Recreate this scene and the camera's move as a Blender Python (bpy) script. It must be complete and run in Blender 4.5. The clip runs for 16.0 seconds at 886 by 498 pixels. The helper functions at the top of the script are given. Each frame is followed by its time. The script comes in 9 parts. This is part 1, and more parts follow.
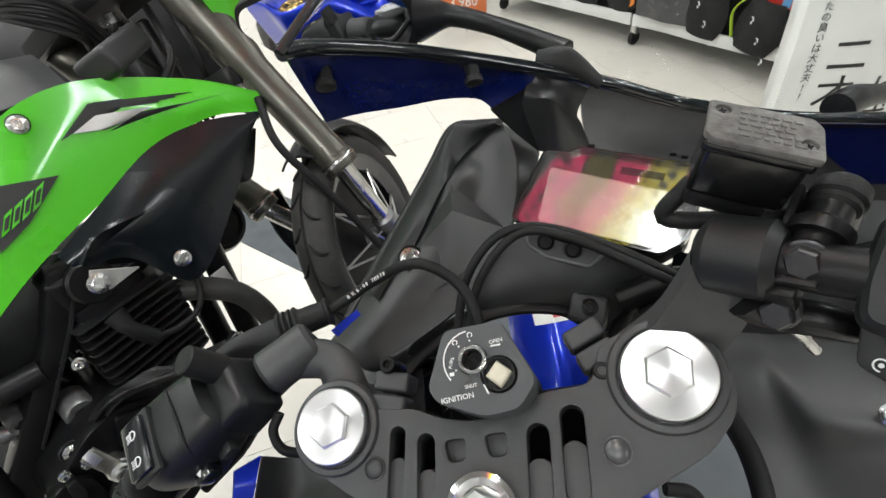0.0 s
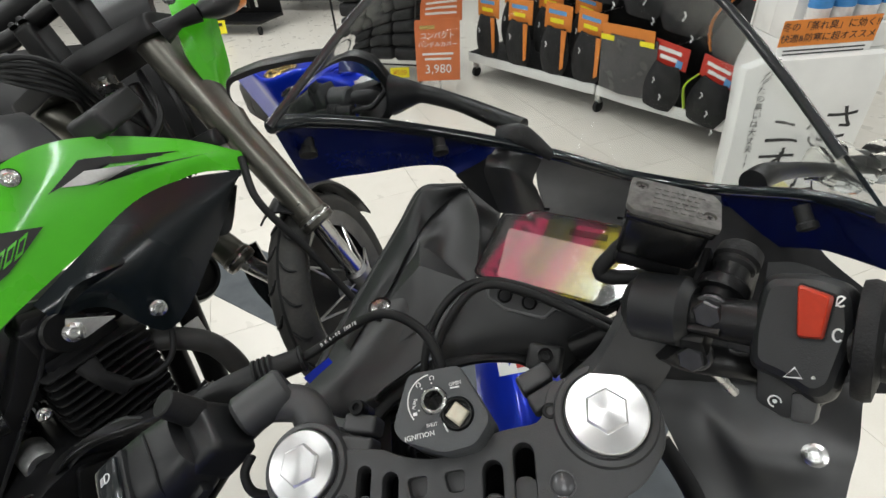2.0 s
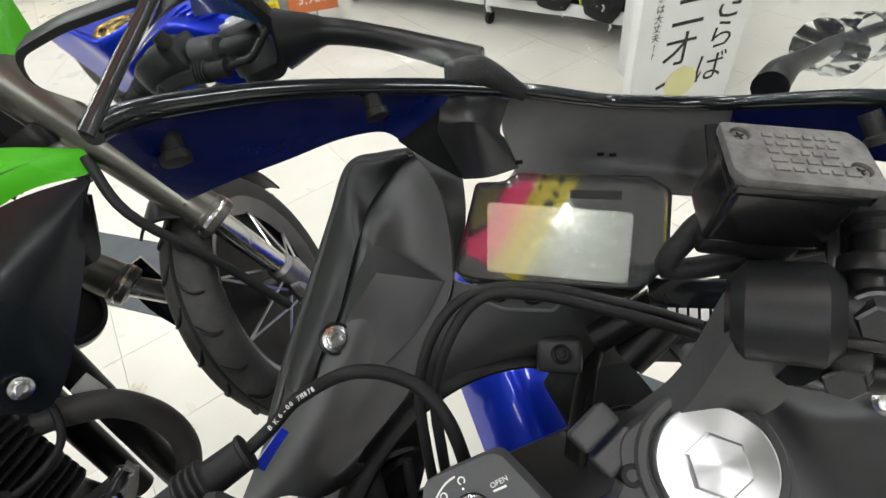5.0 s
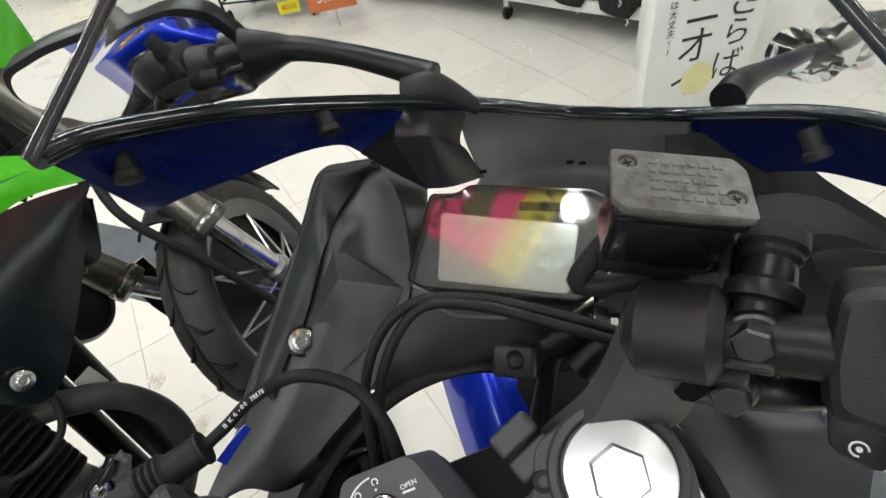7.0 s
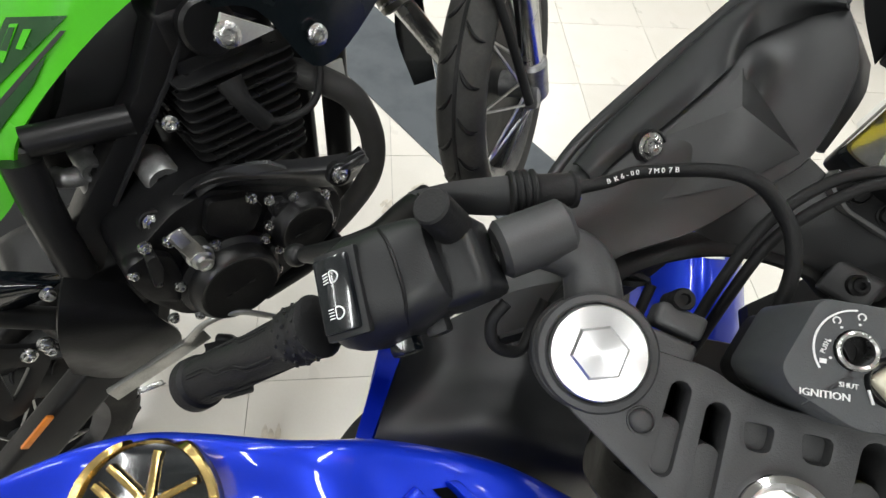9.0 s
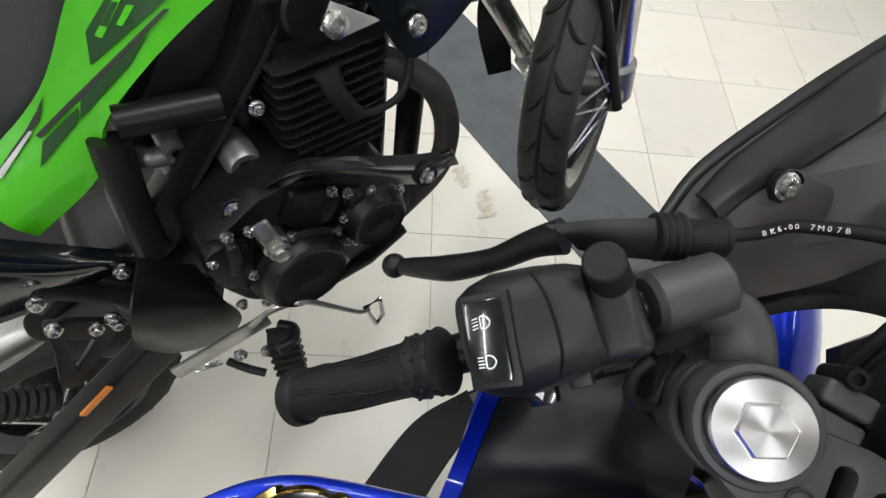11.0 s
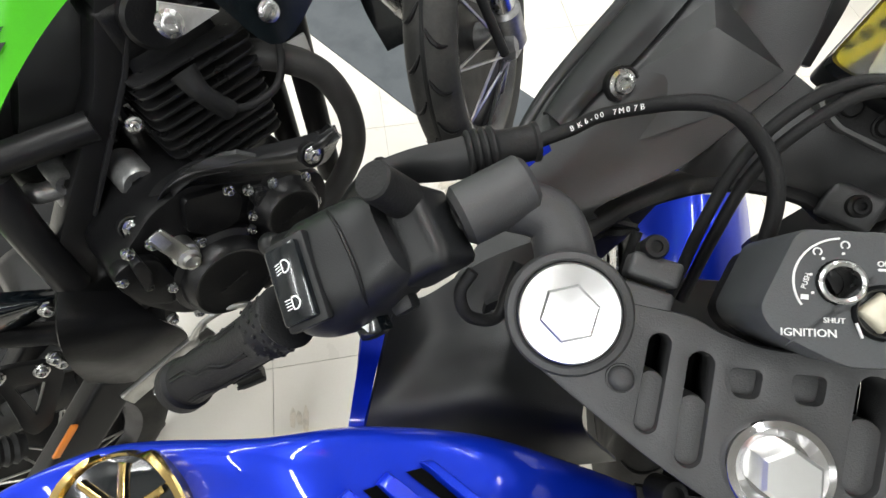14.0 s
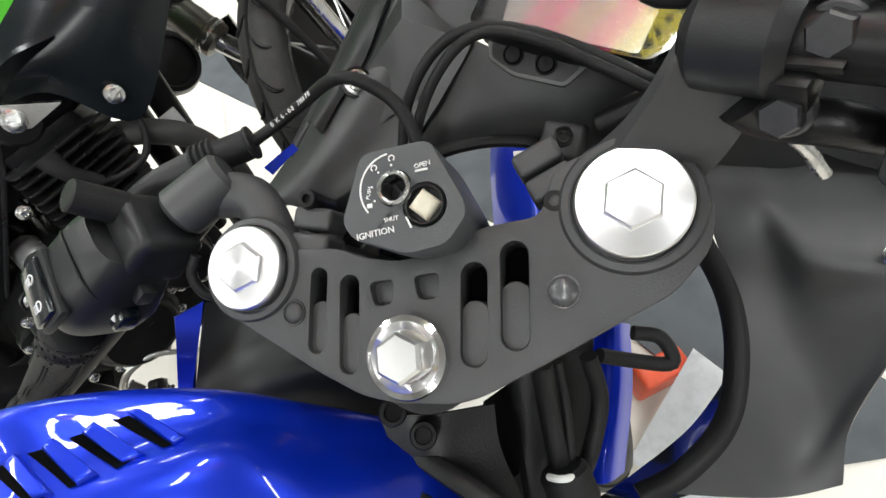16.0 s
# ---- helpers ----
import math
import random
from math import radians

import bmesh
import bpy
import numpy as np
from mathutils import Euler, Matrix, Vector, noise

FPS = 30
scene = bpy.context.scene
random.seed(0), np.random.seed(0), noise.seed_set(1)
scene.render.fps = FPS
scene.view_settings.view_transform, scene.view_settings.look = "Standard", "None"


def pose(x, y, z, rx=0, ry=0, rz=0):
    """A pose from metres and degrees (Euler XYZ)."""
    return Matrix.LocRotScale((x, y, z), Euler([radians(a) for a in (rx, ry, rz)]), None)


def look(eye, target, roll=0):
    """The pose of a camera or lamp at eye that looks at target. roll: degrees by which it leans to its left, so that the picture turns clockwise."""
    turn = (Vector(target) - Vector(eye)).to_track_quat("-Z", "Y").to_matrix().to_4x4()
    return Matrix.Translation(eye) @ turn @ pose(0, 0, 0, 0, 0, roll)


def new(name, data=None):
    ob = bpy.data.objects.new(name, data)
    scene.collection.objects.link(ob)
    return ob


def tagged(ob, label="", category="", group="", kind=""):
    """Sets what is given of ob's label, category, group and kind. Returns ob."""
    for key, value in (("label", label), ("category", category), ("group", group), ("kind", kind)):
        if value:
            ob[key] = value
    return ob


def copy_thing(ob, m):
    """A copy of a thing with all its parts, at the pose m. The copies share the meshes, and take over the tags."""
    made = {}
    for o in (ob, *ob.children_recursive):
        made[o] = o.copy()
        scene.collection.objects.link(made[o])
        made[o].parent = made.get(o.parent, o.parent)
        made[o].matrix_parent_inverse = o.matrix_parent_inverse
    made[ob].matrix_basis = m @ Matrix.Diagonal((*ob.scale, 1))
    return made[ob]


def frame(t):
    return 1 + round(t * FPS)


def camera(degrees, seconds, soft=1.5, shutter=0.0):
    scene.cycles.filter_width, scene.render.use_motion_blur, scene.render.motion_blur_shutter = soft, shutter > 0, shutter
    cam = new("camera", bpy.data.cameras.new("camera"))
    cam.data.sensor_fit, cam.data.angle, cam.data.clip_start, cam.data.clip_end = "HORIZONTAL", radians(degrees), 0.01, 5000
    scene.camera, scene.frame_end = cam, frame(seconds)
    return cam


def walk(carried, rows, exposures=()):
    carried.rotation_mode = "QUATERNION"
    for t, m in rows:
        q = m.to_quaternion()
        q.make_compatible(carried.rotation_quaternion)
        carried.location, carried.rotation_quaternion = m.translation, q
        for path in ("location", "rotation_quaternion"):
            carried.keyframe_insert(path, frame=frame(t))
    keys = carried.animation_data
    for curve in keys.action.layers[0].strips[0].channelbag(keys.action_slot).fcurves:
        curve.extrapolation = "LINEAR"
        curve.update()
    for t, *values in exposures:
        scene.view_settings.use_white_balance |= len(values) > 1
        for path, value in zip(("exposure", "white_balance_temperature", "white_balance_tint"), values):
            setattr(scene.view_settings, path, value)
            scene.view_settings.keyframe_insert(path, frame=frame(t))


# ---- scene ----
cam = camera(83.41, 16.0)
PATH = [
    (0, (0.0766, -0.1153, 1.1017), (-0.0529, 0.6109, 0.4265), -9.53),
    (0.5, (0.0756, -0.1387, 1.1125), (-0.0630, 0.5767, 0.4277), -10.97),
    (1, (0.0796, -0.1272, 1.1128), (-0.0420, 0.6389, 0.4817), -11.14),
    (1.5, (0.0784, -0.1397, 1.1232), (0.0057, 0.6760, 0.5494), -4.46),
    (2, (0.0856, -0.1424, 1.1239), (0.0134, 0.6563, 0.5266), -5.67),
    (2.5, (0.0906, -0.1424, 1.1244), (0.0100, 0.6524, 0.5230), -7.21),
    (3, (0.0908, -0.1445, 1.1261), (0.0023, 0.6457, 0.5197), -7.83),
    (3.5, (0.0852, -0.0849, 1.0880), (0.0120, 0.6662, 0.4318), -12.88),
    (4, (0.0699, -0.0125, 1.0662), (0.1512, 0.6792, 0.3487), -11.39),
    (4.5, (0.0606, -0.0172, 1.0731), (0.1715, 0.6824, 0.3673), -8.27),
    (4.7, (0.0548, -0.0209, 1.0807), (0.1490, 0.6761, 0.3699), -8.68),
    (6.8, (0.0942, -0.0294, 1.0993), (0.1180, 0.6673, 0.3823), -12.73),
    (7, (0.1004, -0.0350, 1.0966), (0.1217, 0.6646, 0.3824), -12.44),
    (7.5, (0.0836, -0.0505, 1.0968), (0.0554, 0.6393, 0.3733), -8.36),
    (8, (0.0380, -0.0442, 1.0816), (-0.0304, 0.5959, 0.3164), -4.11),
    (8.5, (-0.0179, -0.0412, 1.0550), (-0.0944, 0.5418, 0.2461), 1.84),
    (9, (-0.0954, -0.0757, 1.0466), (-0.1613, 0.4295, 0.1862), 11.80),
    (9.5, (-0.1384, -0.0847, 1.0466), (-0.2230, 0.3835, 0.1670), 11.85),
    (11.8, (-0.1758, -0.0562, 1.0315), (-0.1907, 0.3712, 0.1276), 24.16),
    (12, (-0.1779, -0.0564, 1.0275), (-0.1790, 0.3610, 0.1188), 26.60),
    (12.5, (-0.1783, -0.0603, 1.0253), (-0.1778, 0.3608, 0.1183), 27.08),
    (13, (-0.1511, -0.0485, 1.0289), (-0.1765, 0.3732, 0.1225), 21.50),
    (13.5, (-0.1126, -0.0512, 1.0252), (-0.1641, 0.3743, 0.1217), 13.58),
    (14, (-0.0698, -0.0600, 1.0390), (-0.1529, 0.3780, 0.1439), 2.03),
    (14.5, (-0.0309, -0.0649, 1.0317), (-0.1361, 0.3773, 0.1410), -3.37),
    (15, (0.0327, -0.0863, 1.0389), (-0.1025, 0.3962, 0.1735), -7.57),
    (15.5, (0.0909, -0.1004, 1.0411), (-0.0674, 0.4115, 0.1967), -12.28),
    (16, (0.1089, -0.0930, 1.0445), (-0.0462, 0.4142, 0.1968), -15.30),
]
walk(cam, [(t, look(eye, target, roll)) for t, eye, target, roll in PATH], [(0, -0.28), (1, -0.40), (1.5, -0.54), (3, -0.66), (4.5, -0.35), (7, -0.40), (9, -0.28), (12.5, -0.56), (13, -0.54), (14, 0.0), (15, 0.08), (16, -0.08)])


# ---- light: a bright shop, rows of ceiling tubes ----
world = bpy.data.worlds.new("shop_air")
scene.world = world
world.use_nodes = True
world.node_tree.nodes["Background"].inputs[0].default_value = (0.95, 0.97, 1.0, 1)
world.node_tree.nodes["Background"].inputs[1].default_value = 0.015


# ---- small helpers ----
def part(name, bm, material, parent, label="", smooth=40):
    """One bmesh, in world coordinates, as one mesh object under a thing or a part."""
    bmesh.ops.recalc_face_normals(bm, faces=bm.faces)
    me = bpy.data.meshes.new(name)
    root = parent
    while root.parent:
        root = root.parent
    bm.transform(Matrix.Translation(root.location).inverted())
    bm.to_mesh(me)
    bm.free()
    me.materials.append(material)
    if smooth:
        me.shade_smooth()
        me.set_sharp_from_angle(angle=radians(smooth))
    ob = new(name, me)
    ob.parent = parent
    if label:
        ob["label"] = label
    return ob


def thing(name, base, label, category, group="", kind=""):
    ob = new(name)
    ob.empty_display_size = 0.05
    ob.location = base
    return tagged(ob, label, category, group, kind)


def solid(name, bm, material, label, category, group="", kind="", smooth=40):
    """A thing that is one mesh."""
    bmesh.ops.recalc_face_normals(bm, faces=bm.faces)
    me = bpy.data.meshes.new(name)
    bm.to_mesh(me)
    bm.free()
    me.materials.append(material)
    if smooth:
        me.shade_smooth()
        me.set_sharp_from_angle(angle=radians(smooth))
    return tagged(new(name, me), label, category, group, kind)


def B():
    return bmesh.new()


def V(*a):
    return Vector(a[0] if len(a) == 1 else a)


def frame3(origin, x, y):
    """A matrix with the x axis along x and the y axis near y."""
    x = V(x).normalized()
    z = x.cross(V(y)).normalized()
    y = z.cross(x)
    m = Matrix((x, y, z)).transposed().to_4x4()
    m.translation = origin
    return m


def along(p0, p1):
    d = V(p1) - V(p0)
    m = d.to_track_quat("Z", "Y").to_matrix().to_4x4()
    m.translation = p0
    return m, d.length


def box(bm, sx, sy, sz, m=Matrix(), bevel=0.0, seg=2):
    ret = bmesh.ops.create_cube(bm, size=1, matrix=m @ Matrix.Diagonal((sx, sy, sz, 1)))
    if bevel:
        edges = {e for v in ret["verts"] for e in v.link_edges}
        bmesh.ops.bevel(bm, geom=list(edges), offset=bevel, segments=seg, affect="EDGES", profile=0.6)
    return bm


def ring(bm, m, r, z, seg, squash=1.0, power=2.0):
    out = []
    for i in range(seg):
        a = 2 * math.pi * i / seg
        c, s = math.cos(a), math.sin(a)
        k = (abs(c) ** power + abs(s) ** power) ** (-1 / power)
        out.append(bm.verts.new(m @ V(r * k * c, r * k * s * squash, z)))
    return out


def skin(bm, rings, caps=True, closed=False):
    pairs = list(zip(rings, rings[1:])) + ([(rings[-1], rings[0])] if closed else [])
    for a, b in pairs:
        n = len(a)
        for i in range(n):
            bm.faces.new((a[i], a[(i + 1) % n], b[(i + 1) % n], b[i]))
    if caps and not closed:
        bm.faces.new(rings[0][::-1])
        bm.faces.new(rings[-1])
    return bm


def lathe(bm, profile, m=Matrix(), seg=32, squash=1.0, power=2.0):
    """Rings of (radius, height) about the z axis of m."""
    return skin(bm, [ring(bm, m, max(r, 1e-5), z, seg, squash, power) for r, z in profile])


def cyl(bm, p0, p1, r, r1=None, seg=20, bevel=0.0):
    m, h = along(p0, p1)
    r1 = r if r1 is None else r1
    if bevel:
        return lathe(bm, [(r - bevel, 0), (r, bevel), (r1, h - bevel), (r1 - bevel, h)], m, seg)
    return lathe(bm, [(r, 0), (r1, h)], m, seg)


def catmull(pts, n=8, closed=False):
    pts = [V(p) for p in pts]
    if len(pts) < 3:
        return pts
    out = []
    k = len(pts)
    for i in range(k if closed else k - 1):
        p1, p2 = pts[i], pts[(i + 1) % k]
        p0 = pts[i - 1] if (closed or i) else 2 * p1 - p2
        p3 = pts[(i + 2) % k] if (closed or i < k - 2) else 2 * p2 - p1
        for j in range(n):
            t = j / n
            out.append(0.5 * (2 * p1 + (p2 - p0) * t + (2 * p0 - 5 * p1 + 4 * p2 - p3) * t * t + (3 * p1 - p0 - 3 * p2 + p3) * t ** 3))
    if not closed:
        out.append(pts[-1])
    return out


def tube(bm, pts, r, seg=10, n=8, radii=None, closed=False, squash=1.0):
    """A round bar through the points."""
    line = catmull(pts, n, closed)
    k = len(line)
    rings, up = [], None
    for i, p in enumerate(line):
        if closed:
            d = line[(i + 1) % k] - line[i - 1]
        else:
            d = line[min(i + 1, k - 1)] - line[max(i - 1, 0)]
        d.normalize()
        if up is None:
            up = d.orthogonal().normalized()
        up = (up - d * up.dot(d)).normalized()
        side = d.cross(up)
        rad = r
        if radii:
            f = i / (k - 1) * (len(radii) - 1)
            j = min(int(f), len(radii) - 2)
            rad = radii[j] * (1 - f + j) + radii[j + 1] * (f - j)
        rings.append([bm.verts.new(p + (up * math.cos(a) + side * math.sin(a) * squash) * rad)
                      for a in [2 * math.pi * q / seg for q in range(seg)]])
    return skin(bm, rings, closed=closed)


def rounded(pts, r, n=4):
    """A 2D outline with its corners rounded."""
    out = []
    k = len(pts)
    for i in range(k):
        p0, p1, p2 = V(pts[i - 1]), V(pts[i]), V(pts[(i + 1) % k])
        a, b = p0 - p1, p2 - p1
        t = min(r, a.length * 0.45, b.length * 0.45)
        a, b = p1 + a.normalized() * t, p1 + b.normalized() * t
        for j in range(n + 1):
            s = j / n
            out.append((1 - s) ** 2 * a + 2 * s * (1 - s) * p1 + s * s * b)
    return out


def circle2(cx, cy, r, n=24):
    return [V(cx + r * math.cos(2 * math.pi * i / n), cy + r * math.sin(2 * math.pi * i / n)) for i in range(n)]


def slot2(ax, ay, bx, by, r, n=8):
    """The outline of a slot from a to b."""
    d = V(bx - ax, by - ay)
    a0 = math.atan2(d.y, d.x)
    out = [V(bx + r * math.cos(a0 - math.pi / 2 + math.pi * i / n), by + r * math.sin(a0 - math.pi / 2 + math.pi * i / n)) for i in range(n + 1)]
    out += [V(ax + r * math.cos(a0 + math.pi / 2 + math.pi * i / n), ay + r * math.sin(a0 + math.pi / 2 + math.pi * i / n)) for i in range(n + 1)]
    return out


def prism(bm, outline, z0, z1, m=Matrix(), holes=(), bevel=0.0):
    """A plate from z0 to z1 with holes through it."""
    tmp = bmesh.new()
    edges = []
    for loop in (outline, *holes):
        vs = [tmp.verts.new((p[0], p[1], z0)) for p in loop]
        edges += [tmp.edges.new((vs[i], vs[(i + 1) % len(vs)])) for i in range(len(vs))]
    fill = bmesh.ops.triangle_fill(tmp, use_beauty=True, use_dissolve=False, edges=edges)
    faces = [f for f in fill["geom"] if isinstance(f, bmesh.types.BMFace)]
    ex = bmesh.ops.extrude_face_region(tmp, geom=faces)
    bmesh.ops.translate(tmp, verts=[v for v in ex["geom"] if isinstance(v, bmesh.types.BMVert)], vec=(0, 0, z1 - z0))
    bmesh.ops.recalc_face_normals(tmp, faces=tmp.faces)
    if bevel:
        sharp = [e for e in tmp.edges if len(e.link_faces) == 2 and abs(e.calc_face_angle(0)) > 0.9
                 and abs(e.verts[0].co.z - e.verts[1].co.z) < 1e-6]
        bmesh.ops.bevel(tmp, geom=sharp, offset=bevel, segments=2, affect="EDGES", profile=0.6)
    tmp.transform(m)
    me = bpy.data.meshes.new("tmp")
    tmp.to_mesh(me)
    tmp.free()
    bm.from_mesh(me)
    bpy.data.meshes.remove(me)
    return bm


def sheet(bm, rows, nu=6, nv=6, thick=0.003):
    """A smooth skin through rows of points, with a thickness."""
    lines = [catmull(r, nu) for r in rows]
    cols = [catmull([l[i] for l in lines], nv) for i in range(len(lines[0]))]
    w, h = len(cols), len(cols[0])

    def normal(i, j):
        a = cols[min(i + 1, w - 1)][j] - cols[max(i - 1, 0)][j]
        b = cols[i][min(j + 1, h - 1)] - cols[i][max(j - 1, 0)]
        return a.cross(b).normalized()
    top = [[bm.verts.new(cols[i][j]) for j in range(h)] for i in range(w)]
    low = [[bm.verts.new(cols[i][j] + normal(i, j) * thick) for j in range(h)] for i in range(w)]
    for i in range(w - 1):
        for j in range(h - 1):
            bm.faces.new((top[i][j], top[i + 1][j], top[i + 1][j + 1], top[i][j + 1]))
            bm.faces.new((low[i][j], low[i][j + 1], low[i + 1][j + 1], low[i + 1][j]))
    rim = [(i, 0) for i in range(w)] + [(w - 1, j) for j in range(1, h)] + [(i, h - 1) for i in range(w - 2, -1, -1)] + [(0, j) for j in range(h - 2, 0, -1)]
    for q in range(len(rim)):
        (a, b), (c, d) = rim[q], rim[(q + 1) % len(rim)]
        bm.faces.new((top[a][b], top[c][d], low[c][d], low[a][b]))
    return bm


def hexagon(bm, m, r, z0, z1, chamfer=0.0):
    pr = [(r, z0), (r, z1 - chamfer), (r - chamfer, z1)] if chamfer else [(r, z0), (r, z1)]
    return lathe(bm, pr, m, 6)


def bolt(parent, p, n, r=0.006, h=0.004, name="bolt", mat=None, hollow=True):
    """A domed socket-head screw at p, facing n."""
    m = along(p, V(p) + V(n))[0]
    bm = B()
    lathe(bm, [(r * 1.35, -0.002), (r * 1.35, 0.0012), (r, 0.002), (r * 0.92, h), (r * 0.62, h * 1.15)] + ([(r * 0.5, h * 1.1), (r * 0.48, h * 0.5)] if hollow else []), m, 18)
    return part(name, bm, mat or STEEL, parent)


def lettering(name, body, size, m, material, parent, label="", depth=0.0004, align="CENTER", extra=1.0):
    """Raised letters in the built-in font, in the xy plane of m."""
    cu = bpy.data.curves.new("tmp_text", "FONT")
    cu.body, cu.size, cu.extrude, cu.align_x, cu.align_y = body, size, depth, align, "CENTER"
    cu.space_character = extra
    cu.resolution_u = 2
    ob = bpy.data.objects.new("tmp_text", cu)
    scene.collection.objects.link(ob)
    bpy.context.view_layer.update()
    me = bpy.data.meshes.new_from_object(ob.evaluated_get(bpy.context.evaluated_depsgraph_get()))
    bpy.data.objects.remove(ob)
    bpy.data.curves.remove(cu)
    bm = B()
    bm.from_mesh(me)
    bpy.data.meshes.remove(me)
    bm.transform(m)
    return part(name, bm, material, parent, label, smooth=0)


# ---- materials ----
def mat(name, colour, rough=0.5, metal=0.0, var=0.18, scale=35.0, bump=0.15, fine=400.0, coat=0.0, coat_rough=0.05,
        second=None, mix=(0.45, 0.7), trans=0.0, emit=0.0, ior=1.5, rvar=0.12, spec=0.5, aniso=0.0, depth=0.0006):
    """A surface with two scales of colour and gloss variation and a fine relief."""
    m = bpy.data.materials.new(name)
    m.use_nodes = True
    nt = m.node_tree
    n, l = nt.nodes, nt.links
    p = n["Principled BSDF"]
    co = n.new("ShaderNodeTexCoord")
    big, small = n.new("ShaderNodeTexNoise"), n.new("ShaderNodeTexNoise")
    big.inputs["Scale"].default_value, small.inputs["Scale"].default_value = scale, fine
    big.inputs["Detail"].default_value, small.inputs["Detail"].default_value = 5, 3
    for t in (big, small):
        l.new(co.outputs["Object"], t.inputs["Vector"])
    ramp = n.new("ShaderNodeMapRange")
    ramp.inputs["From Min"].default_value, ramp.inputs["From Max"].default_value = mix
    l.new(big.outputs["Fac"], ramp.inputs["Value"])
    cmix = n.new("ShaderNodeMix")
    cmix.data_type = "RGBA"
    dark = second or tuple(c * (1 - var) for c in colour)
    cmix.inputs["A"].default_value, cmix.inputs["B"].default_value = (*colour, 1), (*dark, 1)
    l.new(ramp.outputs["Result"], cmix.inputs["Factor"])
    grain = n.new("ShaderNodeMix")
    grain.data_type, grain.blend_type = "RGBA", "OVERLAY"
    grain.inputs["Factor"].default_value = min(1.0, var * 0.8)
    l.new(cmix.outputs["Result"], grain.inputs["A"])
    l.new(small.outputs["Fac"], grain.inputs["B"])
    l.new(grain.outputs["Result"], p.inputs["Base Color"])
    rr = n.new("ShaderNodeMapRange")
    rr.inputs["To Min"].default_value, rr.inputs["To Max"].default_value = max(0.01, rough - rvar), min(1.0, rough + rvar)
    l.new(big.outputs["Fac"], rr.inputs["Value"])
    l.new(rr.outputs["Result"], p.inputs["Roughness"])
    if bump:
        bp = n.new("ShaderNodeBump")
        bp.inputs["Strength"].default_value, bp.inputs["Distance"].default_value = bump, depth
        l.new(small.outputs["Fac"], bp.inputs["Height"])
        l.new(bp.outputs["Normal"], p.inputs["Normal"])
    p.inputs["Metallic"].default_value = metal
    p.inputs["Specular IOR Level"].default_value = spec
    p.inputs["Coat Weight"].default_value, p.inputs["Coat Roughness"].default_value = coat, coat_rough
    p.inputs["Transmission Weight"].default_value, p.inputs["IOR"].default_value = trans, ior
    if aniso:
        p.inputs["Anisotropic"].default_value = aniso
        tg = n.new("ShaderNodeTangent")
        tg.direction_type, tg.axis = "RADIAL", "Z"
        l.new(tg.outputs["Tangent"], p.inputs["Tangent"])
    if emit:
        p.inputs["Emission Color"].default_value = (*colour, 1)
        p.inputs["Emission Strength"].default_value = emit
    return m


PLASTIC = mat("black_plastic", (0.011, 0.0115, 0.0125), 0.40, bump=0.22, fine=1400, scale=20, var=0.25, spec=0.36)
PLASTIC2 = mat("dark_grey_plastic", (0.025, 0.0255, 0.0265), 0.38, bump=0.28, fine=1500, scale=18, var=0.2)
SATIN = mat("satin_black_paint", (0.0075, 0.0075, 0.008), 0.36, bump=0.25, fine=700, scale=25, spec=0.28)
LOCKM = mat("cast_grey_lock", (0.062, 0.066, 0.070), 0.5, bump=0.4, fine=1400, scale=30, var=0.12)
SHROUDM = mat("shroud_black_plastic", (0.006, 0.009, 0.011), 0.26, bump=0.05, coat=0.3, coat_rough=0.16, scale=8, spec=0.3)
LEGM = mat("hard_chromed_leg", (0.58, 0.58, 0.57), 0.24, metal=1.0, bump=0.05, var=0.15)
CLAMPM = mat("anodised_black_metal", (0.052, 0.0525, 0.054), 0.48, metal=0.25, bump=0.28, fine=1300, scale=30, var=0.15)
RUBBER = mat("black_rubber", (0.011, 0.011, 0.0115), 0.55, bump=0.5, fine=700, scale=30, spec=0.25)
TYRE = mat("tyre_rubber", (0.024, 0.024, 0.023), 0.6, bump=0.5, fine=300, scale=25, var=0.35, second=(0.045, 0.043, 0.04), spec=0.25)
GLOSSB = mat("gloss_black_paint", (0.004, 0.006, 0.008), 0.15, bump=0.02, coat=0.7, scale=8)
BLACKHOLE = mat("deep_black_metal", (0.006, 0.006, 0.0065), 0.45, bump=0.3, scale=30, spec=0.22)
ENGINE = mat("engine_black_paint", (0.005, 0.005, 0.0055), 0.34, metal=0.0, bump=0.4, fine=500, scale=45, var=0.35, spec=0.30)
FORGED = mat("cast_aluminium", (0.30, 0.30, 0.30), 0.42, metal=0.85, bump=0.4, fine=600, scale=60, var=0.3)
STEEL = mat("zinc_steel", (0.62, 0.62, 0.61), 0.26, metal=1.0, bump=0.1, fine=800, scale=120, var=0.3)
CHROME = mat("chrome", (0.85, 0.85, 0.86), 0.07, metal=1.0, bump=0.0, var=0.05)
ALU = mat("brushed_aluminium", (0.84, 0.84, 0.85), 0.34, metal=1.0, bump=0.05, var=0.05, aniso=0.75, rvar=0.05)
FORKT = mat("bronze_grey_anodised", (0.13, 0.125, 0.108), 0.34, metal=0.8, bump=0.1, fine=900, scale=40, var=0.2)
BLUE = mat("metallic_blue_paint", (0.002, 0.026, 0.50), 0.36, metal=0.5, var=0.12, bump=0.05, fine=2500, scale=5, coat=0.75, coat_rough=0.03, spec=0.25)
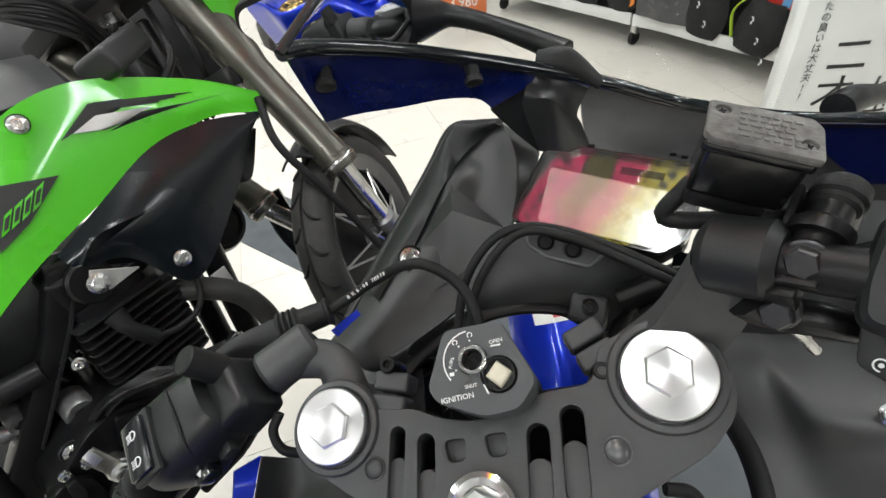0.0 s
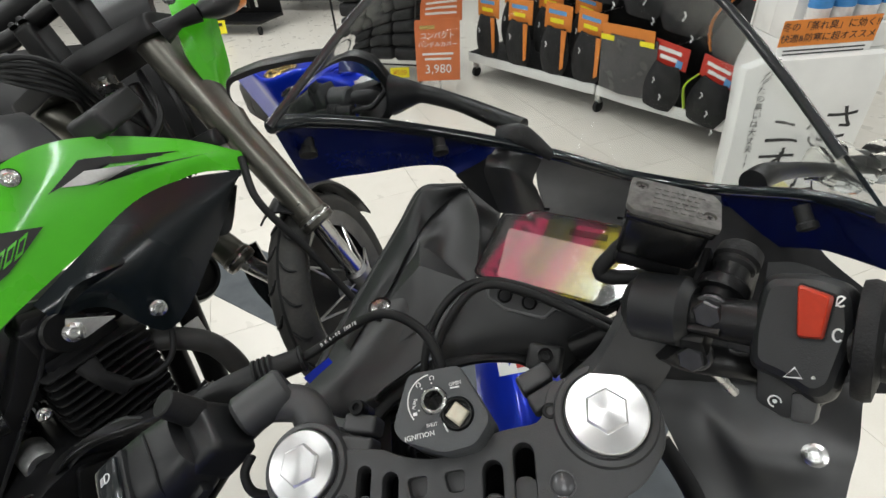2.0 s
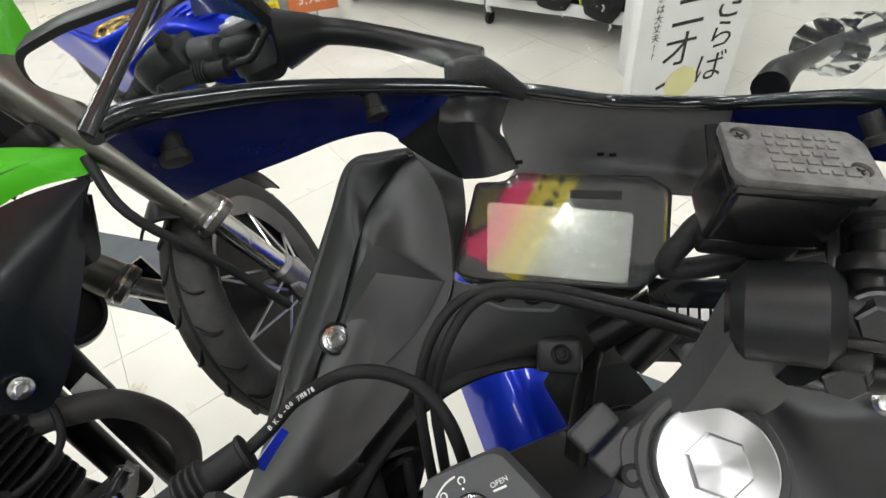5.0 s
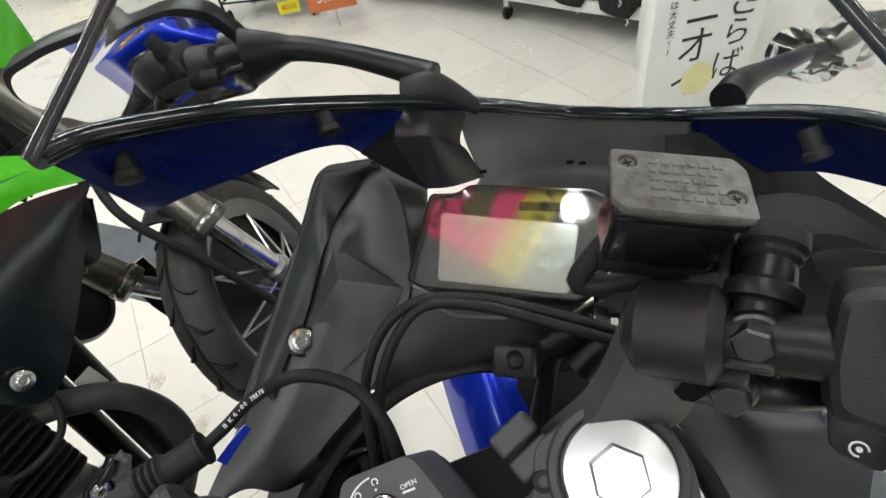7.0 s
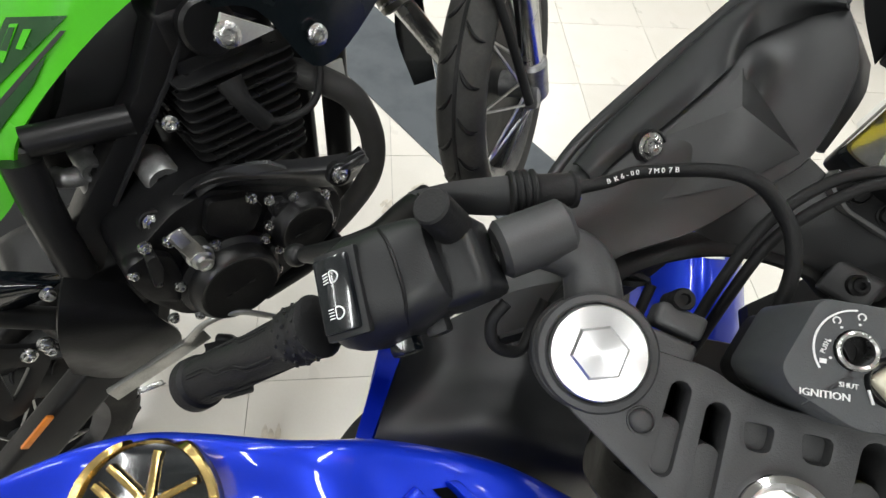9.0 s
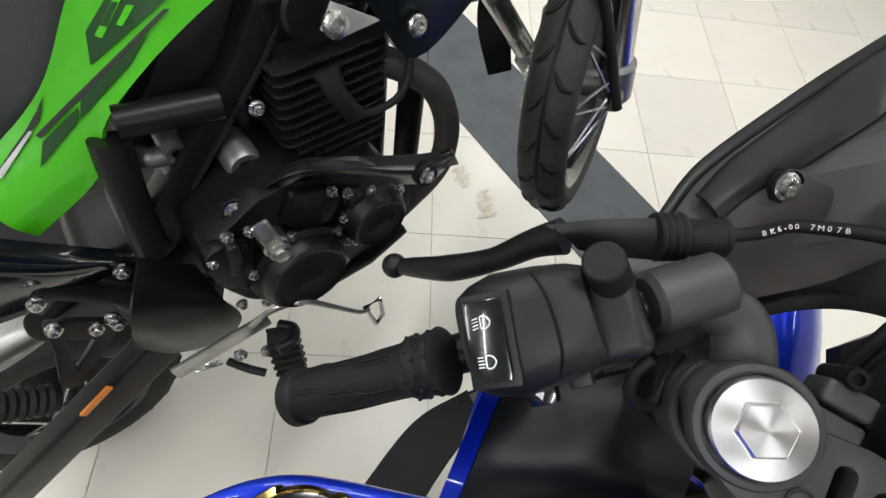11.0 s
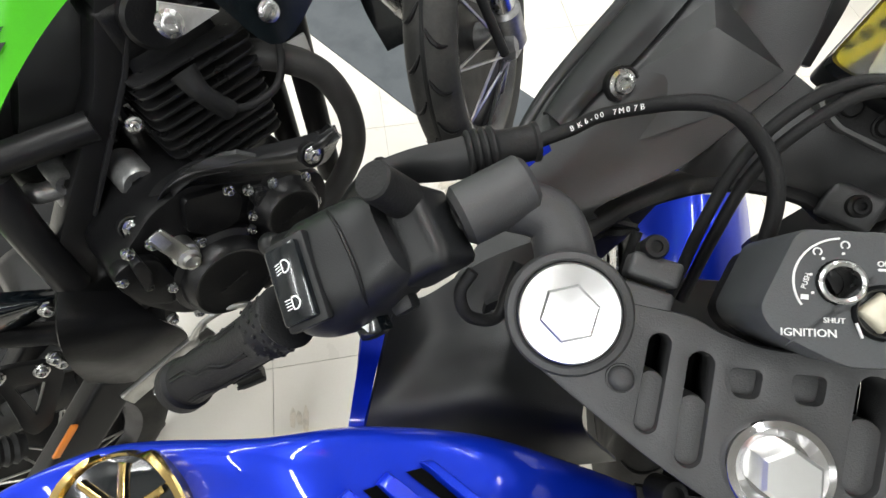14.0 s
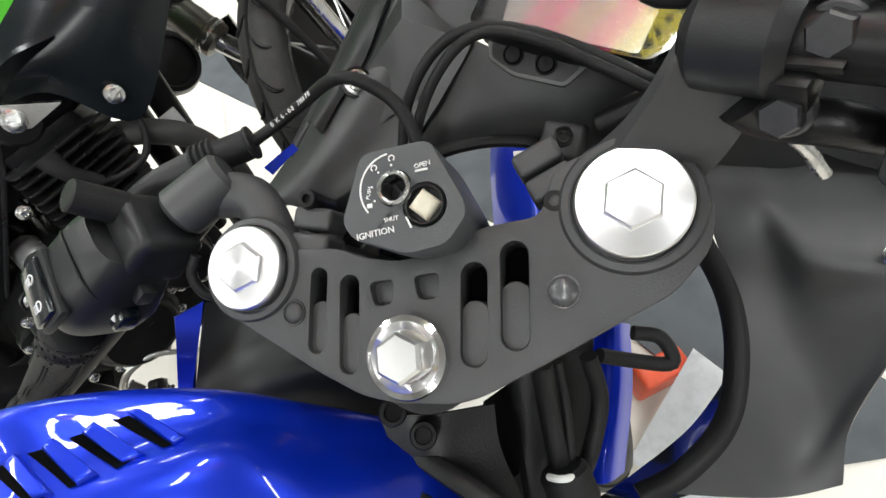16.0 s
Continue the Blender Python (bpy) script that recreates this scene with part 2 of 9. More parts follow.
# darker copy of the blue; the inner faces' shade is in the colour
NAVY = mat("shaded_inner_blue", (0.002, 0.008, 0.085), 0.25, metal=0.2, var=0.2, bump=0.05, scale=8, coat=0.6, coat_rough=0.06)
GREEN = mat("lime_green_plastic", (0.075, 0.52, 0.012), 0.28, var=0.08, bump=0.05, fine=900, scale=9, coat=0.5, coat_rough=0.06)
DKGREEN = mat("dark_green_decal", (0.01, 0.06, 0.012), 0.3, var=0.2, scale=30)
RESERV = mat("gloss_black_resin", (0.0045, 0.0045, 0.005), 0.22, bump=0.05, fine=300, scale=12, coat=0.3, coat_rough=0.1)
PINM = mat("clear_coated_pin", (0.10, 0.10, 0.105), 0.3, metal=0.4, bump=0.05, scale=60)
FINM = mat("cylinder_fin_paint", (0.012, 0.012, 0.0125), 0.3, bump=0.3, fine=500, scale=45, var=0.3)
GUARDM = mat("moulded_guard_plastic", (0.014, 0.014, 0.015), 0.3, bump=0.2, fine=900, scale=25, var=0.2)
GREYSEAT = mat("grey_seat_vinyl", (0.085, 0.087, 0.09), 0.5, bump=0.5, fine=700, scale=14, var=0.2)
SATSTEEL = mat("satin_plated_steel", (0.55, 0.55, 0.53), 0.34, metal=1.0, bump=0.15, fine=700, scale=60, var=0.25)
RIMM = mat("dark_polished_rim", (0.10, 0.10, 0.105), 0.22, metal=0.8, bump=0.05, scale=20, var=0.3)
HEADER = mat("matt_exhaust_paint", (0.036, 0.035, 0.034), 0.6, bump=0.4, fine=500, scale=30)
# near-black without gloss, stands in for the shade inside recesses
CAVITY = mat("cavity_shade_black", (0.0015, 0.0015, 0.0015), 0.9, bump=0, var=0.1, spec=0.05)
BRIGHT = mat("bright_plated_bolt", (0.82, 0.82, 0.81), 0.30, metal=1.0, bump=0.0, scale=30, var=0.1, rvar=0.05)
PODM = mat("grey_pod_plastic", (0.10, 0.10, 0.10), 0.35, bump=0.3, fine=900)
LINER = mat("black_cowl_liner", (0.012, 0.012, 0.013), 0.6, bump=0.4, fine=900, var=0.2, spec=0.2)
STEELD = mat("dark_plated_steel", (0.10, 0.10, 0.105), 0.42, metal=1.0, bump=0.1, scale=60, var=0.2)
SILVERD = mat("silver_decal", (0.55, 0.55, 0.53), 0.35, metal=0.4, scale=20)
WHITEINK = mat("white_ink", (0.8, 0.8, 0.8), 0.6, var=0.05, bump=0)
GOLD = mat("gold_emblem", (0.72, 0.52, 0.2), 0.22, metal=1.0, bump=0.05, scale=60)
RED = mat("red_plastic", (0.45, 0.035, 0.012), 0.35, bump=0.1, scale=20)
ORANGE = mat("orange_plastic", (0.75, 0.23, 0.03), 0.35, scale=20)
LCD = mat("lcd_glass", (0.52, 0.55, 0.51), 0.17, metal=0.8, bump=0.0, scale=8, var=0.1, rvar=0.02)
DASHB = mat("glossy_display_surround", (0.24, 0.24, 0.245), 0.05, metal=0.9, bump=0.0, var=0.1, rvar=0.02)
LENSM = mat("clear_display_lens", (0.97, 0.98, 0.98), 0.03, bump=0.0, var=0.0, trans=1.0, ior=1.42, rvar=0.01)
SCREEN = mat("clear_windscreen", (0.86, 0.88, 0.88), 0.03, bump=0.0, var=0.0, trans=1.0, ior=1.12, rvar=0.02)
MIRROR = mat("mirror_glass", (0.9, 0.9, 0.92), 0.02, metal=1.0, bump=0, var=0, rvar=0.005)
PAPER = mat("white_paper", (0.78, 0.78, 0.76), 0.6, var=0.08, bump=0.1, scale=6)
WHITEP = mat("white_shelf_paint", (0.72, 0.72, 0.70), 0.4, var=0.12, scale=10)
ORCARD = mat("orange_card", (0.70, 0.22, 0.03), 0.45, var=0.12, scale=14)
REDCARD = mat("red_card", (0.52, 0.035, 0.02), 0.45, var=0.12, scale=14)
YELCARD = mat("yellow_card", (0.88, 0.78, 0.02), 0.5, var=0.06, scale=14)
TERRA = mat("terracotta_card", (0.60, 0.16, 0.05), 0.5, var=0.2, scale=10)
CLOTH = mat("black_cloth", (0.010, 0.010, 0.011), 0.8, bump=0.8, fine=500, scale=30, var=0.3)
INK = mat("black_ink", (0.02, 0.02, 0.02), 0.6, bump=0, var=0.05)
DARKRED = mat("dark_red_ink", (0.45, 0.03, 0.02), 0.6, bump=0, var=0.05)
LIMEY = mat("lime_ribbon", (0.5, 0.72, 0.06), 0.5)
PURPLE = mat("lilac_plush", (0.5, 0.35, 0.62), 0.8, bump=0.8, fine=200)
CHECKER = mat("checker_aluminium", (0.72, 0.73, 0.74), 0.42, metal=0.5, bump=0.1, scale=40)
MATGREY = mat("dark_grey_floor_mat", (0.075, 0.085, 0.095), 0.6, bump=0.5, fine=600, scale=12, var=0.25)
WALLP = mat("grey_wall_paint", (0.42, 0.42, 0.41), 0.6, var=0.06, bump=0.2, scale=3)
CEILM = mat("ceiling_board", (0.22, 0.22, 0.22), 0.7, var=0.05, scale=5)
TUBEM = mat("lit_diffuser", (1.0, 0.98, 0.95), 0.5, bump=0, var=0, emit=9.0)
JOINT = mat("floor_joint", (0.50, 0.47, 0.42), 0.7, scale=20)


def floor_tile_material():
    """Worn cream vinyl, tone differing from tile to tile."""
    m = mat("cream_vinyl_tile", (0.74, 0.70, 0.63), 0.3, var=0.10, scale=9, bump=0.08, fine=220, second=(0.71, 0.67, 0.595), rvar=0.1, mix=(0.5, 0.75))
    nt = m.node_tree
    info = nt.nodes.new("ShaderNodeObjectInfo")
    mr = nt.nodes.new("ShaderNodeMapRange")
    mr.inputs["To Min"].default_value, mr.inputs["To Max"].default_value = 0.95, 1.04
    hsv = nt.nodes.new("ShaderNodeHueSaturation")
    p = nt.nodes["Principled BSDF"]
    old = p.inputs["Base Color"].links[0].from_socket
    nt.links.new(info.outputs["Random"], mr.inputs["Value"])
    nt.links.new(mr.outputs["Result"], hsv.inputs["Value"])
    nt.links.new(old, hsv.inputs["Color"])
    nt.links.new(hsv.outputs["Color"], p.inputs["Base Color"])
    return m


FLOORM = floor_tile_material()
STAIN = mat("shoe_mark", (0.66, 0.60, 0.50), 0.55, var=0.3, scale=60)

# ---- the shop: floor, walls, ceiling ----
bm = B()
box(bm, 12, 13, 0.02, Matrix.Translation((-1.0, 1.5, -0.0135)))
floor = solid("floor", bm, JOINT, "worn cream vinyl tile floor with dark joints", "floor", kind="structure", smooth=0)
bm = B()
for cx, cy, sx, sy in ((-7.05, 1.5, 0.1, 13), (5.05, 1.5, 0.1, 13)):
    box(bm, sx, sy, 3.2, Matrix.Translation((cx, cy, 1.6)))
solid("wall_sides", bm, WALLP, "plain grey painted shop side walls", "wall", kind="structure", smooth=0)
bm = B()
for cx, cy in ((-1, 8.05), (-1, -5.05)):
    box(bm, 12, 0.1, 3.2, Matrix.Translation((cx, cy, 1.6)))
solid("wall_ends", bm, WALLP, "plain grey painted shop end walls", "wall", kind="structure", smooth=0)
bm = B()
box(bm, 12.2, 13.2, 0.1, Matrix.Translation((-1, 1.5, 3.25)))
solid("ceiling", bm, CEILM, "grey boarded shop ceiling", "ceiling", kind="structure", smooth=0)


def ceiling_light(x, y, first=None):
    if first:
        return copy_thing(first, Matrix.Translation((x, y, 3.2)))
    th = thing("ceiling_light", (x, y, 3.2), "long white ceiling light with a lit diffuser", "lamp", "rows of ceiling lights")
    bm = B()
    box(bm, 0.16, 2.4, 0.05, Matrix.Translation((x, y, 3.175)), 0.01)
    part("housing", bm, WHITEP, th)
    bm = B()
    for dx in (-0.035, 0.035):
        cyl(bm, (x + dx, y - 1.17, 3.135), (x + dx, y + 1.17, 3.135), 0.014, seg=12)
    part("lit_tube", bm, TUBEM, th, "glowing white tube pair")
    return th


lamp_one = None
for lx in (-4.7, -2.4, -0.1, 3.0):
    for ly in (-2.4, 0.9, 4.2):
        lamp_one = ceiling_light(lx, ly, lamp_one) if lamp_one is None else (ceiling_light(lx, ly, lamp_one), lamp_one)[1]
        ld = bpy.data.lights.new("tube_light", "AREA")
        ld.shape, ld.size, ld.size_y, ld.energy, ld.color = "RECTANGLE", 0.12, 2.3, 55.0, (0.97, 1.0, 0.99)
        lo = new("tube_light", ld)
        lo.location = (lx, ly, 3.1)


# ---- the blue sport motorcycle, seen from its rider's place ----
CL = frame3((0.0619, 0.0252, 0.8575), (0.983, 0.0641, 0.1718), (-0.1259, 0.9173, 0.3779))
BODY = frame3((0.0601, -0.0226, 0.8365), (0.8693, -0.4627, 0.1736), (0.4699, 0.8827, 0.0))


def c3(u, v, w):
    return CL @ V(u, v, w)


def b3(r, f, q):
    return BODY @ V(r, f, q)


blue = thing("motorcycle", (0.08, -0.1, 0.0), "metallic blue sport motorcycle with black cockpit plastics and clip-on bars", "motorcycle", "parked motorcycles")

# top clamp, with four long slots
clamp_line = [(-0.121, 0.005), (-0.112, -0.0195), (-0.100, -0.0286), (-0.060, -0.0557), (-0.037, -0.069), (-0.0205, -0.0733), (0.0059, -0.0758), (0.0189, -0.0738),
              (0.042, -0.0648), (0.0763, -0.0505), (0.1041, -0.0387), (0.1201, -0.0238), (0.1249, -0.0084), (0.1232, 0.0109), (0.1144, 0.022), (0.0995, 0.0285),
              (0.0832, 0.0275), (0.0647, 0.0224), (0.0557, 0.002), (0.0276, 0.0014), (0.0079, -0.0075), (-0.0145, -0.0076), (-0.0318, -0.0032), (-0.0435, 0.0033),
              (-0.0752, 0.0074), (-0.0813, 0.0203), (-0.0947, 0.0286), (-0.112, 0.022)]
slots = [(-0.0556, -0.0095, -0.0598, -0.0424, 0.0042), (-0.0394, -0.016, -0.043, -0.0531, 0.0048), (0.0226, -0.020, 0.0181, -0.0545, 0.0058), (0.0419, -0.0136, 0.0375, -0.049, 0.0060)]
bm = B()
prism(bm, rounded(clamp_line, 0.006, 3), -0.030, -0.008, CL, [slot2(*s) for s in slots] + [rounded([(x - 0.0045, -0.0275), (x + 0.0045, -0.0275), (x + 0.006, -0.0165), (x - 0.006, -0.0165)], 0.003, 3) for x in (-0.0227, 0.0)], 0.0022)
top_clamp = part("top_clamp", bm, CLAMPM, blue, "satin black top fork clamp with long slots")
for ax, ay, bx, by, r in slots:
    # shallow milled floor over the lower part, open above it
    bm = B()
    mx, my = ax + (bx - ax) * 0.52, ay + (by - ay) * 0.52
    prism(bm, slot2(mx, my, bx, by, r + 0.0012), -0.027, -0.0118, CL, bevel=0.0012)
    part("slot_floor", bm, CLAMPM, top_clamp)
    # black plate below the upper end, put in for the slot's deep shade
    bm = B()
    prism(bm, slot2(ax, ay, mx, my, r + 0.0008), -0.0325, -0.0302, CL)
    part("slot_shade", bm, CAVITY, top_clamp)
for x in (-0.0227, 0.0):
    bm = B()
    box(bm, 0.015, 0.015, 0.006, CL @ Matrix.Translation((x, -0.022, -0.0165)), 0.002)
    part("slot_floor", bm, CLAMPM, top_clamp)
for x, y, r, mt, word in ((-0.0705, -0.0255, 0.0056, CLAMPM, "flush black pin in a round recess"), (0.0605, -0.0325, 0.0064, PINM, "domed clear-coated pin")):
    bm = B()
    lathe(bm, [(r * 1.16, -0.0085), (r * 1.12, -0.0070), (r * 1.02, -0.0072), (r * 1.0, -0.0092), (r * 0.95, -0.0078), (r * 0.7, -0.0066), (r * 0.4, -0.0060), (0.0002, -0.0058)], CL @ Matrix.Translation((x, y, 0)), 24)
    part("pin", bm, mt, top_clamp, word)
# split pinch lugs in front of each boss, with their bolts
for x, y, a in ((-0.0600, 0.0150, -0.25), (0.0600, 0.0235, 0.35)):
    lm = CL @ Matrix.Translation((x, y, -0.020)) @ Matrix.Rotation(a, 4, "Z")
    for off in (-0.0068, 0.0068):
        bm = B()
        box(bm, 0.022, 0.0115, 0.020, lm @ Matrix.Translation((0, off, 0)), 0.003, 3)
        part("pinch_lug", bm, CLAMPM, top_clamp)
    bm = B()
    lathe(bm, [(0.0052, -0.016), (0.0052, -0.003)] + [(0.0054 - 0.0005 * (k % 2), -0.002 + 0.0016 * k) for k in range(5)] + [(0.0046, 0.0068), (0.0026, 0.0068), (0.0024, 0.004)], lm @ Matrix.Translation((-0.003, 0.016 if x < 0 else -0.016, 0.006)), 20)
    part("pinch_bolt", bm, BLACKHOLE, top_clamp)
for x in (-0.0935, 0.0935):
    bm = B()
    k_ = 0.87 if x < 0 else 0.95
    lathe(bm, [(0.0318 * k_, -0.014), (0.0315 * k_, -0.0075), (0.0302 * k_, -0.0058), (0.0272 * k_, -0.0052), (0.0262 * k_, -0.0058), (0.0252 * k_, -0.009)], CL @ Matrix.Translation((x, 0, 0)), 64)
    part("collar", bm, CLAMPM, top_clamp)
    cap_m = CL @ Matrix.Translation((x, 0, 0))
    bm = B()
    lathe(bm, [(0.0248 * k_, -0.012), (0.0250 * k_, -0.003), (0.0247 * k_, -0.0008), (0.0238 * k_, 0.0), (0.012, 0.0003), (0.0118, 0.0003)], Matrix(), 64)
    cap = part("fork_cap", bm, ALU, blue, "turned silver aluminium fork cap")
    cap.matrix_local = Matrix.Translation(blue.location).inverted() @ cap_m @ Matrix.Translation(blue.location)
    bm = B()
    hexagon(bm, Matrix.Rotation(0.3, 4, "Z"), 0.0128, -0.001, 0.0036, 0.0012)
    hx = part("hexagon", bm, ALU, cap, smooth=20)
    # fork tube below the clamp
    bm = B()
    cyl(bm, c3(x, 0, -0.03), c3(x, 0, -0.34), 0.0255, seg=32)
    part("fork_tube", bm, SATIN, blue)
    bm = B()
    cyl(bm, c3(x, 0, -0.34), c3(x, 0.0, -0.60), 0.0205, seg=24)
    part("fork_slider", bm, CHROME, blue)
# stem bolt
bm = B()
lathe(bm, [(0.0196, -0.009), (0.0196, -0.0035), (0.0188, -0.002), (0.016, -0.0012), (0.0125, -0.0045), (0.0122, -0.005)], CL @ Matrix.Translation((-0.0118, -0.0525, 0)), 48)
stem = part("stem_washer", bm, CHROME, blue, "polished chrome stem washer")
bm = B()
hexagon(bm, CL @ Matrix.Translation((-0.0118, -0.0525, 0)) @ Matrix.Rotation(0.5, 4, "Z"), 0.0115, -0.006, 0.0085, 0.0015)
part("stem_bolt", bm, BRIGHT, stem, smooth=20)
bm = B()
cyl(bm, c3(-0.0118, -0.0525, -0.03), c3(-0.0118, -0.0525, -0.19), 0.030, seg=32)
part("steering_head", bm, SATIN, blue)
bm = B()
prism(bm, rounded([(-0.118, -0.03), (-0.02, -0.075), (0.02, -0.075), (0.118, -0.03), (0.118, 0.028), (-0.118, 0.028)], 0.02, 4), -0.215, -0.185, CL, bevel=0.003)
part("lower_clamp", bm, SATIN, blue)

# ignition lock
IG = CL
ig_line = [(-0.0165, 0.0385), (0.0158, 0.0385), (0.0282, 0.0085), (0.0282, 0.0025), (0.0185, -0.0085), (0.0, -0.0100), (-0.0240, 0.0005), (-0.0286, 0.0085)]
bm = B()
prism(bm, rounded(ig_line, 0.005, 4), -0.034, 0.0165, IG, [circle2(-0.0022, 0.0198, 0.0078, 24), circle2(0.0106, 0.0102, 0.0094, 24)], bevel=0.0022)
lock = part("ignition_lock", bm, LOCKM, blue, "black ignition switch housing with white markings")
bm = B()
prism(bm, rounded([(x * 0.96, y * 0.96 - 0.0015) for x, y in ig_line], 0.006, 3), -0.05, -0.030, IG, bevel=0.002)
part("lock_base", bm, RUBBER, lock)
bm = B()
lathe(bm, [(0.0077, 0.004), (0.0077, 0.0172), (0.0068, 0.0178), (0.0058, 0.0172), (0.0052, 0.012), (0.0052, 0.005)], IG @ Matrix.Translation((-0.0022, 0.0198, 0)), 32)
part("key_cylinder", bm, STEEL, lock, "steel key cylinder")
bm = B()
box(bm, 0.0018, 0.0085, 0.004, IG @ Matrix.Translation((-0.0022, 0.0198, 0.0085)) @ Matrix.Rotation(0.5, 4, "Z"), 0.0003)
lathe(bm, [(0.0051, 0.0), (0.0051, 0.007)], IG @ Matrix.Translation((-0.0022, 0.0198, 0)), 20)
part("key_slot", bm, BLACKHOLE, lock)
bm = B()
lathe(bm, [(0.0093, 0.004), (0.0093, 0.0155), (0.0086, 0.0172), (0.0078, 0.0165), (0.0074, 0.013)], IG @ Matrix.Translation((0.0106, 0.0102, 0)), 32)
part("shutter_ring", bm, PLASTIC, lock)
bm = B()
lathe(bm, [(0.0072, 0.004), (0.0072, 0.0155), (0.0058, 0.0172), (0.004, 0.0178), (0.0002, 0.018)], IG @ Matrix.Translation((0.0106, 0.0102, 0)), 4)
part("shutter_knob", bm, mat("ivory_resin", (0.62, 0.58, 0.46), 0.35, scale=60, var=0.2), lock, "cream square shutter knob", smooth=60)
inkw = IG @ Matrix.Translation((0, 0, 0.0167))
lettering("ignition_word", "IGNITION", 0.0040, inkw @ Matrix.Translation((-0.0125, 0.0012, 0)) @ Matrix.Rotation(radians(3), 4, "Z"), WHITEINK, lock)
lettering("open_word", "OPEN", 0.0029, inkw @ Matrix.Translation((0.0118, 0.0272, 0)) @ Matrix.Rotation(radians(4), 4, "Z"), WHITEINK, lock)
lettering("shut_word", "SHUT", 0.0027, inkw @ Matrix.Translation((-0.0046, 0.0062, 0)) @ Matrix.Rotation(radians(2), 4, "Z"), WHITEINK, lock)
lettering("push_word", "PUSH", 0.0024, inkw @ Matrix.Translation((-0.0137, 0.0195, 0)) @ Matrix.Rotation(radians(75), 4, "Z"), WHITEINK, lock)
for a0, a1 in ((95, 215),):
    bm = B()
    pts = [IG @ V(-0.0022 + 0.0155 * math.cos(radians(a)), 0.0198 + 0.0155 * math.sin(radians(a)), 0.0168) for a in range(a0, a1 + 1, 6)]
    tube(bm, pts, 0.00042, 6, 2)
    part("dial_arc", bm, WHITEINK, lock)
for a in (90, 128, 168, 205):
    bm = B()
    lathe(bm, [(0.0005, 0.0165), (0.0005, 0.0169)], IG @ Matrix.Translation((-0.0022 + 0.0102 * math.cos(radians(a)), 0.0198 + 0.0102 * math.sin(radians(a)), 0)), 10)
    part("dial_dot", bm, WHITEINK, lock)
for a, s in ((88, "C"), (128, "A"), (207, "P")):
    bm = B()
    p = (-0.0022 + 0.0132 * math.cos(radians(a)), 0.0198 + 0.0132 * math.sin(radians(a)))
    if s == "P":
        box(bm, 0.0024, 0.0018, 0.0004, inkw @ Matrix.Translation((*p, 0)))
    else:
        pts = [IG @ V(p[0] + 0.0013 * math.cos(radians(q)), p[1] + 0.0013 * math.sin(radians(q)), 0.0168) for q in range(-60, 241, 30)]
        tube(bm, pts, 0.0003, 6, 2)
    part("dial_mark", bm, WHITEINK, lock)
for x0, y0, x1, y1 in ((0.0085, 0.0250, 0.0140, 0.0250), (0.0022, 0.0060, 0.0040, 0.0010)):
    bm = B()
    tube(bm, [IG @ V(x0, y0, 0.0168), IG @ V(x1, y1, 0.0168)], 0.0005, 6)
    part("pointer_mark", bm, WHITEINK, lock)


# ---- left clip-on bar ----
LA, LB, LC, LD, LE = V((-0.0577, 0.0792, 0.8408)), V((-0.1002, 0.0465, 0.8302)), V((-0.1366, 0.0227, 0.8158)), V((-0.1624, 0.0047, 0.7929)), V((-0.2362, -0.0354, 0.7236))
left_axis = (LE - LB).normalized()
bm = B()
cyl(bm, LA + (LA - LB) * 0.02, LE, 0.0111, seg=24)
part("left_bar", bm, SATIN, blue)
bm = B()
cyl(bm, LA + (LA - LB).normalized() * 0.003, LA - (LA - LB).normalized() * 0.036, 0.0155, seg=32, bevel=0.003)
ring_l = part("left_bracket", bm, CLAMPM, blue, "black forged clip-on bracket")
bm = B()
base_l = c3(-0.0935, 0.0, -0.030)
tube(bm, [LA - (LA - LB).normalized() * 0.016 + V(0, 0, -0.002), LA.lerp(base_l, 0.35) + V(0.004, 0.006, 0.002), LA.lerp(base_l, 0.7) + V(0.006, 0.004, 0.0), base_l + V(0.004, 0.004, -0.006)], 0.014, 16, 8, [0.013, 0.0135, 0.015, 0.019], squash=0.75)
part("arm", bm, CLAMPM, ring_l)
bm = B()
lathe(bm, [(0.030, -0.062), (0.030, -0.034), (0.0285, -0.031), (0.024, -0.031)], CL @ Matrix.Translation((-0.0935, 0, 0)), 40)
part("fork_ring", bm, CLAMPM, ring_l)
# grip
gm, gl_ = along(LD, LE)
bm = B()
prof = [(0.0165, -0.002), (0.0205, 0.0)] + [(0.0190 + 0.0006 * math.sin(i * 1.3), 0.002 + i * 0.0022) for i in range(8)] + [(0.0168, 0.022), (0.0160, gl_ * 0.45), (0.0164, gl_ * 0.8), (0.0172, gl_ - 0.012), (0.0195, gl_ - 0.010), (0.0198, gl_ - 0.003), (0.017, gl_), (0.008, gl_ + 0.001)]
lathe(bm, [(r * 0.86, z) for r, z in prof], gm, 40)
grip = part("left_grip", bm, RUBBER, blue, "black rubber handlebar grip with wavy ribs")
for k in range(5):
    a0 = 2 * math.pi * k / 5 + 0.6
    for off in (0.0, 0.16):
        bm = B()
        pts = [(0.026, 0), (0.045, 0.05), (0.055, 0.35), (gl_ * 0.62, 0.42), (gl_ * 0.7, 0.75), (gl_ - 0.016, 0.8)]
        tube(bm, [gm @ V(0.0143 * math.cos(a0 + off + s), 0.0143 * math.sin(a0 + off + s), z) for z, s in pts], 0.0007, 6, 4)
        part("rib", bm, RUBBER, grip)
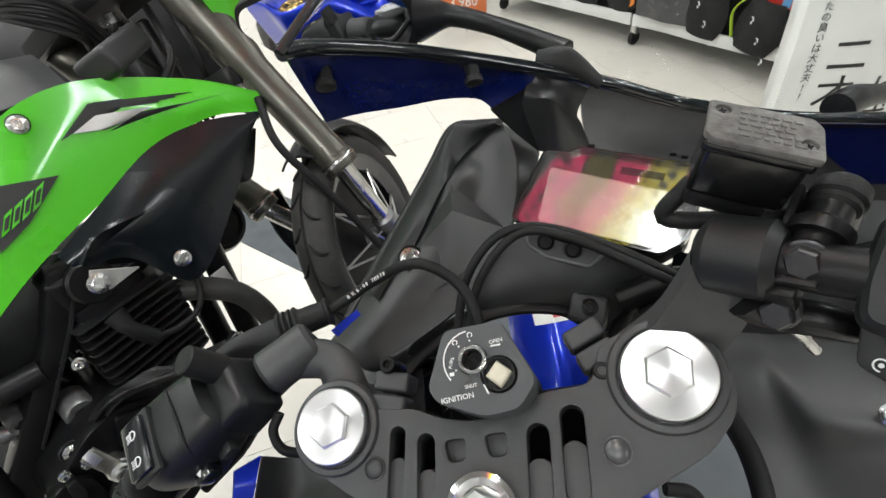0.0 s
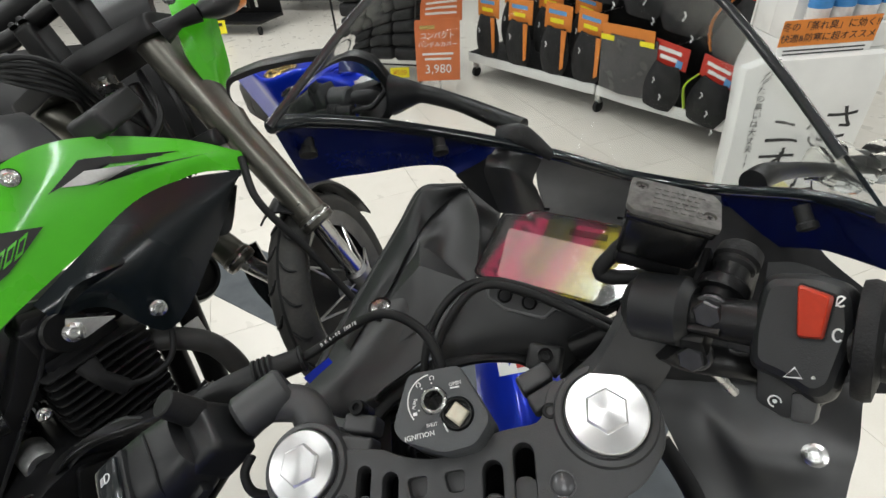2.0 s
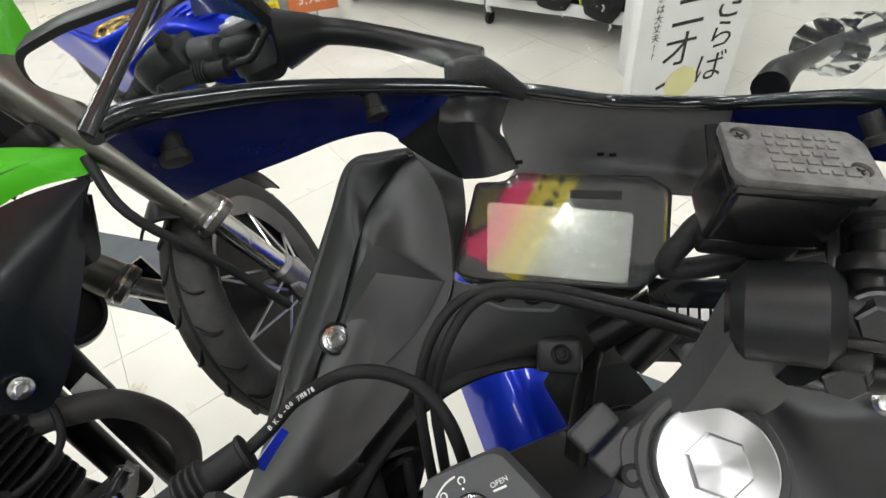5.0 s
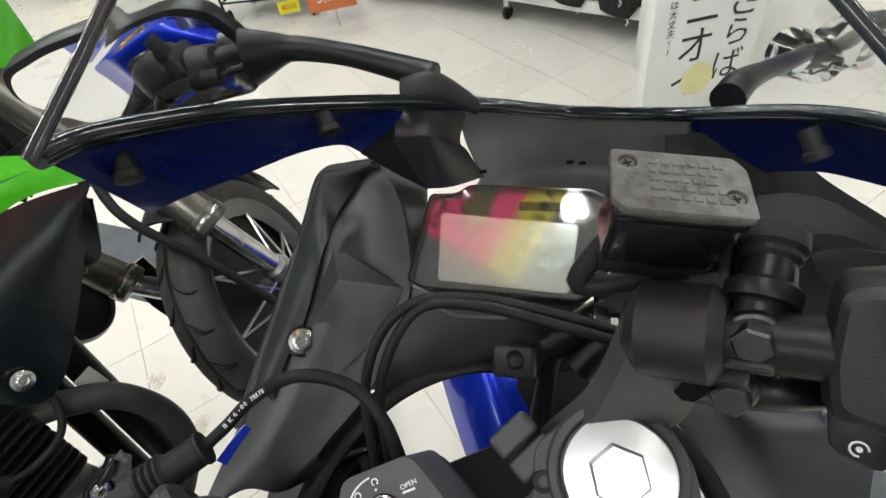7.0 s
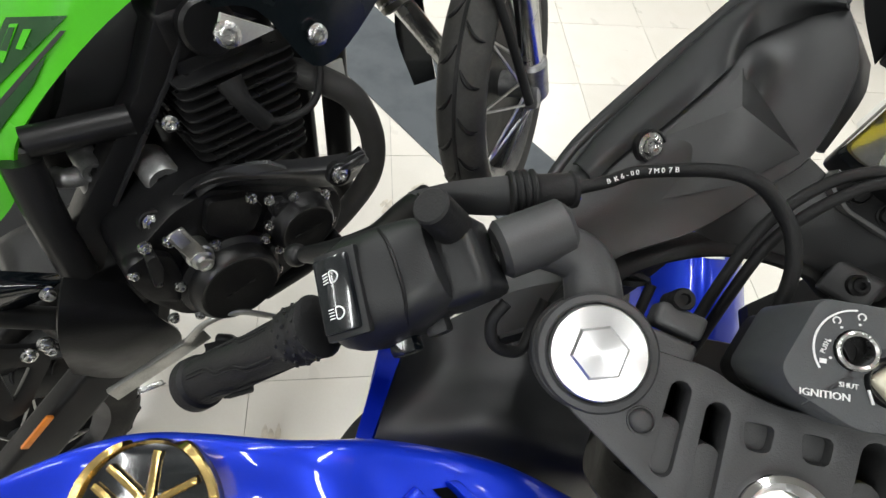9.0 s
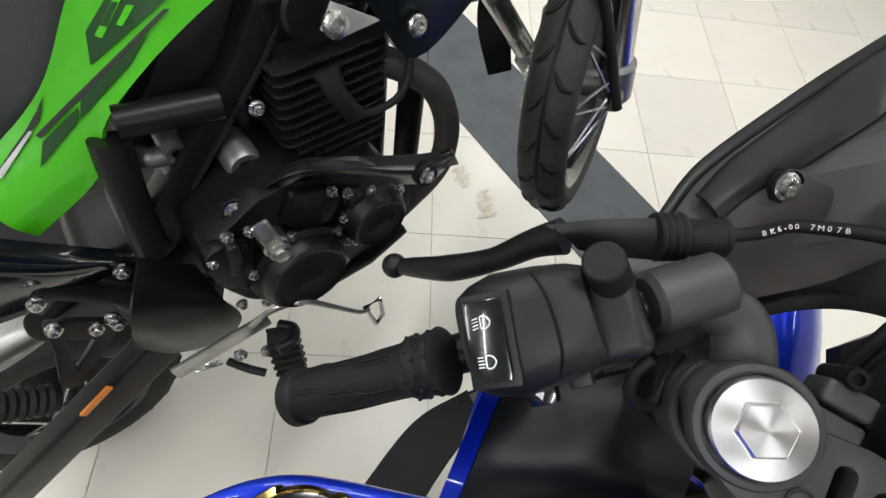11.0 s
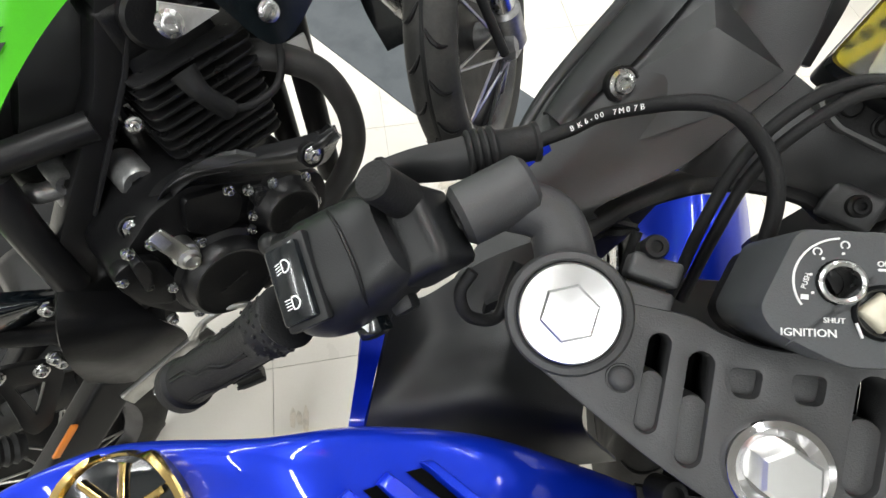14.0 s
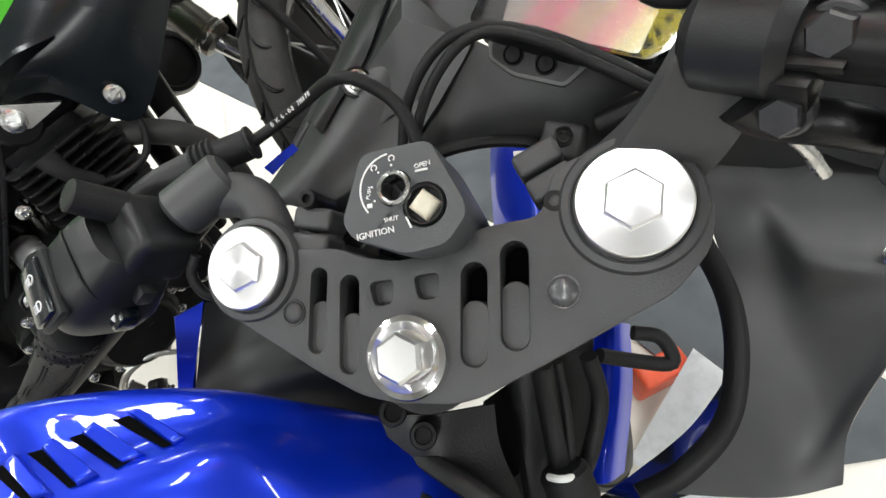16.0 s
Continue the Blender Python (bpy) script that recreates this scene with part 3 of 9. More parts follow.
for k in range(60):
    a, z = 2 * math.pi * (k % 12 + 0.5 * (k // 12 % 2)) / 12, 0.003 + (k // 12) * 0.0036
    if k == 0:
        nub = bpy.data.meshes.new("nub")
        nb = B()
        bmesh.ops.create_icosphere(nb, subdivisions=1, radius=0.0013)
        nb.to_mesh(nub)
        nb.free()
        nub.materials.append(RUBBER)
    o = new("nub", nub)
    o.parent = grip
    o.location = gm @ V(0.0163 * math.cos(a), 0.0163 * math.sin(a), z) - blue.location
# switch housing
toC = (V(-0.169, -0.056, 1.029) - LC).normalized()
LC = LC - left_axis * 0.011
sm = frame3(LC, left_axis, left_axis.cross(toC))
up_s = (sm.to_3x3() @ V(0, 0, 1))
if up_s.dot(toC) < 0:
    sm = sm @ Matrix.Rotation(math.pi, 4, "X")
bm = B()
secs = [(-0.030, 0.018, 0.018), (-0.029, 0.0215, 0.021), (-0.022, 0.0245, 0.024), (-0.008, 0.0275, 0.026), (0.012, 0.030, 0.028), (0.024, 0.0275, 0.026), (0.031, 0.024, 0.023), (0.0325, 0.019, 0.019)]
rings = []
for z, ra, rb in secs:
    rings.append([bm.verts.new(sm @ V(z, math.copysign(abs(math.cos(a)) ** 0.62, math.cos(a)) * ra - 0.002, math.copysign(abs(math.sin(a)) ** 0.62, math.sin(a)) * rb - 0.004)) for a in [2 * math.pi * i / 40 for i in range(40)]])
skin(bm, rings)
swl = part("left_switch_housing", bm, PLASTIC, blue, "matt black left handlebar switch housing")
bm = B()
tube(bm, [sm @ V(-0.014 + 0.010 * math.cos(a * 1.0) ** 2, math.copysign(abs(math.cos(a)) ** 0.62, math.cos(a)) * 0.0268 - 0.002, math.copysign(abs(math.sin(a)) ** 0.62, math.sin(a)) * 0.0258 - 0.004) for a in [2 * math.pi * i / 32 for i in range(32)]], 0.0009, 6, 2, closed=True)
part("seam", bm, BLACKHOLE, swl)
bm = B()
rocker_m = sm @ Matrix.Translation((0.0165, -0.001, 0.0245)) @ Matrix.Rotation(radians(-6), 4, "Z")
box(bm, 0.019, 0.036, 0.008, rocker_m, 0.0018)
rocker = part("beam_switch", bm, GLOSSB, swl, "glossy black headlamp rocker switch with white symbols")
bm = B()
box(bm, 0.0235, 0.042, 0.005, rocker_m @ Matrix.Translation((-0.001, 0, -0.0015)), 0.0018)
part("switch_bezel", bm, PLASTIC, swl)
for oy, tilt in ((0.009, 0), (-0.008, 0.0)):
    mm = rocker_m @ Matrix.Translation((0, oy, 0.0042)) @ Matrix.Rotation(math.pi / 2, 4, "Z") @ Matrix.Rotation(math.pi / 2, 4, "Z")
    bm = B()
    tube(bm, [mm @ V(x, y, 0) for x, y in ((-0.0005, 0.0026), (0.002, 0.0024), (0.0036, 0.0), (0.002, -0.0024), (-0.0005, -0.0026), (-0.0008, 0.0))], 0.00035, 6, 4, closed=True)
    for y in (0.0022, 0.0008, -0.0006, -0.002):
        cyl(bm, mm @ V(-0.0045, y - (0.0006 if oy < 0 else 0), 0), mm @ V(-0.0018, y, 0), 0.0003, seg=6)
    part("lamp_symbol", bm, WHITEINK, rocker)
bm = B()
box(bm, 0.014, 0.013, 0.012, sm @ Matrix.Translation((0.006, 0.0275, -0.004)), 0.003)
turn = part("turn_button", bm, GLOSSB, swl)
bm = B()
prism(bm, [(-0.002, -0.0015), (0.002, -0.0015), (0, 0.002)], 0.0, 0.0006, sm @ Matrix.Translation((0.006, 0.0290, 0.0022)))
part("arrow_mark", bm, WHITEINK, turn)
bm = B()
box(bm, 0.012, 0.010, 0.010, sm @ Matrix.Translation((-0.012, 0.0255, -0.008)), 0.003)
part("horn_button", bm, PLASTIC, swl)
# lever perch with its plunger
bm = B()
pm = frame3(LB + (LC - LB) * 0.05, left_axis, sm.to_3x3() @ V(0, 1, 0))
box(bm, 0.034, 0.042, 0.038, pm, 0.007, 3)
perch = part("lever_perch", bm, PLASTIC, blue, "black clutch lever perch")
bm = B()
pk = V((-0.1210, 0.0471, 0.8698))
pb = V((-0.1090, 0.0540, 0.8468))
cyl(bm, pb, pk, 0.0098, 0.0090, 28, 0.001)
part("plunger_boot", bm, RUBBER, perch, "round black rubber cap")
bm = B()
sheet(bm, [[V((-0.1423, 0.0844, 0.8213)), V((-0.1193, 0.0935, 0.8316)), V((-0.0925, 0.1036, 0.8379))], [V((-0.1309, 0.0829, 0.8216)), V((-0.1159, 0.0875, 0.8289)), V((-0.0870, 0.0965, 0.8347))], [V((-0.1202, 0.0822, 0.8157)), V((-0.0973, 0.0855, 0.8212)), V((-0.0806, 0.0896, 0.8250))]], 5, 4, 0.012)
part("perch_arm", bm, PLASTIC, perch)
bm = B()
tip = V((-0.2182, 0.0703, 0.7243))
lev = [V((-0.1299, 0.0869, 0.8157)), V((-0.1416, 0.0832, 0.8033)), V((-0.1585, 0.0777, 0.7760)), V((-0.1809, 0.0726, 0.7521)), V((-0.2054, 0.0708, 0.7331)), tip]
tube(bm, lev, 0.007, 12, 6, [0.0105, 0.0085, 0.0075, 0.009, 0.0068, 0.0045])
lever = part("clutch_lever", bm, SATIN, blue, "black metal clutch lever with a ball end")
bm = B()
bmesh.ops.create_uvsphere(bm, u_segments=24, v_segments=14, radius=0.0088, matrix=Matrix.Translation(tip))
part("ball_end", bm, SATIN, lever)
# cable boot and clutch cable
bt0, bt1 = V((-0.0890, 0.0980, 0.8299)), V((-0.0538, 0.1134, 0.8329))
bmx, bh = along(bt0, bt1)
bm = B()
prof = []
for i in range(4):
    prof += [(0.0118, i * 0.004), (0.0128, i * 0.004 + 0.001), (0.0128, i * 0.004 + 0.0022), (0.0112, i * 0.004 + 0.0032)]
prof += [(0.0098, 0.017), (0.0094, bh - 0.004), (0.0105, bh - 0.003), (0.0105, bh - 0.001), (0.006, bh)]
lathe(bm, prof, bmx, 28)
part("cable_boot", bm, RUBBER, blue, "ribbed rubber cable boot")
cable_pts = [bt1 - (bt1 - bt0) * 0.05, V((-0.0392, 0.1200, 0.8389)), V((-0.0222, 0.1285, 0.8457)), V((0.0137, 0.1181, 0.8728)), V((0.0406, 0.1092, 0.8645)), V((0.0537, 0.0923, 0.8510)), V((0.0580, 0.0724, 0.8278)), V((0.0610, 0.0503, 0.7908))]
bm = B()
tube(bm, cable_pts, 0.0037, 16, 10)
cable = part("clutch_cable", bm, RUBBER, blue, "black clutch cable with white printed code")
line = catmull(cable_pts, 120)
start = min(range(len(line)), key=lambda i: (line[i] - V((-0.0390, 0.1198, 0.8388))).length)
run, k = 0.0, start
for word, gap in (("BK6-00", 0.0), ("7M07B", 0.0040)):
    for n_, ch in enumerate(word):
        want = (gap if n_ == 0 else 0.0) + (0.0034 if (n_ or gap) else 0.0)
        while want > 0 and k < len(line) - 2:
            want -= (line[k + 1] - line[k]).length
            k += 1
        p = line[k]
        d = (line[min(k + 3, len(line) - 1)] - line[max(k - 3, 0)]).normalized()
        out = V(-0.05, -0.06, 1.06) - p
        out = (out - d * out.dot(d)).normalized()
        lettering("code_letter", ch, 0.0038, frame3(p + out * 0.0038, d, out.cross(d)), WHITEINK, cable)

# ---- throttle cables over to the other side ----
for off in (0.0, 1.0):
    bm = B()
    dy = off * 14
    tube(bm, [V((0.0379, 0.0677, 0.7754)), V((0.0386, 0.0937, 0.8113)), V((0.0443, 0.1180, 0.8452)), V((0.0616, 0.1354, 0.8691)), V((0.0854, 0.1432, 0.8785)), V((0.1172, 0.1368, 0.8772)), V((0.1560, 0.1210, 0.8683)), V((0.1967, 0.1026, 0.8542))] if not off else
         [V((0.0447, 0.0682, 0.7750)), V((0.0466, 0.0918, 0.8087)), V((0.0514, 0.1137, 0.8406)), V((0.0677, 0.1299, 0.8662)), V((0.0881, 0.1392, 0.8774)), V((0.1161, 0.1313, 0.8779)), V((0.1524, 0.1144, 0.8696)), V((0.1909, 0.0968, 0.8566))], 0.0031, 14, 8)
    part("throttle_cable", bm, RUBBER, blue)
bm = B()
tube(bm, [V((-0.0734, 0.0377, 0.8226)), V((-0.0774, 0.0285, 0.8153)), V((-0.0714, 0.0216, 0.8045)), V((-0.0573, 0.0267, 0.7956)), V((-0.0539, 0.0435, 0.7975)), V((-0.0514, 0.0563, 0.8032))], 0.0032, 10, 6)
part("switch_wire", bm, RUBBER, blue)

# ---- right clip-on bar, switch housing and brake ----
RA, RB, RC, RD = V((0.1858, 0.0600, 0.9250)), V((0.2092, 0.0411, 0.9265)), V((0.2322, 0.0324, 0.9371)), V((0.2468, 0.0130, 0.9475))
axr = (RD - RA).normalized()
bm = B()
cyl(bm, RA - axr * 0.02, RD + axr * 0.12, 0.0111, seg=24)
part("right_bar", bm, SATIN, blue)
bm = B()
cyl(bm, RA - axr * 0.018, RA + axr * 0.016, 0.0190, seg=40, bevel=0.005)
ring_r = part("right_bracket", bm, PLASTIC, blue, "black forged clip-on bracket")
base_r = c3(0.0935, 0.0, -0.032)
bm = B()
sheet(bm, [[RA + V(-0.018, 0.0, 0.004), RA + V(0.014, -0.006, 0.0)], [RA * 0.5 + base_r * 0.5 + V(-0.022, 0.0, 0.0), RA * 0.5 + base_r * 0.5 + V(0.016, -0.008, 0)], [base_r + V(-0.026, 0.01, 0), base_r + V(0.026, 0.01, 0)]], 4, 6, 0.016)
part("arm", bm, CLAMPM, ring_r)
bm = B()
lathe(bm, [(0.030, -0.062), (0.030, -0.034), (0.0285, -0.031), (0.024, -0.031)], CL @ Matrix.Translation((0.0935, 0, 0)), 40)
part("fork_ring", bm, CLAMPM, ring_r)
toR = (V(0.08, -0.136, 1.117) - RC).normalized()
rm = frame3(RC, axr, axr.cross(toR) * -1)
if (rm.to_3x3() @ V(0, 0, 1)).dot(toR) < 0:
    rm = rm @ Matrix.Rotation(math.pi, 4, "X")
bm = B()
body_line = [(-0.0085, 0.0225), (0.0095, 0.0250), (0.0245, 0.0215), (0.0275, 0.003), (0.0222, -0.0265), (0.0165, -0.0310), (0.0020, -0.0235), (-0.0100, -0.0215), (-0.0115, -0.0034)]
levels = []
for z, g in ((-0.030, 0.82), (-0.026, 0.95), (0.006, 1.06), (0.013, 1.03), (0.0175, 0.93), (0.0195, 0.80)):
    levels.append([bm.verts.new(rm @ V(0.008 + (x - 0.008) * g, -0.002 + (y + 0.002) * g, z)) for x, y in rounded(body_line, 0.006, 5)])
skin(bm, levels)
swr = part("right_switch_housing", bm, PLASTIC, blue, "matt black right handlebar switch housing", smooth=25)
bm = B()
prism(bm, rounded([(-0.0100, -0.0190), (0.0050, -0.0215), (0.0170, -0.0290), (0.0180, -0.0330), (0.0050, -0.0440), (-0.0085, -0.0390)], 0.003, 3), -0.016, 0.000, rm, bevel=0.002)
part("lower_box", bm, PLASTIC, swr)
bm = B()
stop_line = [(0.0060, 0.0200), (0.0186, 0.0165), (0.0168, -0.0030), (0.0076, -0.0040)]
sc = (0.0122, 0.0074)
levels = []
for z, g, lean in ((0.014, 1.0, 0.0), (0.0235, 0.98, 0.0), (0.0265, 0.90, 0.0045), (0.0272, 0.80, 0.0045)):
    levels.append([bm.verts.new(rm @ V(sc[0] + (x - sc[0]) * g, sc[1] + (y - sc[1]) * g, z + lean * max(0.0, (y - 0.006) / 0.012))) for x, y in rounded(stop_line, 0.0015, 3)])
skin(bm, levels)
part("kill_switch", bm, RED, swr, "red engine stop rocker switch", smooth=25)
bm = B()
prism(bm, rounded([(sc[0] + (x - sc[0]) * 1.13, sc[1] + (y - sc[1]) * 1.08) for x, y in stop_line], 0.002, 3), 0.015, 0.0199, rm)
part("switch_well", bm, BLACKHOLE, swr)
bm = B()
tube(bm, [rm @ V(0.0213 + 0.0017 * math.cos(radians(a)), 0.0000 + 0.0026 * math.sin(radians(a)), 0.0195) for a in range(40, 321, 28)], 0.00045, 6, 3)
tube(bm, [rm @ V(0.0208 + 0.0016 * math.cos(radians(a)), 0.0145 + 0.0022 * math.sin(radians(a)), 0.0195) for a in range(40, 321, 28)], 0.00040, 6, 3)
tube(bm, [rm @ V(0.0192, 0.0122, 0.0195), rm @ V(0.0222, 0.0165, 0.0195)], 0.0004, 6, 2)
part("run_symbol", bm, WHITEINK, swr)
bm = B()
tube(bm, [rm @ V(x, y, 0.0198) for x, y in ((0.0045, -0.0222), (0.0080, -0.0172), (0.0110, -0.0212))], 0.0005, 6, 1, closed=True)
lathe(bm, [(0.0008, 0.018), (0.0008, 0.0195)], rm @ Matrix.Translation((0.0150, -0.0200, 0)), 10)
part("hazard_symbol", bm, WHITEINK, swr)
bm = B()
prism(bm, rounded([(0.0060, -0.0300), (0.0170, -0.0275), (0.0160, -0.0420), (0.0072, -0.0430)], 0.002, 3), -0.010, 0.0065, rm, bevel=0.0015)
part("start_button", bm, PLASTIC2, swr)
bm = B()
tube(bm, [rm @ V(-0.0005 + 0.0026 * math.cos(radians(a)), -0.0365 + 0.0026 * math.sin(radians(a)), 0.0003) for a in range(0, 300, 30)], 0.0004, 6, 3)
lathe(bm, [(0.0010, -0.001), (0.0010, 0.0006)], rm @ Matrix.Translation((-0.0005, -0.0365, 0)), 10)
part("start_symbol", bm, WHITEINK, swr)
gmr, glr = along(RC + axr * 0.030, RC + axr * 0.159)
bm = B()
lathe(bm, [(0.018, -0.004), (0.0265, -0.003), (0.0275, 0.001), (0.0265, 0.004), (0.017, 0.006), (0.0165, 0.02), (0.0162, 0.07), (0.0172, 0.115), (0.0195, 0.118), (0.019, 0.126), (0.009, 0.129)], gmr, 36)
grip_r = part("throttle_grip", bm, RUBBER, blue, "black rubber throttle grip")
for j in range(10):
    for i in range(14):
        bm = B()
        a = 2 * math.pi * (i + 0.5 * (j % 2)) / 14
        box(bm, 0.0030, 0.0055, 0.0016, gmr @ Matrix.Rotation(a, 4, "Z") @ Matrix.Translation((0.0166, 0, 0.011 + j * 0.0065)) @ Matrix.Rotation(radians(90), 4, "Y") @ Matrix.Rotation(0.6, 4, "Z"), 0.0006, 1)
        part("grip_rib", bm, RUBBER, grip_r)
# master cylinder
MA, MB = V((0.2043, 0.0479, 0.9339)), V((0.2277, 0.0775, 0.9491))
bm = B()
cyl(bm, MA, MB - (MB - MA).normalized() * 0.009, 0.0088, seg=24, bevel=0.002)
box(bm, 0.022, 0.030, 0.018, frame3(MA * 0.5 + MB * 0.5 - toR * 0.012, axr, MB - MA), 0.004)
master = part("master_cylinder", bm, SATIN, blue, "black brake master cylinder")
bm = B()
cyl(bm, MB - (MB - MA).normalized() * 0.014, MB - (MB - MA).normalized() * 0.008, 0.0105, seg=24, bevel=0.002)
part("end_cap", bm, RUBBER, master)
for px in (MA + toR * 0.004, V((0.2033, 0.0459, 0.9035)) + toR * 0.010):
    bm = B()
    turn = along(px, px + toR - (MB - MA).normalized() * 0.5)[0]
    lathe(bm, [(0.0090, -0.002), (0.0090, 0.0012), (0.0080, 0.0022)], turn, 20)
    hexagon(bm, turn, 0.0072, 0.002, 0.0085, 0.001)
    part("clamp_bolt", bm, STEELD, master, "dark plated flange bolt", smooth=20)
bm = B()
box(bm, 0.017, 0.0040, 0.004, frame3(MA - (MB - MA).normalized() * 0.012 + toR * 0.003, axr, MB - MA), 0.0015)
part("clamp_edge", bm, SATIN, master, "bare metal clamp edge")
bm = B()
tube(bm, [V((0.1879, 0.0498, 0.9087)), V((0.1994, 0.0461, 0.9017)), V((0.2150, 0.0362, 0.9064)), V((0.2375, 0.0340, 0.9000))], 0.0085, 12, 6, [0.011, 0.009, 0.008, 0.007])
part("brake_lever", bm, SATIN, blue, "black brake lever")
bm = B()
tube(bm, [V((0.1999, 0.0610, 0.8915)), V((0.2240, 0.0562, 0.8724)), V((0.2375, 0.0535, 0.8578))], 0.0030, 10, 6)
part("brass_union", bm, STEEL, blue, "plated hose end")
bm = B()
md = (MB - MA).normalized()
lathe(bm, [(0.0125, 0.0), (0.013, 0.002), (0.013, 0.006), (0.011, 0.008)], along(MA + md * 0.010, MB)[0], 24)
part("cylinder_collar", bm, SATIN, master)
bm = B()
box(bm, 0.014, 0.026, 0.016, frame3(MA + axr * -0.004 - toR * 0.010 - md * 0.012, axr, md), 0.003)
part("bar_clamp", bm, SATIN, master)
bm = B()
box(bm, 0.004, 0.034, 0.010, frame3(MA * 0.5 + MB * 0.5 - axr * 0.013, axr, md), 0.0012)
part("guard_tab", bm, SATIN, master)
bm = B()
cyl(bm, MB - md * 0.010, MB + md * 0.001, 0.0118, 0.0112, 28, 0.002)
part("plunger_cap", bm, RUBBER, master, "round black rubber cap")
# reservoir
R_BL, R_BR, R_TL, R_TR = V((0.1625, 0.0824, 0.9775)), V((0.2056, 0.0678, 0.9706)), V((0.1756, 0.1077, 0.9790)), V((0.2163, 0.0911, 0.9735))
RS = frame3((R_BL + R_BR + R_TL + R_TR) / 4, R_BR - R_BL + R_TR - R_TL, R_TL - R_BL + R_TR - R_BR)
if (RS.to_3x3() @ V(0, 0, 1)).z < 0:
    RS = RS @ Matrix.Rotation(math.pi, 4, "X")
bm = B()
for z_, w_, d_, c_ in ((-0.0045, 0.0455, 0.0280, 0.0020), (-0.0185, 0.0425, 0.0255, 0.0035)):
    box(bm, w_, d_, 0.006 if z_ > -0.01 else 0.030, RS @ Matrix.Translation((0, 0, z_)), c_, 3)
lid = part("fluid_reservoir", bm, RESERV, blue, "square glossy black brake fluid reservoir")
bm = B()
prism(bm, rounded([(-0.0235, -0.0105), (-0.0195, -0.0145), (0.0235, -0.0145), (0.0235, 0.0085), (0.0195, 0.0145), (-0.0235, 0.0145)], 0.002, 3), -0.0022, 0.0014, RS, [circle2(-0.0175, 0.0085, 0.0034, 16), circle2(0.0178, -0.0050, 0.0034, 16)], 0.0006)
lidm = mat("worn_cast_lid", (0.155, 0.15, 0.142), 0.42, metal=0.35, bump=0.9, fine=260, scale=160, var=0.45)
lidp = part("lid", bm, lidm, lid, "grey cast lid with raised warning lines")
for x, y in ((-0.0175, 0.0085), (0.0178, -0.0050)):
    bm = B()
    lathe(bm, [(0.0030, -0.002), (0.0030, 0.0000), (0.0018, 0.0003)], RS @ Matrix.Translation((x, y, 0)), 18)
    part("lid_screw", bm, lidm, lidp)
    bm = B()
    box(bm, 0.0034, 0.0007, 0.0008, RS @ Matrix.Translation((x, y, 0.0002)) @ Matrix.Rotation(0.4, 4, "Z"))
    box(bm, 0.0007, 0.0034, 0.0008, RS @ Matrix.Translation((x, y, 0.0002)) @ Matrix.Rotation(0.4, 4, "Z"))
    part("cross_recess", bm, BLACKHOLE, lidp)
lid_rng = random.Random(7)
for k in range(5):
    x = -0.0105
    while x < 0.0125:
        w = lid_rng.uniform(0.0022, 0.0052)
        bm = B()
        box(bm, w, 0.0024, 0.0006, RS @ Matrix.Translation((x + w / 2, 0.0088 - k * 0.0042, 0.0016)), 0.0002, 1)
        part("raised_line", bm, lidm, lidp)
        x += w + 0.0012
bm = B()
tube(bm, [RS @ V(-0.012, 0.002, -0.030), RS @ V(-0.020, -0.002, -0.042), RS @ V(-0.020, -0.008, -0.058), MA * 0.3 + MB * 0.7 - toR * 0.02], 0.0048, 12, 6)
part("fluid_hose", bm, RUBBER, blue)
bm = B()
box(bm, 0.036, 0.012, 0.010, RS @ Matrix.Translation((-0.002, -0.006, -0.037)), 0.003)
part("reservoir_stay", bm, SATIN, blue)


# ---- tank ----
from mathutils.bvhtree import BVHTree
tank_rows = [
    [V(p) + V(0.035, -0.012, -0.10) for p in ((0.0443, -0.0310, 0.7313), (-0.0049, -0.0290, 0.7609), (-0.0560, -0.0303, 0.7912), (-0.1057, -0.0406, 0.8182), (-0.1449, -0.0549, 0.8288), (-0.2082, -0.0735, 0.8092), (-0.2435, -0.1089, 0.8161), (-0.2814, -0.1503, 0.8070))],
    [(0.0443, -0.0310, 0.7313), (-0.0035, -0.0300, 0.7648), (-0.0544, -0.0306, 0.7943), (-0.1033, -0.0408, 0.8211), (-0.1409, -0.0550, 0.8327), (-0.2073, -0.0722, 0.8142), (-0.2418, -0.1068, 0.8214), (-0.2802, -0.1486, 0.8100)],
    [(0.0652, -0.0486, 0.7344), (0.0144, -0.0532, 0.7756), (-0.0328, -0.0478, 0.8070), (-0.0814, -0.0667, 0.8260), (-0.1192, -0.0788, 0.8353), (-0.1944, -0.0956, 0.8168), (-0.2393, -0.1291, 0.8218), (-0.2774, -0.1681, 0.8094)],
    [(0.0816, -0.0750, 0.7269), (0.0277, -0.0834, 0.7796), (-0.0190, -0.0795, 0.8182), (-0.0752, -0.1026, 0.8314), (-0.1150, -0.1139, 0.8391), (-0.1640, -0.1199, 0.8205), (-0.2254, -0.1591, 0.8157), (-0.2643, -0.1953, 0.8047)],
    [(0.1122, -0.1005, 0.6876), (0.0720, -0.1265, 0.7328), (0.0238, -0.1417, 0.7564), (-0.0424, -0.1672, 0.7772), V((-0.1150, -0.1139, 0.8391)) + V(0.085, -0.09, 0.008), V((-0.1640, -0.1199, 0.8205)) + V(0.10, -0.10, 0.004), V((-0.2254, -0.1591, 0.8157)) + V(0.10, -0.11, 0.006), V((-0.2643, -0.1953, 0.8047)) + V(0.10, -0.11, 0.008)],
]
bm = B()
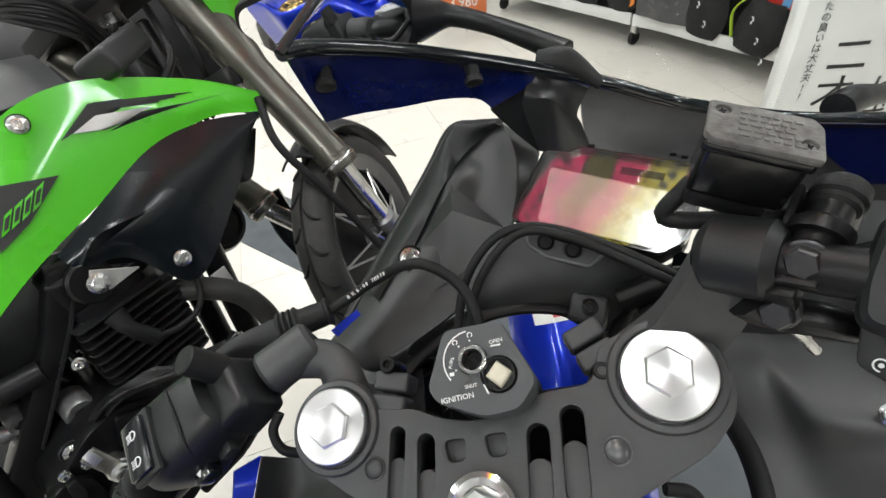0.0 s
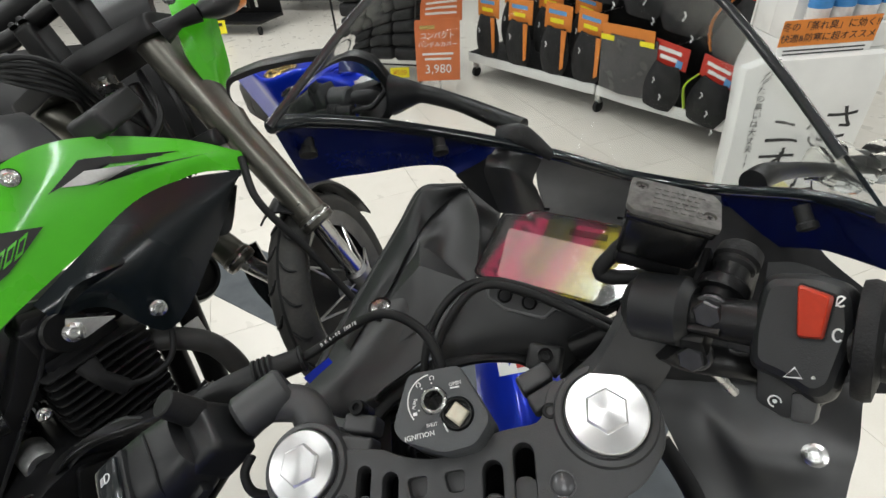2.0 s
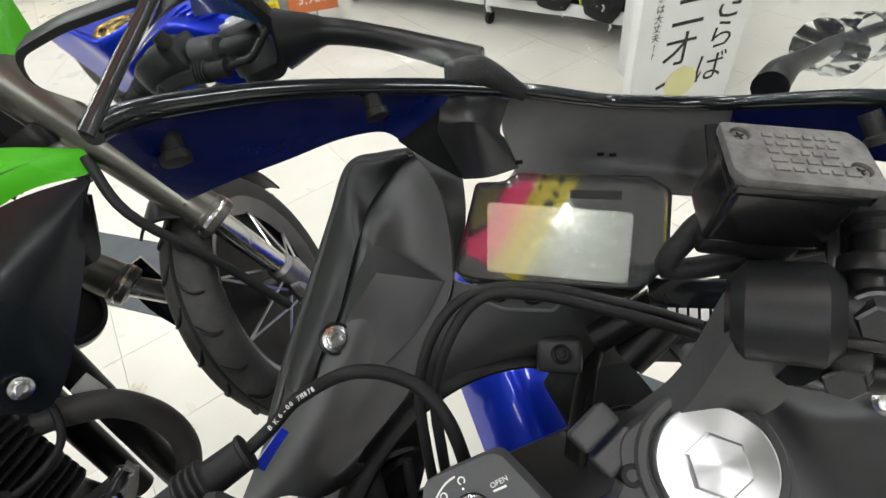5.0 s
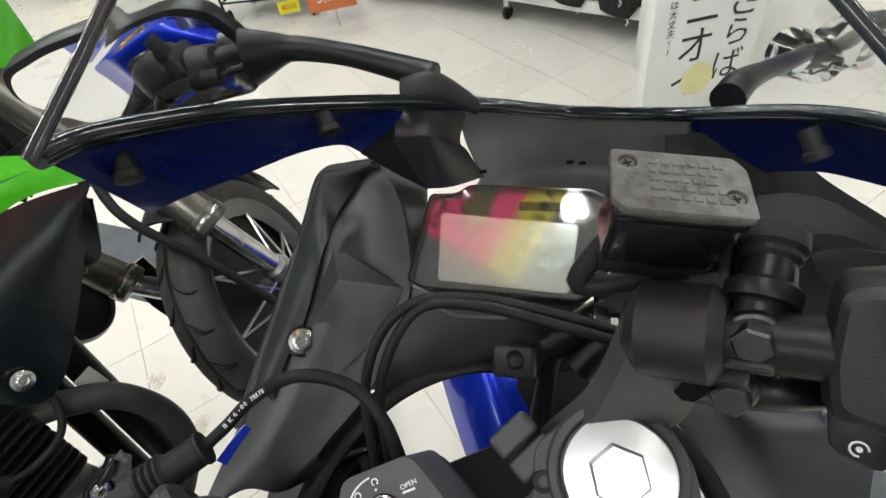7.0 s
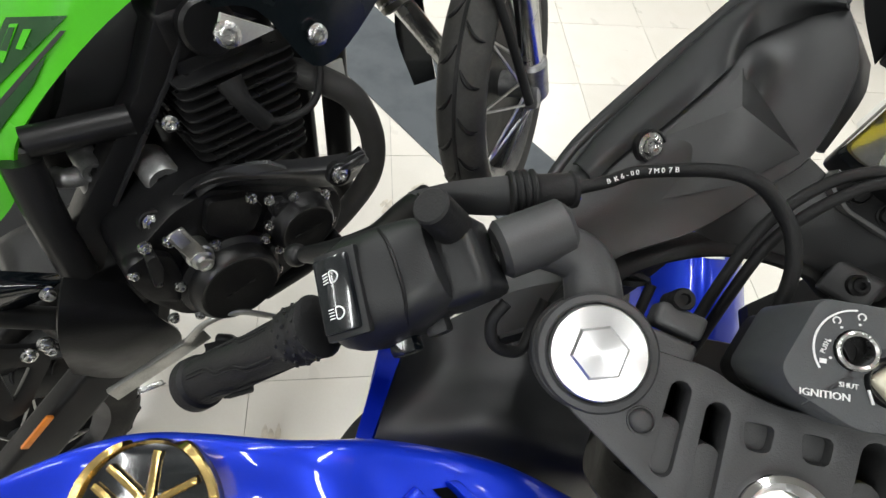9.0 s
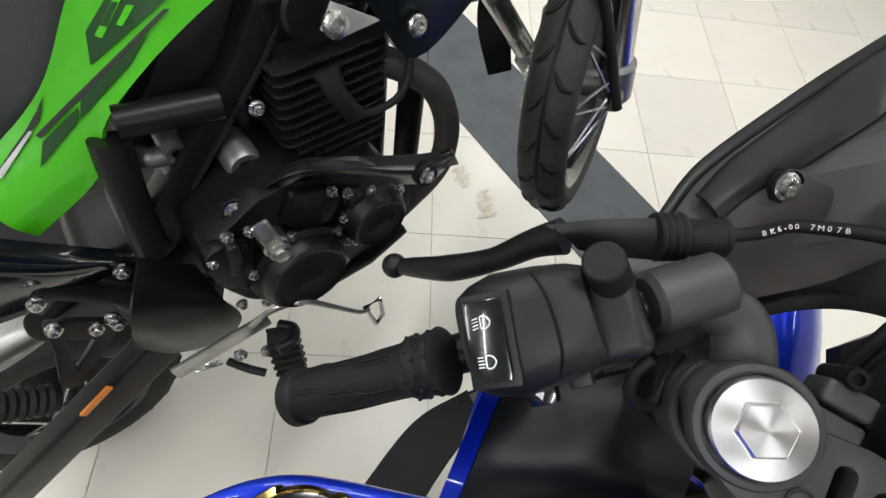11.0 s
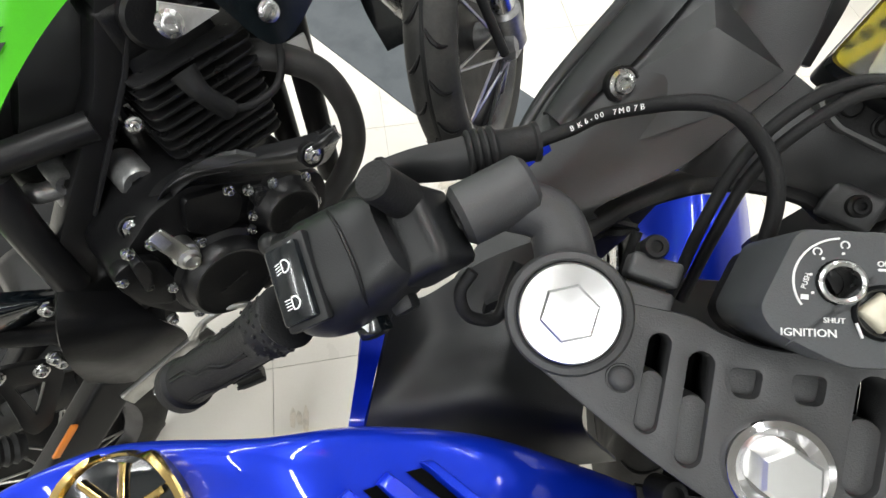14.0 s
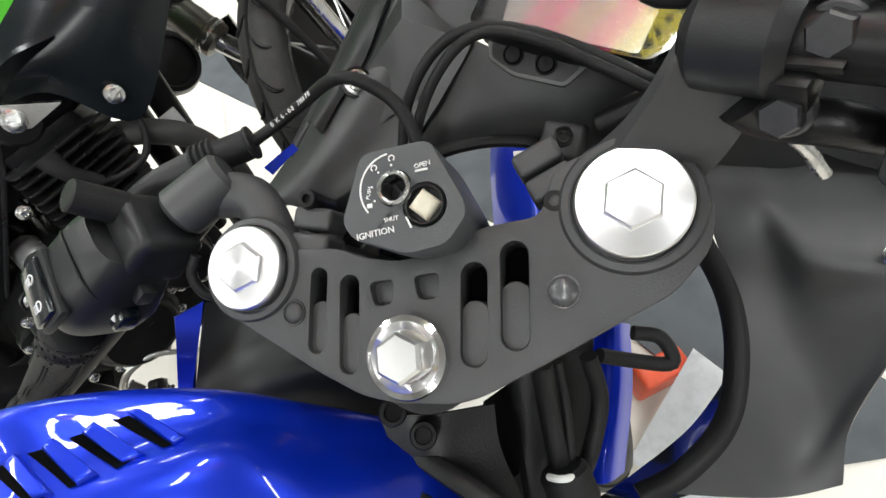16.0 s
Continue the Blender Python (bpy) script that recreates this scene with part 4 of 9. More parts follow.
sheet(bm, tank_rows, 10, 10, -0.003)
bmesh.ops.recalc_face_normals(bm, faces=bm.faces)
tank_tree = BVHTree.FromBMesh(bm)
tank = part("fuel_tank", bm, BLUE, blue, "glossy metallic blue fuel tank", smooth=60)


def on_tank(p, lift=0.0):
    best = tank_tree.find_nearest(V(p))
    n = best[1] if best[1].z > 0 else -best[1]
    return best[0] + n * lift, n


RIDER = V(0.1089, -0.0930, 1.0445)


def below(p, lift):
    """The tank's surface as the rider sees it behind p."""
    d = (V(p) - RIDER).normalized()
    h = tank_tree.ray_cast(RIDER, d)
    if h[0] is None:
        return on_tank(p, lift)[0]
    n = h[1] if h[1].dot(d) < 0 else -h[1]
    return h[0] + n * lift


def patch(corners, lift, thick, n_side=4):
    """A small plate that follows the tank."""
    c = [V(p) for p in corners]
    rows = []
    for i in range(n_side):
        s = i / (n_side - 1)
        a, b = c[0].lerp(c[1], s), c[3].lerp(c[2], s)
        rows.append([below(a.lerp(b, j / 3), lift) for j in range(4)])
    bm = B()
    sheet(bm, rows, 3, 3, thick)
    return bm


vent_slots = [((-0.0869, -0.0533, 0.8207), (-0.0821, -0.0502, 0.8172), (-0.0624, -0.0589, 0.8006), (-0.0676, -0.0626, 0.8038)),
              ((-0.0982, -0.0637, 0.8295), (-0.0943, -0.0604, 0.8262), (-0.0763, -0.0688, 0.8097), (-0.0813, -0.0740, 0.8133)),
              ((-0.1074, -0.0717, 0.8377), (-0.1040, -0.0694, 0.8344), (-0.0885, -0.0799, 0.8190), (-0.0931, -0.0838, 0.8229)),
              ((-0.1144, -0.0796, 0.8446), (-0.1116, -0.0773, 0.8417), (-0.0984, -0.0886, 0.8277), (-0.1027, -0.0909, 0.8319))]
vent_bars = [((-0.0819, -0.0494, 0.8171), (-0.0787, -0.0474, 0.8149), (-0.0614, -0.0563, 0.8002), (-0.0648, -0.0598, 0.8022)),
             ((-0.0940, -0.0611, 0.8258), (-0.0916, -0.0561, 0.8244), (-0.0742, -0.0659, 0.8084), (-0.0802, -0.0702, 0.8127)),
             ((-0.1037, -0.0700, 0.8341), (-0.1016, -0.0658, 0.8324), (-0.0870, -0.0768, 0.8179), (-0.0916, -0.0817, 0.8216)),
             ((-0.1113, -0.0779, 0.8413), (-0.1096, -0.0735, 0.8399), (-0.0974, -0.0862, 0.8268), (-0.1014, -0.0885, 0.8306))]
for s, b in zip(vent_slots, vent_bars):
    # no recess is cut: a black patch on the skin paints its shade
    part("vent_slot_shade", patch(s, 0.0008, 0.0003), CAVITY, tank, "black patch painted as the shade in a vent slot")
    # a raised louvre with sloping sides
    foot = [below(p, -0.001) for p in b]
    mid = sum(foot, V(0, 0, 0)) / 4
    up = on_tank(mid)[1]
    bm = B()
    rings = [[bm.verts.new(mid + (p - mid) * k + up * h) for p in foot] for k, h in ((1.12, 0.0), (1.10, 0.0024), (1.02, 0.0042), (0.90, 0.0046), (0.80, 0.0046))]
    skin(bm, rings)
    bmesh.ops.bevel(bm, geom=[e for e in bm.edges], offset=0.0004, segments=1, affect="EDGES")
    part("vent_bar", bm, BLUE, tank, smooth=30)
# emblem: ring and three crossed forks
ep, en = on_tank((V((-0.1781, -0.0884, 0.8198)) + V((-0.1886, -0.1059, 0.8183))) / 2, 0.0)
badge_edge = []
for k in range(12):
    a = math.pi * k / 6
    u_ = en.orthogonal().normalized()
    o_ = (u_ * math.cos(a) + en.cross(u_) * math.sin(a)) * 0.024
    h = tank_tree.ray_cast(ep + o_ + en * 0.04, -en)
    badge_edge.append(h[0] if h[0] is not None and (h[0] - ep - o_).length < 0.02 else ep + o_ - en * 0.008)
en2 = V(0, 0, 0)
for k in range(12):
    en2 += (badge_edge[k] - ep).cross(badge_edge[(k + 1) % 12] - ep)
en = en2.normalized() if en2.dot(en) > 0 else -en2.normalized()
EM = frame3(ep, (0.62, 0.75, 0.1), en.cross(V(0.62, 0.75, 0.1)))
if (EM.to_3x3() @ V(0, 0, 1)).dot(en) < 0:
    EM = EM @ Matrix.Rotation(math.pi, 4, "X")


def drape(bm):
    """Bends a flat badge over the tank's curve."""
    inv = EM.inverted()
    for v in bm.verts:
        q = inv @ v.co
        h = tank_tree.ray_cast(EM @ V(q.x, q.y, 0.05), -en)
        z = (inv @ h[0]).z if h[0] is not None else -0.005
        v.co = EM @ V(q.x, q.y, max(-0.004, min(0.014, z)) + q.z + 0.0014)
    return bm


bm = B()
lathe(bm, [(0.0310, -0.004), (0.0310, 0.002), (0.0302, 0.0032), (0.0275, 0.0032), (0.0265, 0.0016), (0.0263, 0.0)], EM, 56)
bmesh.ops.delete(bm, geom=[f for f in bm.faces if len(f.verts) > 8], context="FACES_ONLY")
emb = part("emblem", drape(bm), GOLD, tank, "round gold and black tank emblem")
bm = B()
lathe(bm, [(0.027, -0.002)] + [(0.027 - 0.0026 * k, 0.0012) for k in range(10)] + [(0.0002, 0.0014)], EM, 48)
part("emblem_ground", drape(bm), GLOSSB, emb)
for k in range(3):
    mk = EM @ Matrix.Rotation(2 * math.pi * k / 3 + 0.35, 4, "Z")
    bm = B()
    for x in (-0.0042, 0.0042):
        box(bm, 0.0028, 0.017, 0.0016, mk @ Matrix.Translation((x, 0.0155, 0.0022)), 0.0004, 1)
    box(bm, 0.0112, 0.0032, 0.0016, mk @ Matrix.Translation((0, 0.0068, 0.0022)), 0.0004, 1)
    box(bm, 0.0034, 0.029, 0.0016, mk @ Matrix.Translation((0, -0.0095, 0.0022)), 0.0004, 1)
    bmesh.ops.subdivide_edges(bm, edges=[e for e in bm.edges if e.calc_length() > 0.009], cuts=5)
    part("crossed_bar", drape(bm), GOLD, emb)


def shell(name, rows, material, parent=blue, label="", thick=0.003, nu=6, nv=6):
    bm = B()
    sheet(bm, rows, nu, nv, thick)
    return part(name, bm, material, parent, label, smooth=38)


# ---- left inner fairing ----
fair_l = shell("left_inner_fairing", [
    [(0.0285, 0.2997, 0.8679), (0.0531, 0.2903, 0.8762), (0.0671, 0.2840, 0.8807), (0.0765, 0.2804, 0.8825)],
    [(0.0074, 0.2840, 0.8395), (0.0387, 0.2699, 0.8527), (0.0657, 0.2604, 0.8635), (0.0867, 0.2369, 0.8707)],
    [(-0.0157, 0.2565, 0.8135), (0.0294, 0.2323, 0.8485), (0.0489, 0.2215, 0.8346), (0.0807, 0.1941, 0.8404)],
    [(-0.0492, 0.2079, 0.7813), (0.0153, 0.2013, 0.8215), (0.0370, 0.1905, 0.8160), (0.0672, 0.1770, 0.8214)],
    [(-0.0674, 0.1553, 0.7726), (-0.0194, 0.1582, 0.7919), (0.0097, 0.1512, 0.7899), (0.0357, 0.1468, 0.7931)],
    [(-0.0888, 0.1037, 0.7650), (-0.0591, 0.1103, 0.7704), (-0.0350, 0.1051, 0.7687), (-0.0086, 0.1161, 0.7745)],
    [(-0.0399, 0.1858, 0.7565), (-0.0261, 0.1518, 0.7576), (-0.0041, 0.1275, 0.7465), (0.0265, 0.1251, 0.7505)]], PLASTIC2, label="black moulded inner fairing panel", nu=8, nv=8)
bm = B()
tube(bm, [(0.0764, 0.2789, 0.8825), (0.0531, 0.2892, 0.8765), (0.0294, 0.2980, 0.8677), (0.0086, 0.2817, 0.8399), (-0.0143, 0.2543, 0.8140), (-0.0477, 0.2059, 0.7820), (-0.0658, 0.1535, 0.7736)], 0.0055, 12, 8, [0.004, 0.005, 0.0055, 0.006, 0.006, 0.0055, 0.004], squash=0.6)
part("edge_roll", bm, PLASTIC, fair_l, "rounded rolled panel edge")
bmf = B()
bmf.from_mesh(fair_l.data)
bmf.transform(Matrix.Translation(blue.location))
fair_tree = BVHTree.FromBMesh(bmf)
bmf.free()
ABOVE_BAR = V(0.0606, -0.0172, 1.0731)


def on_fairing(p, lift):
    d = (V(p) - ABOVE_BAR).normalized()
    h = fair_tree.ray_cast(ABOVE_BAR, d)
    q = h[0] if h[0] is not None else fair_tree.find_nearest(ABOVE_BAR + d * 0.36)[0]
    return q - d * lift


# raised outer wall of the panel
wall_out = [(0.0777, 0.4051, 0.8060), (0.0390, 0.4038, 0.8043), (0.0225, 0.4009, 0.8016), (-0.0022, 0.3780, 0.7733), (-0.0382, 0.3327, 0.7299), (-0.0696, 0.2856, 0.6971), (-0.0901, 0.2484, 0.6772)]
wall_in = [(0.0887, 0.4015, 0.8013), (0.0568, 0.3945, 0.7894), (0.0222, 0.3741, 0.7642), (0.0027, 0.3493, 0.7379), (-0.0271, 0.3075, 0.7031), (-0.0559, 0.2718, 0.6821), (-0.0779, 0.2374, 0.6657)]
bm = B()
sheet(bm, [[on_fairing(p, 0.006) for p in wall_out], [on_fairing(p, 0.011) for p in wall_out], [on_fairing(V(a).lerp(V(b), 0.55), 0.009) for a, b in zip(wall_out, wall_in)], [on_fairing(p, 0.0015) for p in wall_in]], 5, 4, 0.002)
part("rim_wall", bm, PLASTIC, fair_l, "raised black outer wall", smooth=50)
# moulded ridge with sharp flanks
ridge = [on_fairing(p, l) for p, l in zip([(0.0150, 0.3576, 0.7453), (0.0828, 0.3134, 0.6987), (0.0424, 0.2795, 0.6710), (-0.0155, 0.2489, 0.6567), (-0.0298, 0.2950, 0.6931), (0.0160, 0.3318, 0.7179), (0.0212, 0.3013, 0.6897), (0.0121, 0.2715, 0.6677)], (0.001, 0.0, 0.0, 0.0, 0.0, 0.012, 0.010, 0.003))]
bm = B()
rv = [bm.verts.new(p) for p in ridge]
for f in ((0, 5, 1), (5, 6, 1), (6, 2, 1), (6, 7, 2), (7, 3, 2), (0, 4, 5), (4, 6, 5), (4, 3, 7), (4, 7, 6)):
    bm.faces.new([rv[i] for i in f])
bmesh.ops.subdivide_edges(bm, edges=bm.edges[:], cuts=2, smooth=0.35, use_grid_fill=True)
part("moulded_ridge", bm, PLASTIC2, fair_l, smooth=25)
bridge_a, bridge_b = (V((-0.0385, 0.1914, 0.7426)), V((0.0295, 0.1279, 0.7462))), (V((-0.1094, 0.0468, 0.6661)), V((0.0014, 0.1201, 0.7463)))
shell("side_bridge", [[bridge_a[0], (bridge_a[0] + bridge_a[1]) / 2, bridge_a[1]], [(bridge_a[0] + bridge_b[0]) / 2, (bridge_a[0] + bridge_a[1] + bridge_b[0] + bridge_b[1]) / 4, (bridge_a[1] + bridge_b[1]) / 2], [bridge_b[0], (bridge_b[0] + bridge_b[1]) / 2, bridge_b[1]]], PLASTIC2, label="black fairing shoulder below the bar", thick=0.004)
m1 = V((-0.0073, 0.1895, 0.8094))
bolt(fair_l, m1, V(0.12, -0.04, 1.1) - m1, 0.0068, 0.004, "fairing_screw")
bm = B()
lathe(bm, [(0.0115, -0.003), (0.0112, 0.0015), (0.0098, 0.0018), (0.0095, 0.0)], along(m1, V(0.12, -0.04, 1.1))[0], 24)
part("screw_recess", bm, SATIN, fair_l)
# wall under the instruments, with its button pod
under = shell("instrument_shroud", [
    [(0.0560, 0.2060, 0.8385), (0.0756, 0.1952, 0.8361), (0.1099, 0.1766, 0.8294), (0.1497, 0.1719, 0.8251), (0.1917, 0.1636, 0.8123)],
    [(0.0420, 0.1840, 0.8120), (0.0595, 0.1723, 0.8101), (0.0941, 0.1605, 0.8046), (0.1328, 0.1539, 0.7969), (0.1819, 0.1549, 0.7930)],
    [(0.0180, 0.1600, 0.7890), (0.0343, 0.1500, 0.7879), (0.0704, 0.1494, 0.7806), (0.1091, 0.1524, 0.7794), (0.1471, 0.1403, 0.7650)]], PLASTIC2, label="black shroud under the instruments")
shell("hood_side", [[(0.0764, 0.2812, 0.8819), (0.0907, 0.2728, 0.8719), (0.1082, 0.2655, 0.8587)], [(0.0866, 0.2377, 0.8700), (0.0930, 0.2342, 0.8636), (0.1016, 0.2333, 0.8555)], [(0.0806, 0.1948, 0.8397), (0.0830, 0.1956, 0.8390), (0.0882, 0.1970, 0.8374)]], PLASTIC2, label="black hood side beside the instruments")
shell("instrument_shroud_side", [[(0.1714, 0.1642, 0.8042), (0.2103, 0.1637, 0.8039), (0.2597, 0.1622, 0.7967), (0.3133, 0.1640, 0.7828)], [(0.1630, 0.1543, 0.7823), (0.2058, 0.1500, 0.7768), (0.2558, 0.1448, 0.7618), (0.3089, 0.1428, 0.7484)], [(0.1520, 0.1435, 0.7611), (0.1953, 0.1434, 0.7526), (0.2422, 0.1379, 0.7388), (0.3042, 0.1332, 0.7253)]], PLASTIC, label="black plastic under the instruments")
pod_x = V(0.0192, -0.0058, -0.0037).normalized()
pod_z = V(0.09, -0.10, 1.09) - V(0.1166, 0.1733, 0.8305)
pod_z = (pod_z - pod_x * pod_z.dot(pod_x)).normalized()
pod_m = frame3(V(0.1166, 0.1733, 0.8305) + pod_z * 0.004, pod_x, pod_z.cross(pod_x))
bm = B()
prism(bm, rounded([(-0.030, 0.010), (0.036, 0.006), (0.026, -0.010), (-0.008, -0.012), (-0.026, -0.006)], 0.004, 4), -0.008, 0.004, pod_m, bevel=0.0015)
pod = part("button_pod", bm, PODM, under, "grey-edged button pod")
bm = B()
prism(bm, rounded([(-0.0265, 0.0078), (0.031, 0.0045), (0.0245, -0.0075), (-0.0075, -0.0095), (-0.0235, -0.0045)], 0.003, 4), 0.0038, 0.0046, pod_m)
part("pod_face", bm, SATIN, pod)
for x in (-0.011, 0.010):
    bm = B()
    lathe(bm, [(0.0068, 0.003), (0.0068, 0.0055), (0.0058, 0.006), (0.0052, 0.005), (0.0045, 0.0072), (0.0003, 0.0078)], pod_m @ Matrix.Translation((x, 0, 0)), 24)
    part("button", bm, RUBBER, pod)
sd = V((0.1378, 0.1450, 0.7881))
bm = B()
box(bm, 0.030, 0.024, 0.012, frame3(sd, (0.86, -0.46, 0.17), (0.3, 0.6, 0.7)), 0.004, 3)
tabm = part("mount_tab", bm, PLASTIC2, under)
bolt(tabm, sd + (V(0.12, -0.04, 1.1) - sd).normalized() * 0.008, V(0.12, -0.04, 1.1) - sd, 0.005, 0.003, "tab_screw", SATIN)
bm = B()
tube(bm, [(-0.0313, 0.0783, 0.7392), (-0.0212, 0.1016, 0.7518), (0.0089, 0.1300, 0.7665), (0.0442, 0.1487, 0.7760), (0.0799, 0.1573, 0.7795), (0.1153, 0.1572, 0.7780), (0.1354, 0.1511, 0.7704)], 0.0125, 14, 8, squash=0.5)
part("arch_lip", bm, RUBBER, under, "black rubber lip")

shell("arch_skirt", [
    [(-0.0620, 0.0560, 0.7330), (-0.0313, 0.0783, 0.7392), (-0.0212, 0.1016, 0.7518), (0.0089, 0.1300, 0.7665), (0.0400, 0.1470, 0.7740)],
    [(-0.0620, 0.0500, 0.6700), (-0.0313, 0.0740, 0.6800), (-0.0200, 0.0990, 0.6900), (0.0089, 0.1280, 0.7100), (0.0380, 0.1480, 0.7400)],
    [(-0.0620, 0.0420, 0.6000), (-0.0313, 0.0640, 0.6000), (-0.0180, 0.0960, 0.6100), (0.0089, 0.1260, 0.6400), (0.0360, 0.1490, 0.7000)]], LINER, label="black skirt below the fairing arch")

# ---- instruments ----
d_tl, d_bl, d_br = V(0.1104, 0.2293, 0.8831), V(0.0831, 0.1804, 0.8511), V(0.1805, 0.1361, 0.8526)
DM = frame3((d_tl + d_br) / 2, d_br - d_bl, d_tl - d_bl)
if (DM.to_3x3() @ V(0, 0, 1)).z < 0:
    DM = DM @ Matrix.Rotation(math.pi, 4, "X")
dash_line = [(-0.0555, -0.031), (-0.048, 0.026), (-0.030, 0.027), (-0.023, 0.033), (0.052, 0.032), (0.064, 0.024), (0.062, -0.020), (0.048, -0.034), (-0.046, -0.034)]
bm = B()
prism(bm, rounded([(x * 1.03, y * 1.03) for x, y in dash_line], 0.004, 4), -0.018, 0.002, DM, bevel=0.002)
dash = part("dashboard", bm, PLASTIC, blue, "digital instrument cluster with a pale unlit display")
bm = B()
prism(bm, rounded(dash_line, 0.004, 4), 0.0022, 0.0045, DM)
part("display_backing", bm, DASHB, dash)
lcd_line = [(-0.038, -0.029), (0.043, -0.031), (0.046, 0.0115), (-0.0415, 0.0155)]
bm = B()
prism(bm, rounded(lcd_line, 0.003, 3), 0.0047, 0.0057, DM)
part("lcd_panel", bm, LCD, dash, "pale grey-green display panel")
# unlit warning lamps along the top of the display
bm = B()
box(bm, 0.030, 0.0055, 0.0006, DM @ Matrix.Translation((0.024, 0.0225, 0.0050)), 0.0002, 1)
part("warning_lamps", bm, BLACKHOLE, dash, "unlit warning lamp row")
bm = B()
prism(bm, rounded([(x * 0.998, y * 0.998) for x, y in dash_line], 0.004, 4), 0.0085, 0.0105, DM)
lens = part("lens", bm, LENSM, dash, "clear glossy lens")
lens.visible_shadow = False
bm = B()
prism(bm, rounded([(x * 1.03, y * 1.03) for x, y in dash_line], 0.004, 4), 0.0018, 0.0108, DM, [rounded([(x * 1.0, y * 1.0) for x, y in dash_line], 0.004, 4)])
part("bezel", bm, GLOSSB, dash, "thin glossy black bezel")
# grey centre panel in front of the instruments
mid_panel = shell("cowl_centre_panel", [
    [(0.1391, 0.2681, 0.9174), (0.1962, 0.2748, 0.8984), (0.2299, 0.2751, 0.8864), (0.2634, 0.2621, 0.8839), (0.3054, 0.2380, 0.8829)],
    [(0.1446, 0.2753, 0.8824), (0.1974, 0.2892, 0.8594), (0.2356, 0.2919, 0.8469), (0.2699, 0.2768, 0.8450), (0.3110, 0.2451, 0.8478)],
    [(0.1521, 0.2711, 0.8502), (0.1960, 0.2927, 0.8279), (0.2375, 0.2980, 0.8136), (0.2728, 0.2843, 0.8103), (0.3130, 0.2475, 0.8151)],
    [(0.1284, 0.2558, 0.8500), (0.1884, 0.2672, 0.8244), (0.2273, 0.2694, 0.8113), (0.2605, 0.2549, 0.8100), (0.3098, 0.2230, 0.8124)]], mat("grey_cowl_plastic", (0.15, 0.15, 0.152), 0.42, bump=0.6, fine=1000), label="dark grey cowl panel")
for px in ((0.2323, 0.2928, 0.8282), (0.2424, 0.2907, 0.8259), (0.1530, 0.2696, 0.8584)):
    bm = B()
    box(bm, 0.006, 0.003, 0.002, frame3(V(px), (0.86, -0.46, 0.17), (0, 0.3, 0.9)), 0.0008)
    part("drain_hole", bm, BLACKHOLE, mid_panel)
shell("cowl_block", [
    [(0.0997, 0.2631, 0.9319), (0.1206, 0.2645, 0.9271), (0.1453, 0.2652, 0.9144)],
    [(0.0948, 0.2496, 0.9217), (0.1144, 0.2436, 0.9209), (0.1382, 0.2651, 0.8936)],
    [(0.0940, 0.2549, 0.9060), (0.1144, 0.2420, 0.9138), (0.1431, 0.2692, 0.8807)],
    [(0.1071, 0.2564, 0.8653), (0.1263, 0.2587, 0.8598), (0.1539, 0.2721, 0.8511)]], PLASTIC2, label="black cowl stay cover")

# ---- blue front cowl, its rim, the wing on either side, and the windscreen ----
rim_pts = [(-0.0456, 0.1599, 1.0036), (-0.0378, 0.1822, 0.9971), (-0.0176, 0.2046, 0.9862), (0.0141, 0.2270, 0.9721), (0.0597, 0.2455, 0.9538), (0.1067, 0.2550, 0.9378), (0.1578, 0.2590, 0.9205), (0.1935, 0.2641, 0.9048), (0.2270, 0.2665, 0.8922), (0.2872, 0.2432, 0.8885),
           (0.3083, 0.2044, 0.9059), (0.3180, 0.1732, 0.9213), (0.3247, 0.1458, 0.9321), (0.3264, 0.1138, 0.9428)]
bm = B()
tube(bm, rim_pts, 0.0052, 12, 8)
cowl = part("cowl_rim", bm, GLOSSB, blue, "glossy black screen rim")
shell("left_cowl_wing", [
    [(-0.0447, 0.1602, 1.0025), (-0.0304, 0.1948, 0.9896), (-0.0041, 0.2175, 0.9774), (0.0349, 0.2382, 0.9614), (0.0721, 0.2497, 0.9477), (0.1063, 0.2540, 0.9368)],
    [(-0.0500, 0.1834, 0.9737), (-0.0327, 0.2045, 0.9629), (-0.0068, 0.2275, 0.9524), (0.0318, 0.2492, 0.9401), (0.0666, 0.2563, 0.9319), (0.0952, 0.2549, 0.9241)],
    [(-0.0515, 0.2081, 0.9334), (-0.0282, 0.2172, 0.9332), (-0.0002, 0.2365, 0.9260), (0.0310, 0.2539, 0.9210), (0.0571, 0.2598, 0.9162), (0.0690, 0.2568, 0.9087)]], NAVY, label="inner face of the front cowl, its blue darkened for shade")
shell("cowl_side_fill", [[(0.0670, 0.2670, 0.9368), (0.0867, 0.2683, 0.9319), (0.1052, 0.2694, 0.9267)], [(0.0674, 0.2682, 0.9197), (0.0849, 0.2666, 0.9135), (0.1063, 0.2622, 0.9030)], [(0.0679, 0.2656, 0.9019), (0.0842, 0.2642, 0.8833), (0.1070, 0.2604, 0.8621)]], PLASTIC, label="black plastic cowl edge")
for px, d in (((-0.0372, 0.1943, 0.9740), 1), ((0.0566, 0.2403, 0.9474), 1), ((0.3110, 0.1535, 0.9164), 1)):
    bm = B()
    p = V(px)
    lathe(bm, [(0.0052, -0.008), (0.0052, 0.004), (0.0068, 0.005), (0.0068, 0.009), (0.004, 0.010)], along(p, p + V(0.1, -0.55, -0.5))[0], 20)
    part("screen_nut", bm, RUBBER, cowl, "black rubber well nut")
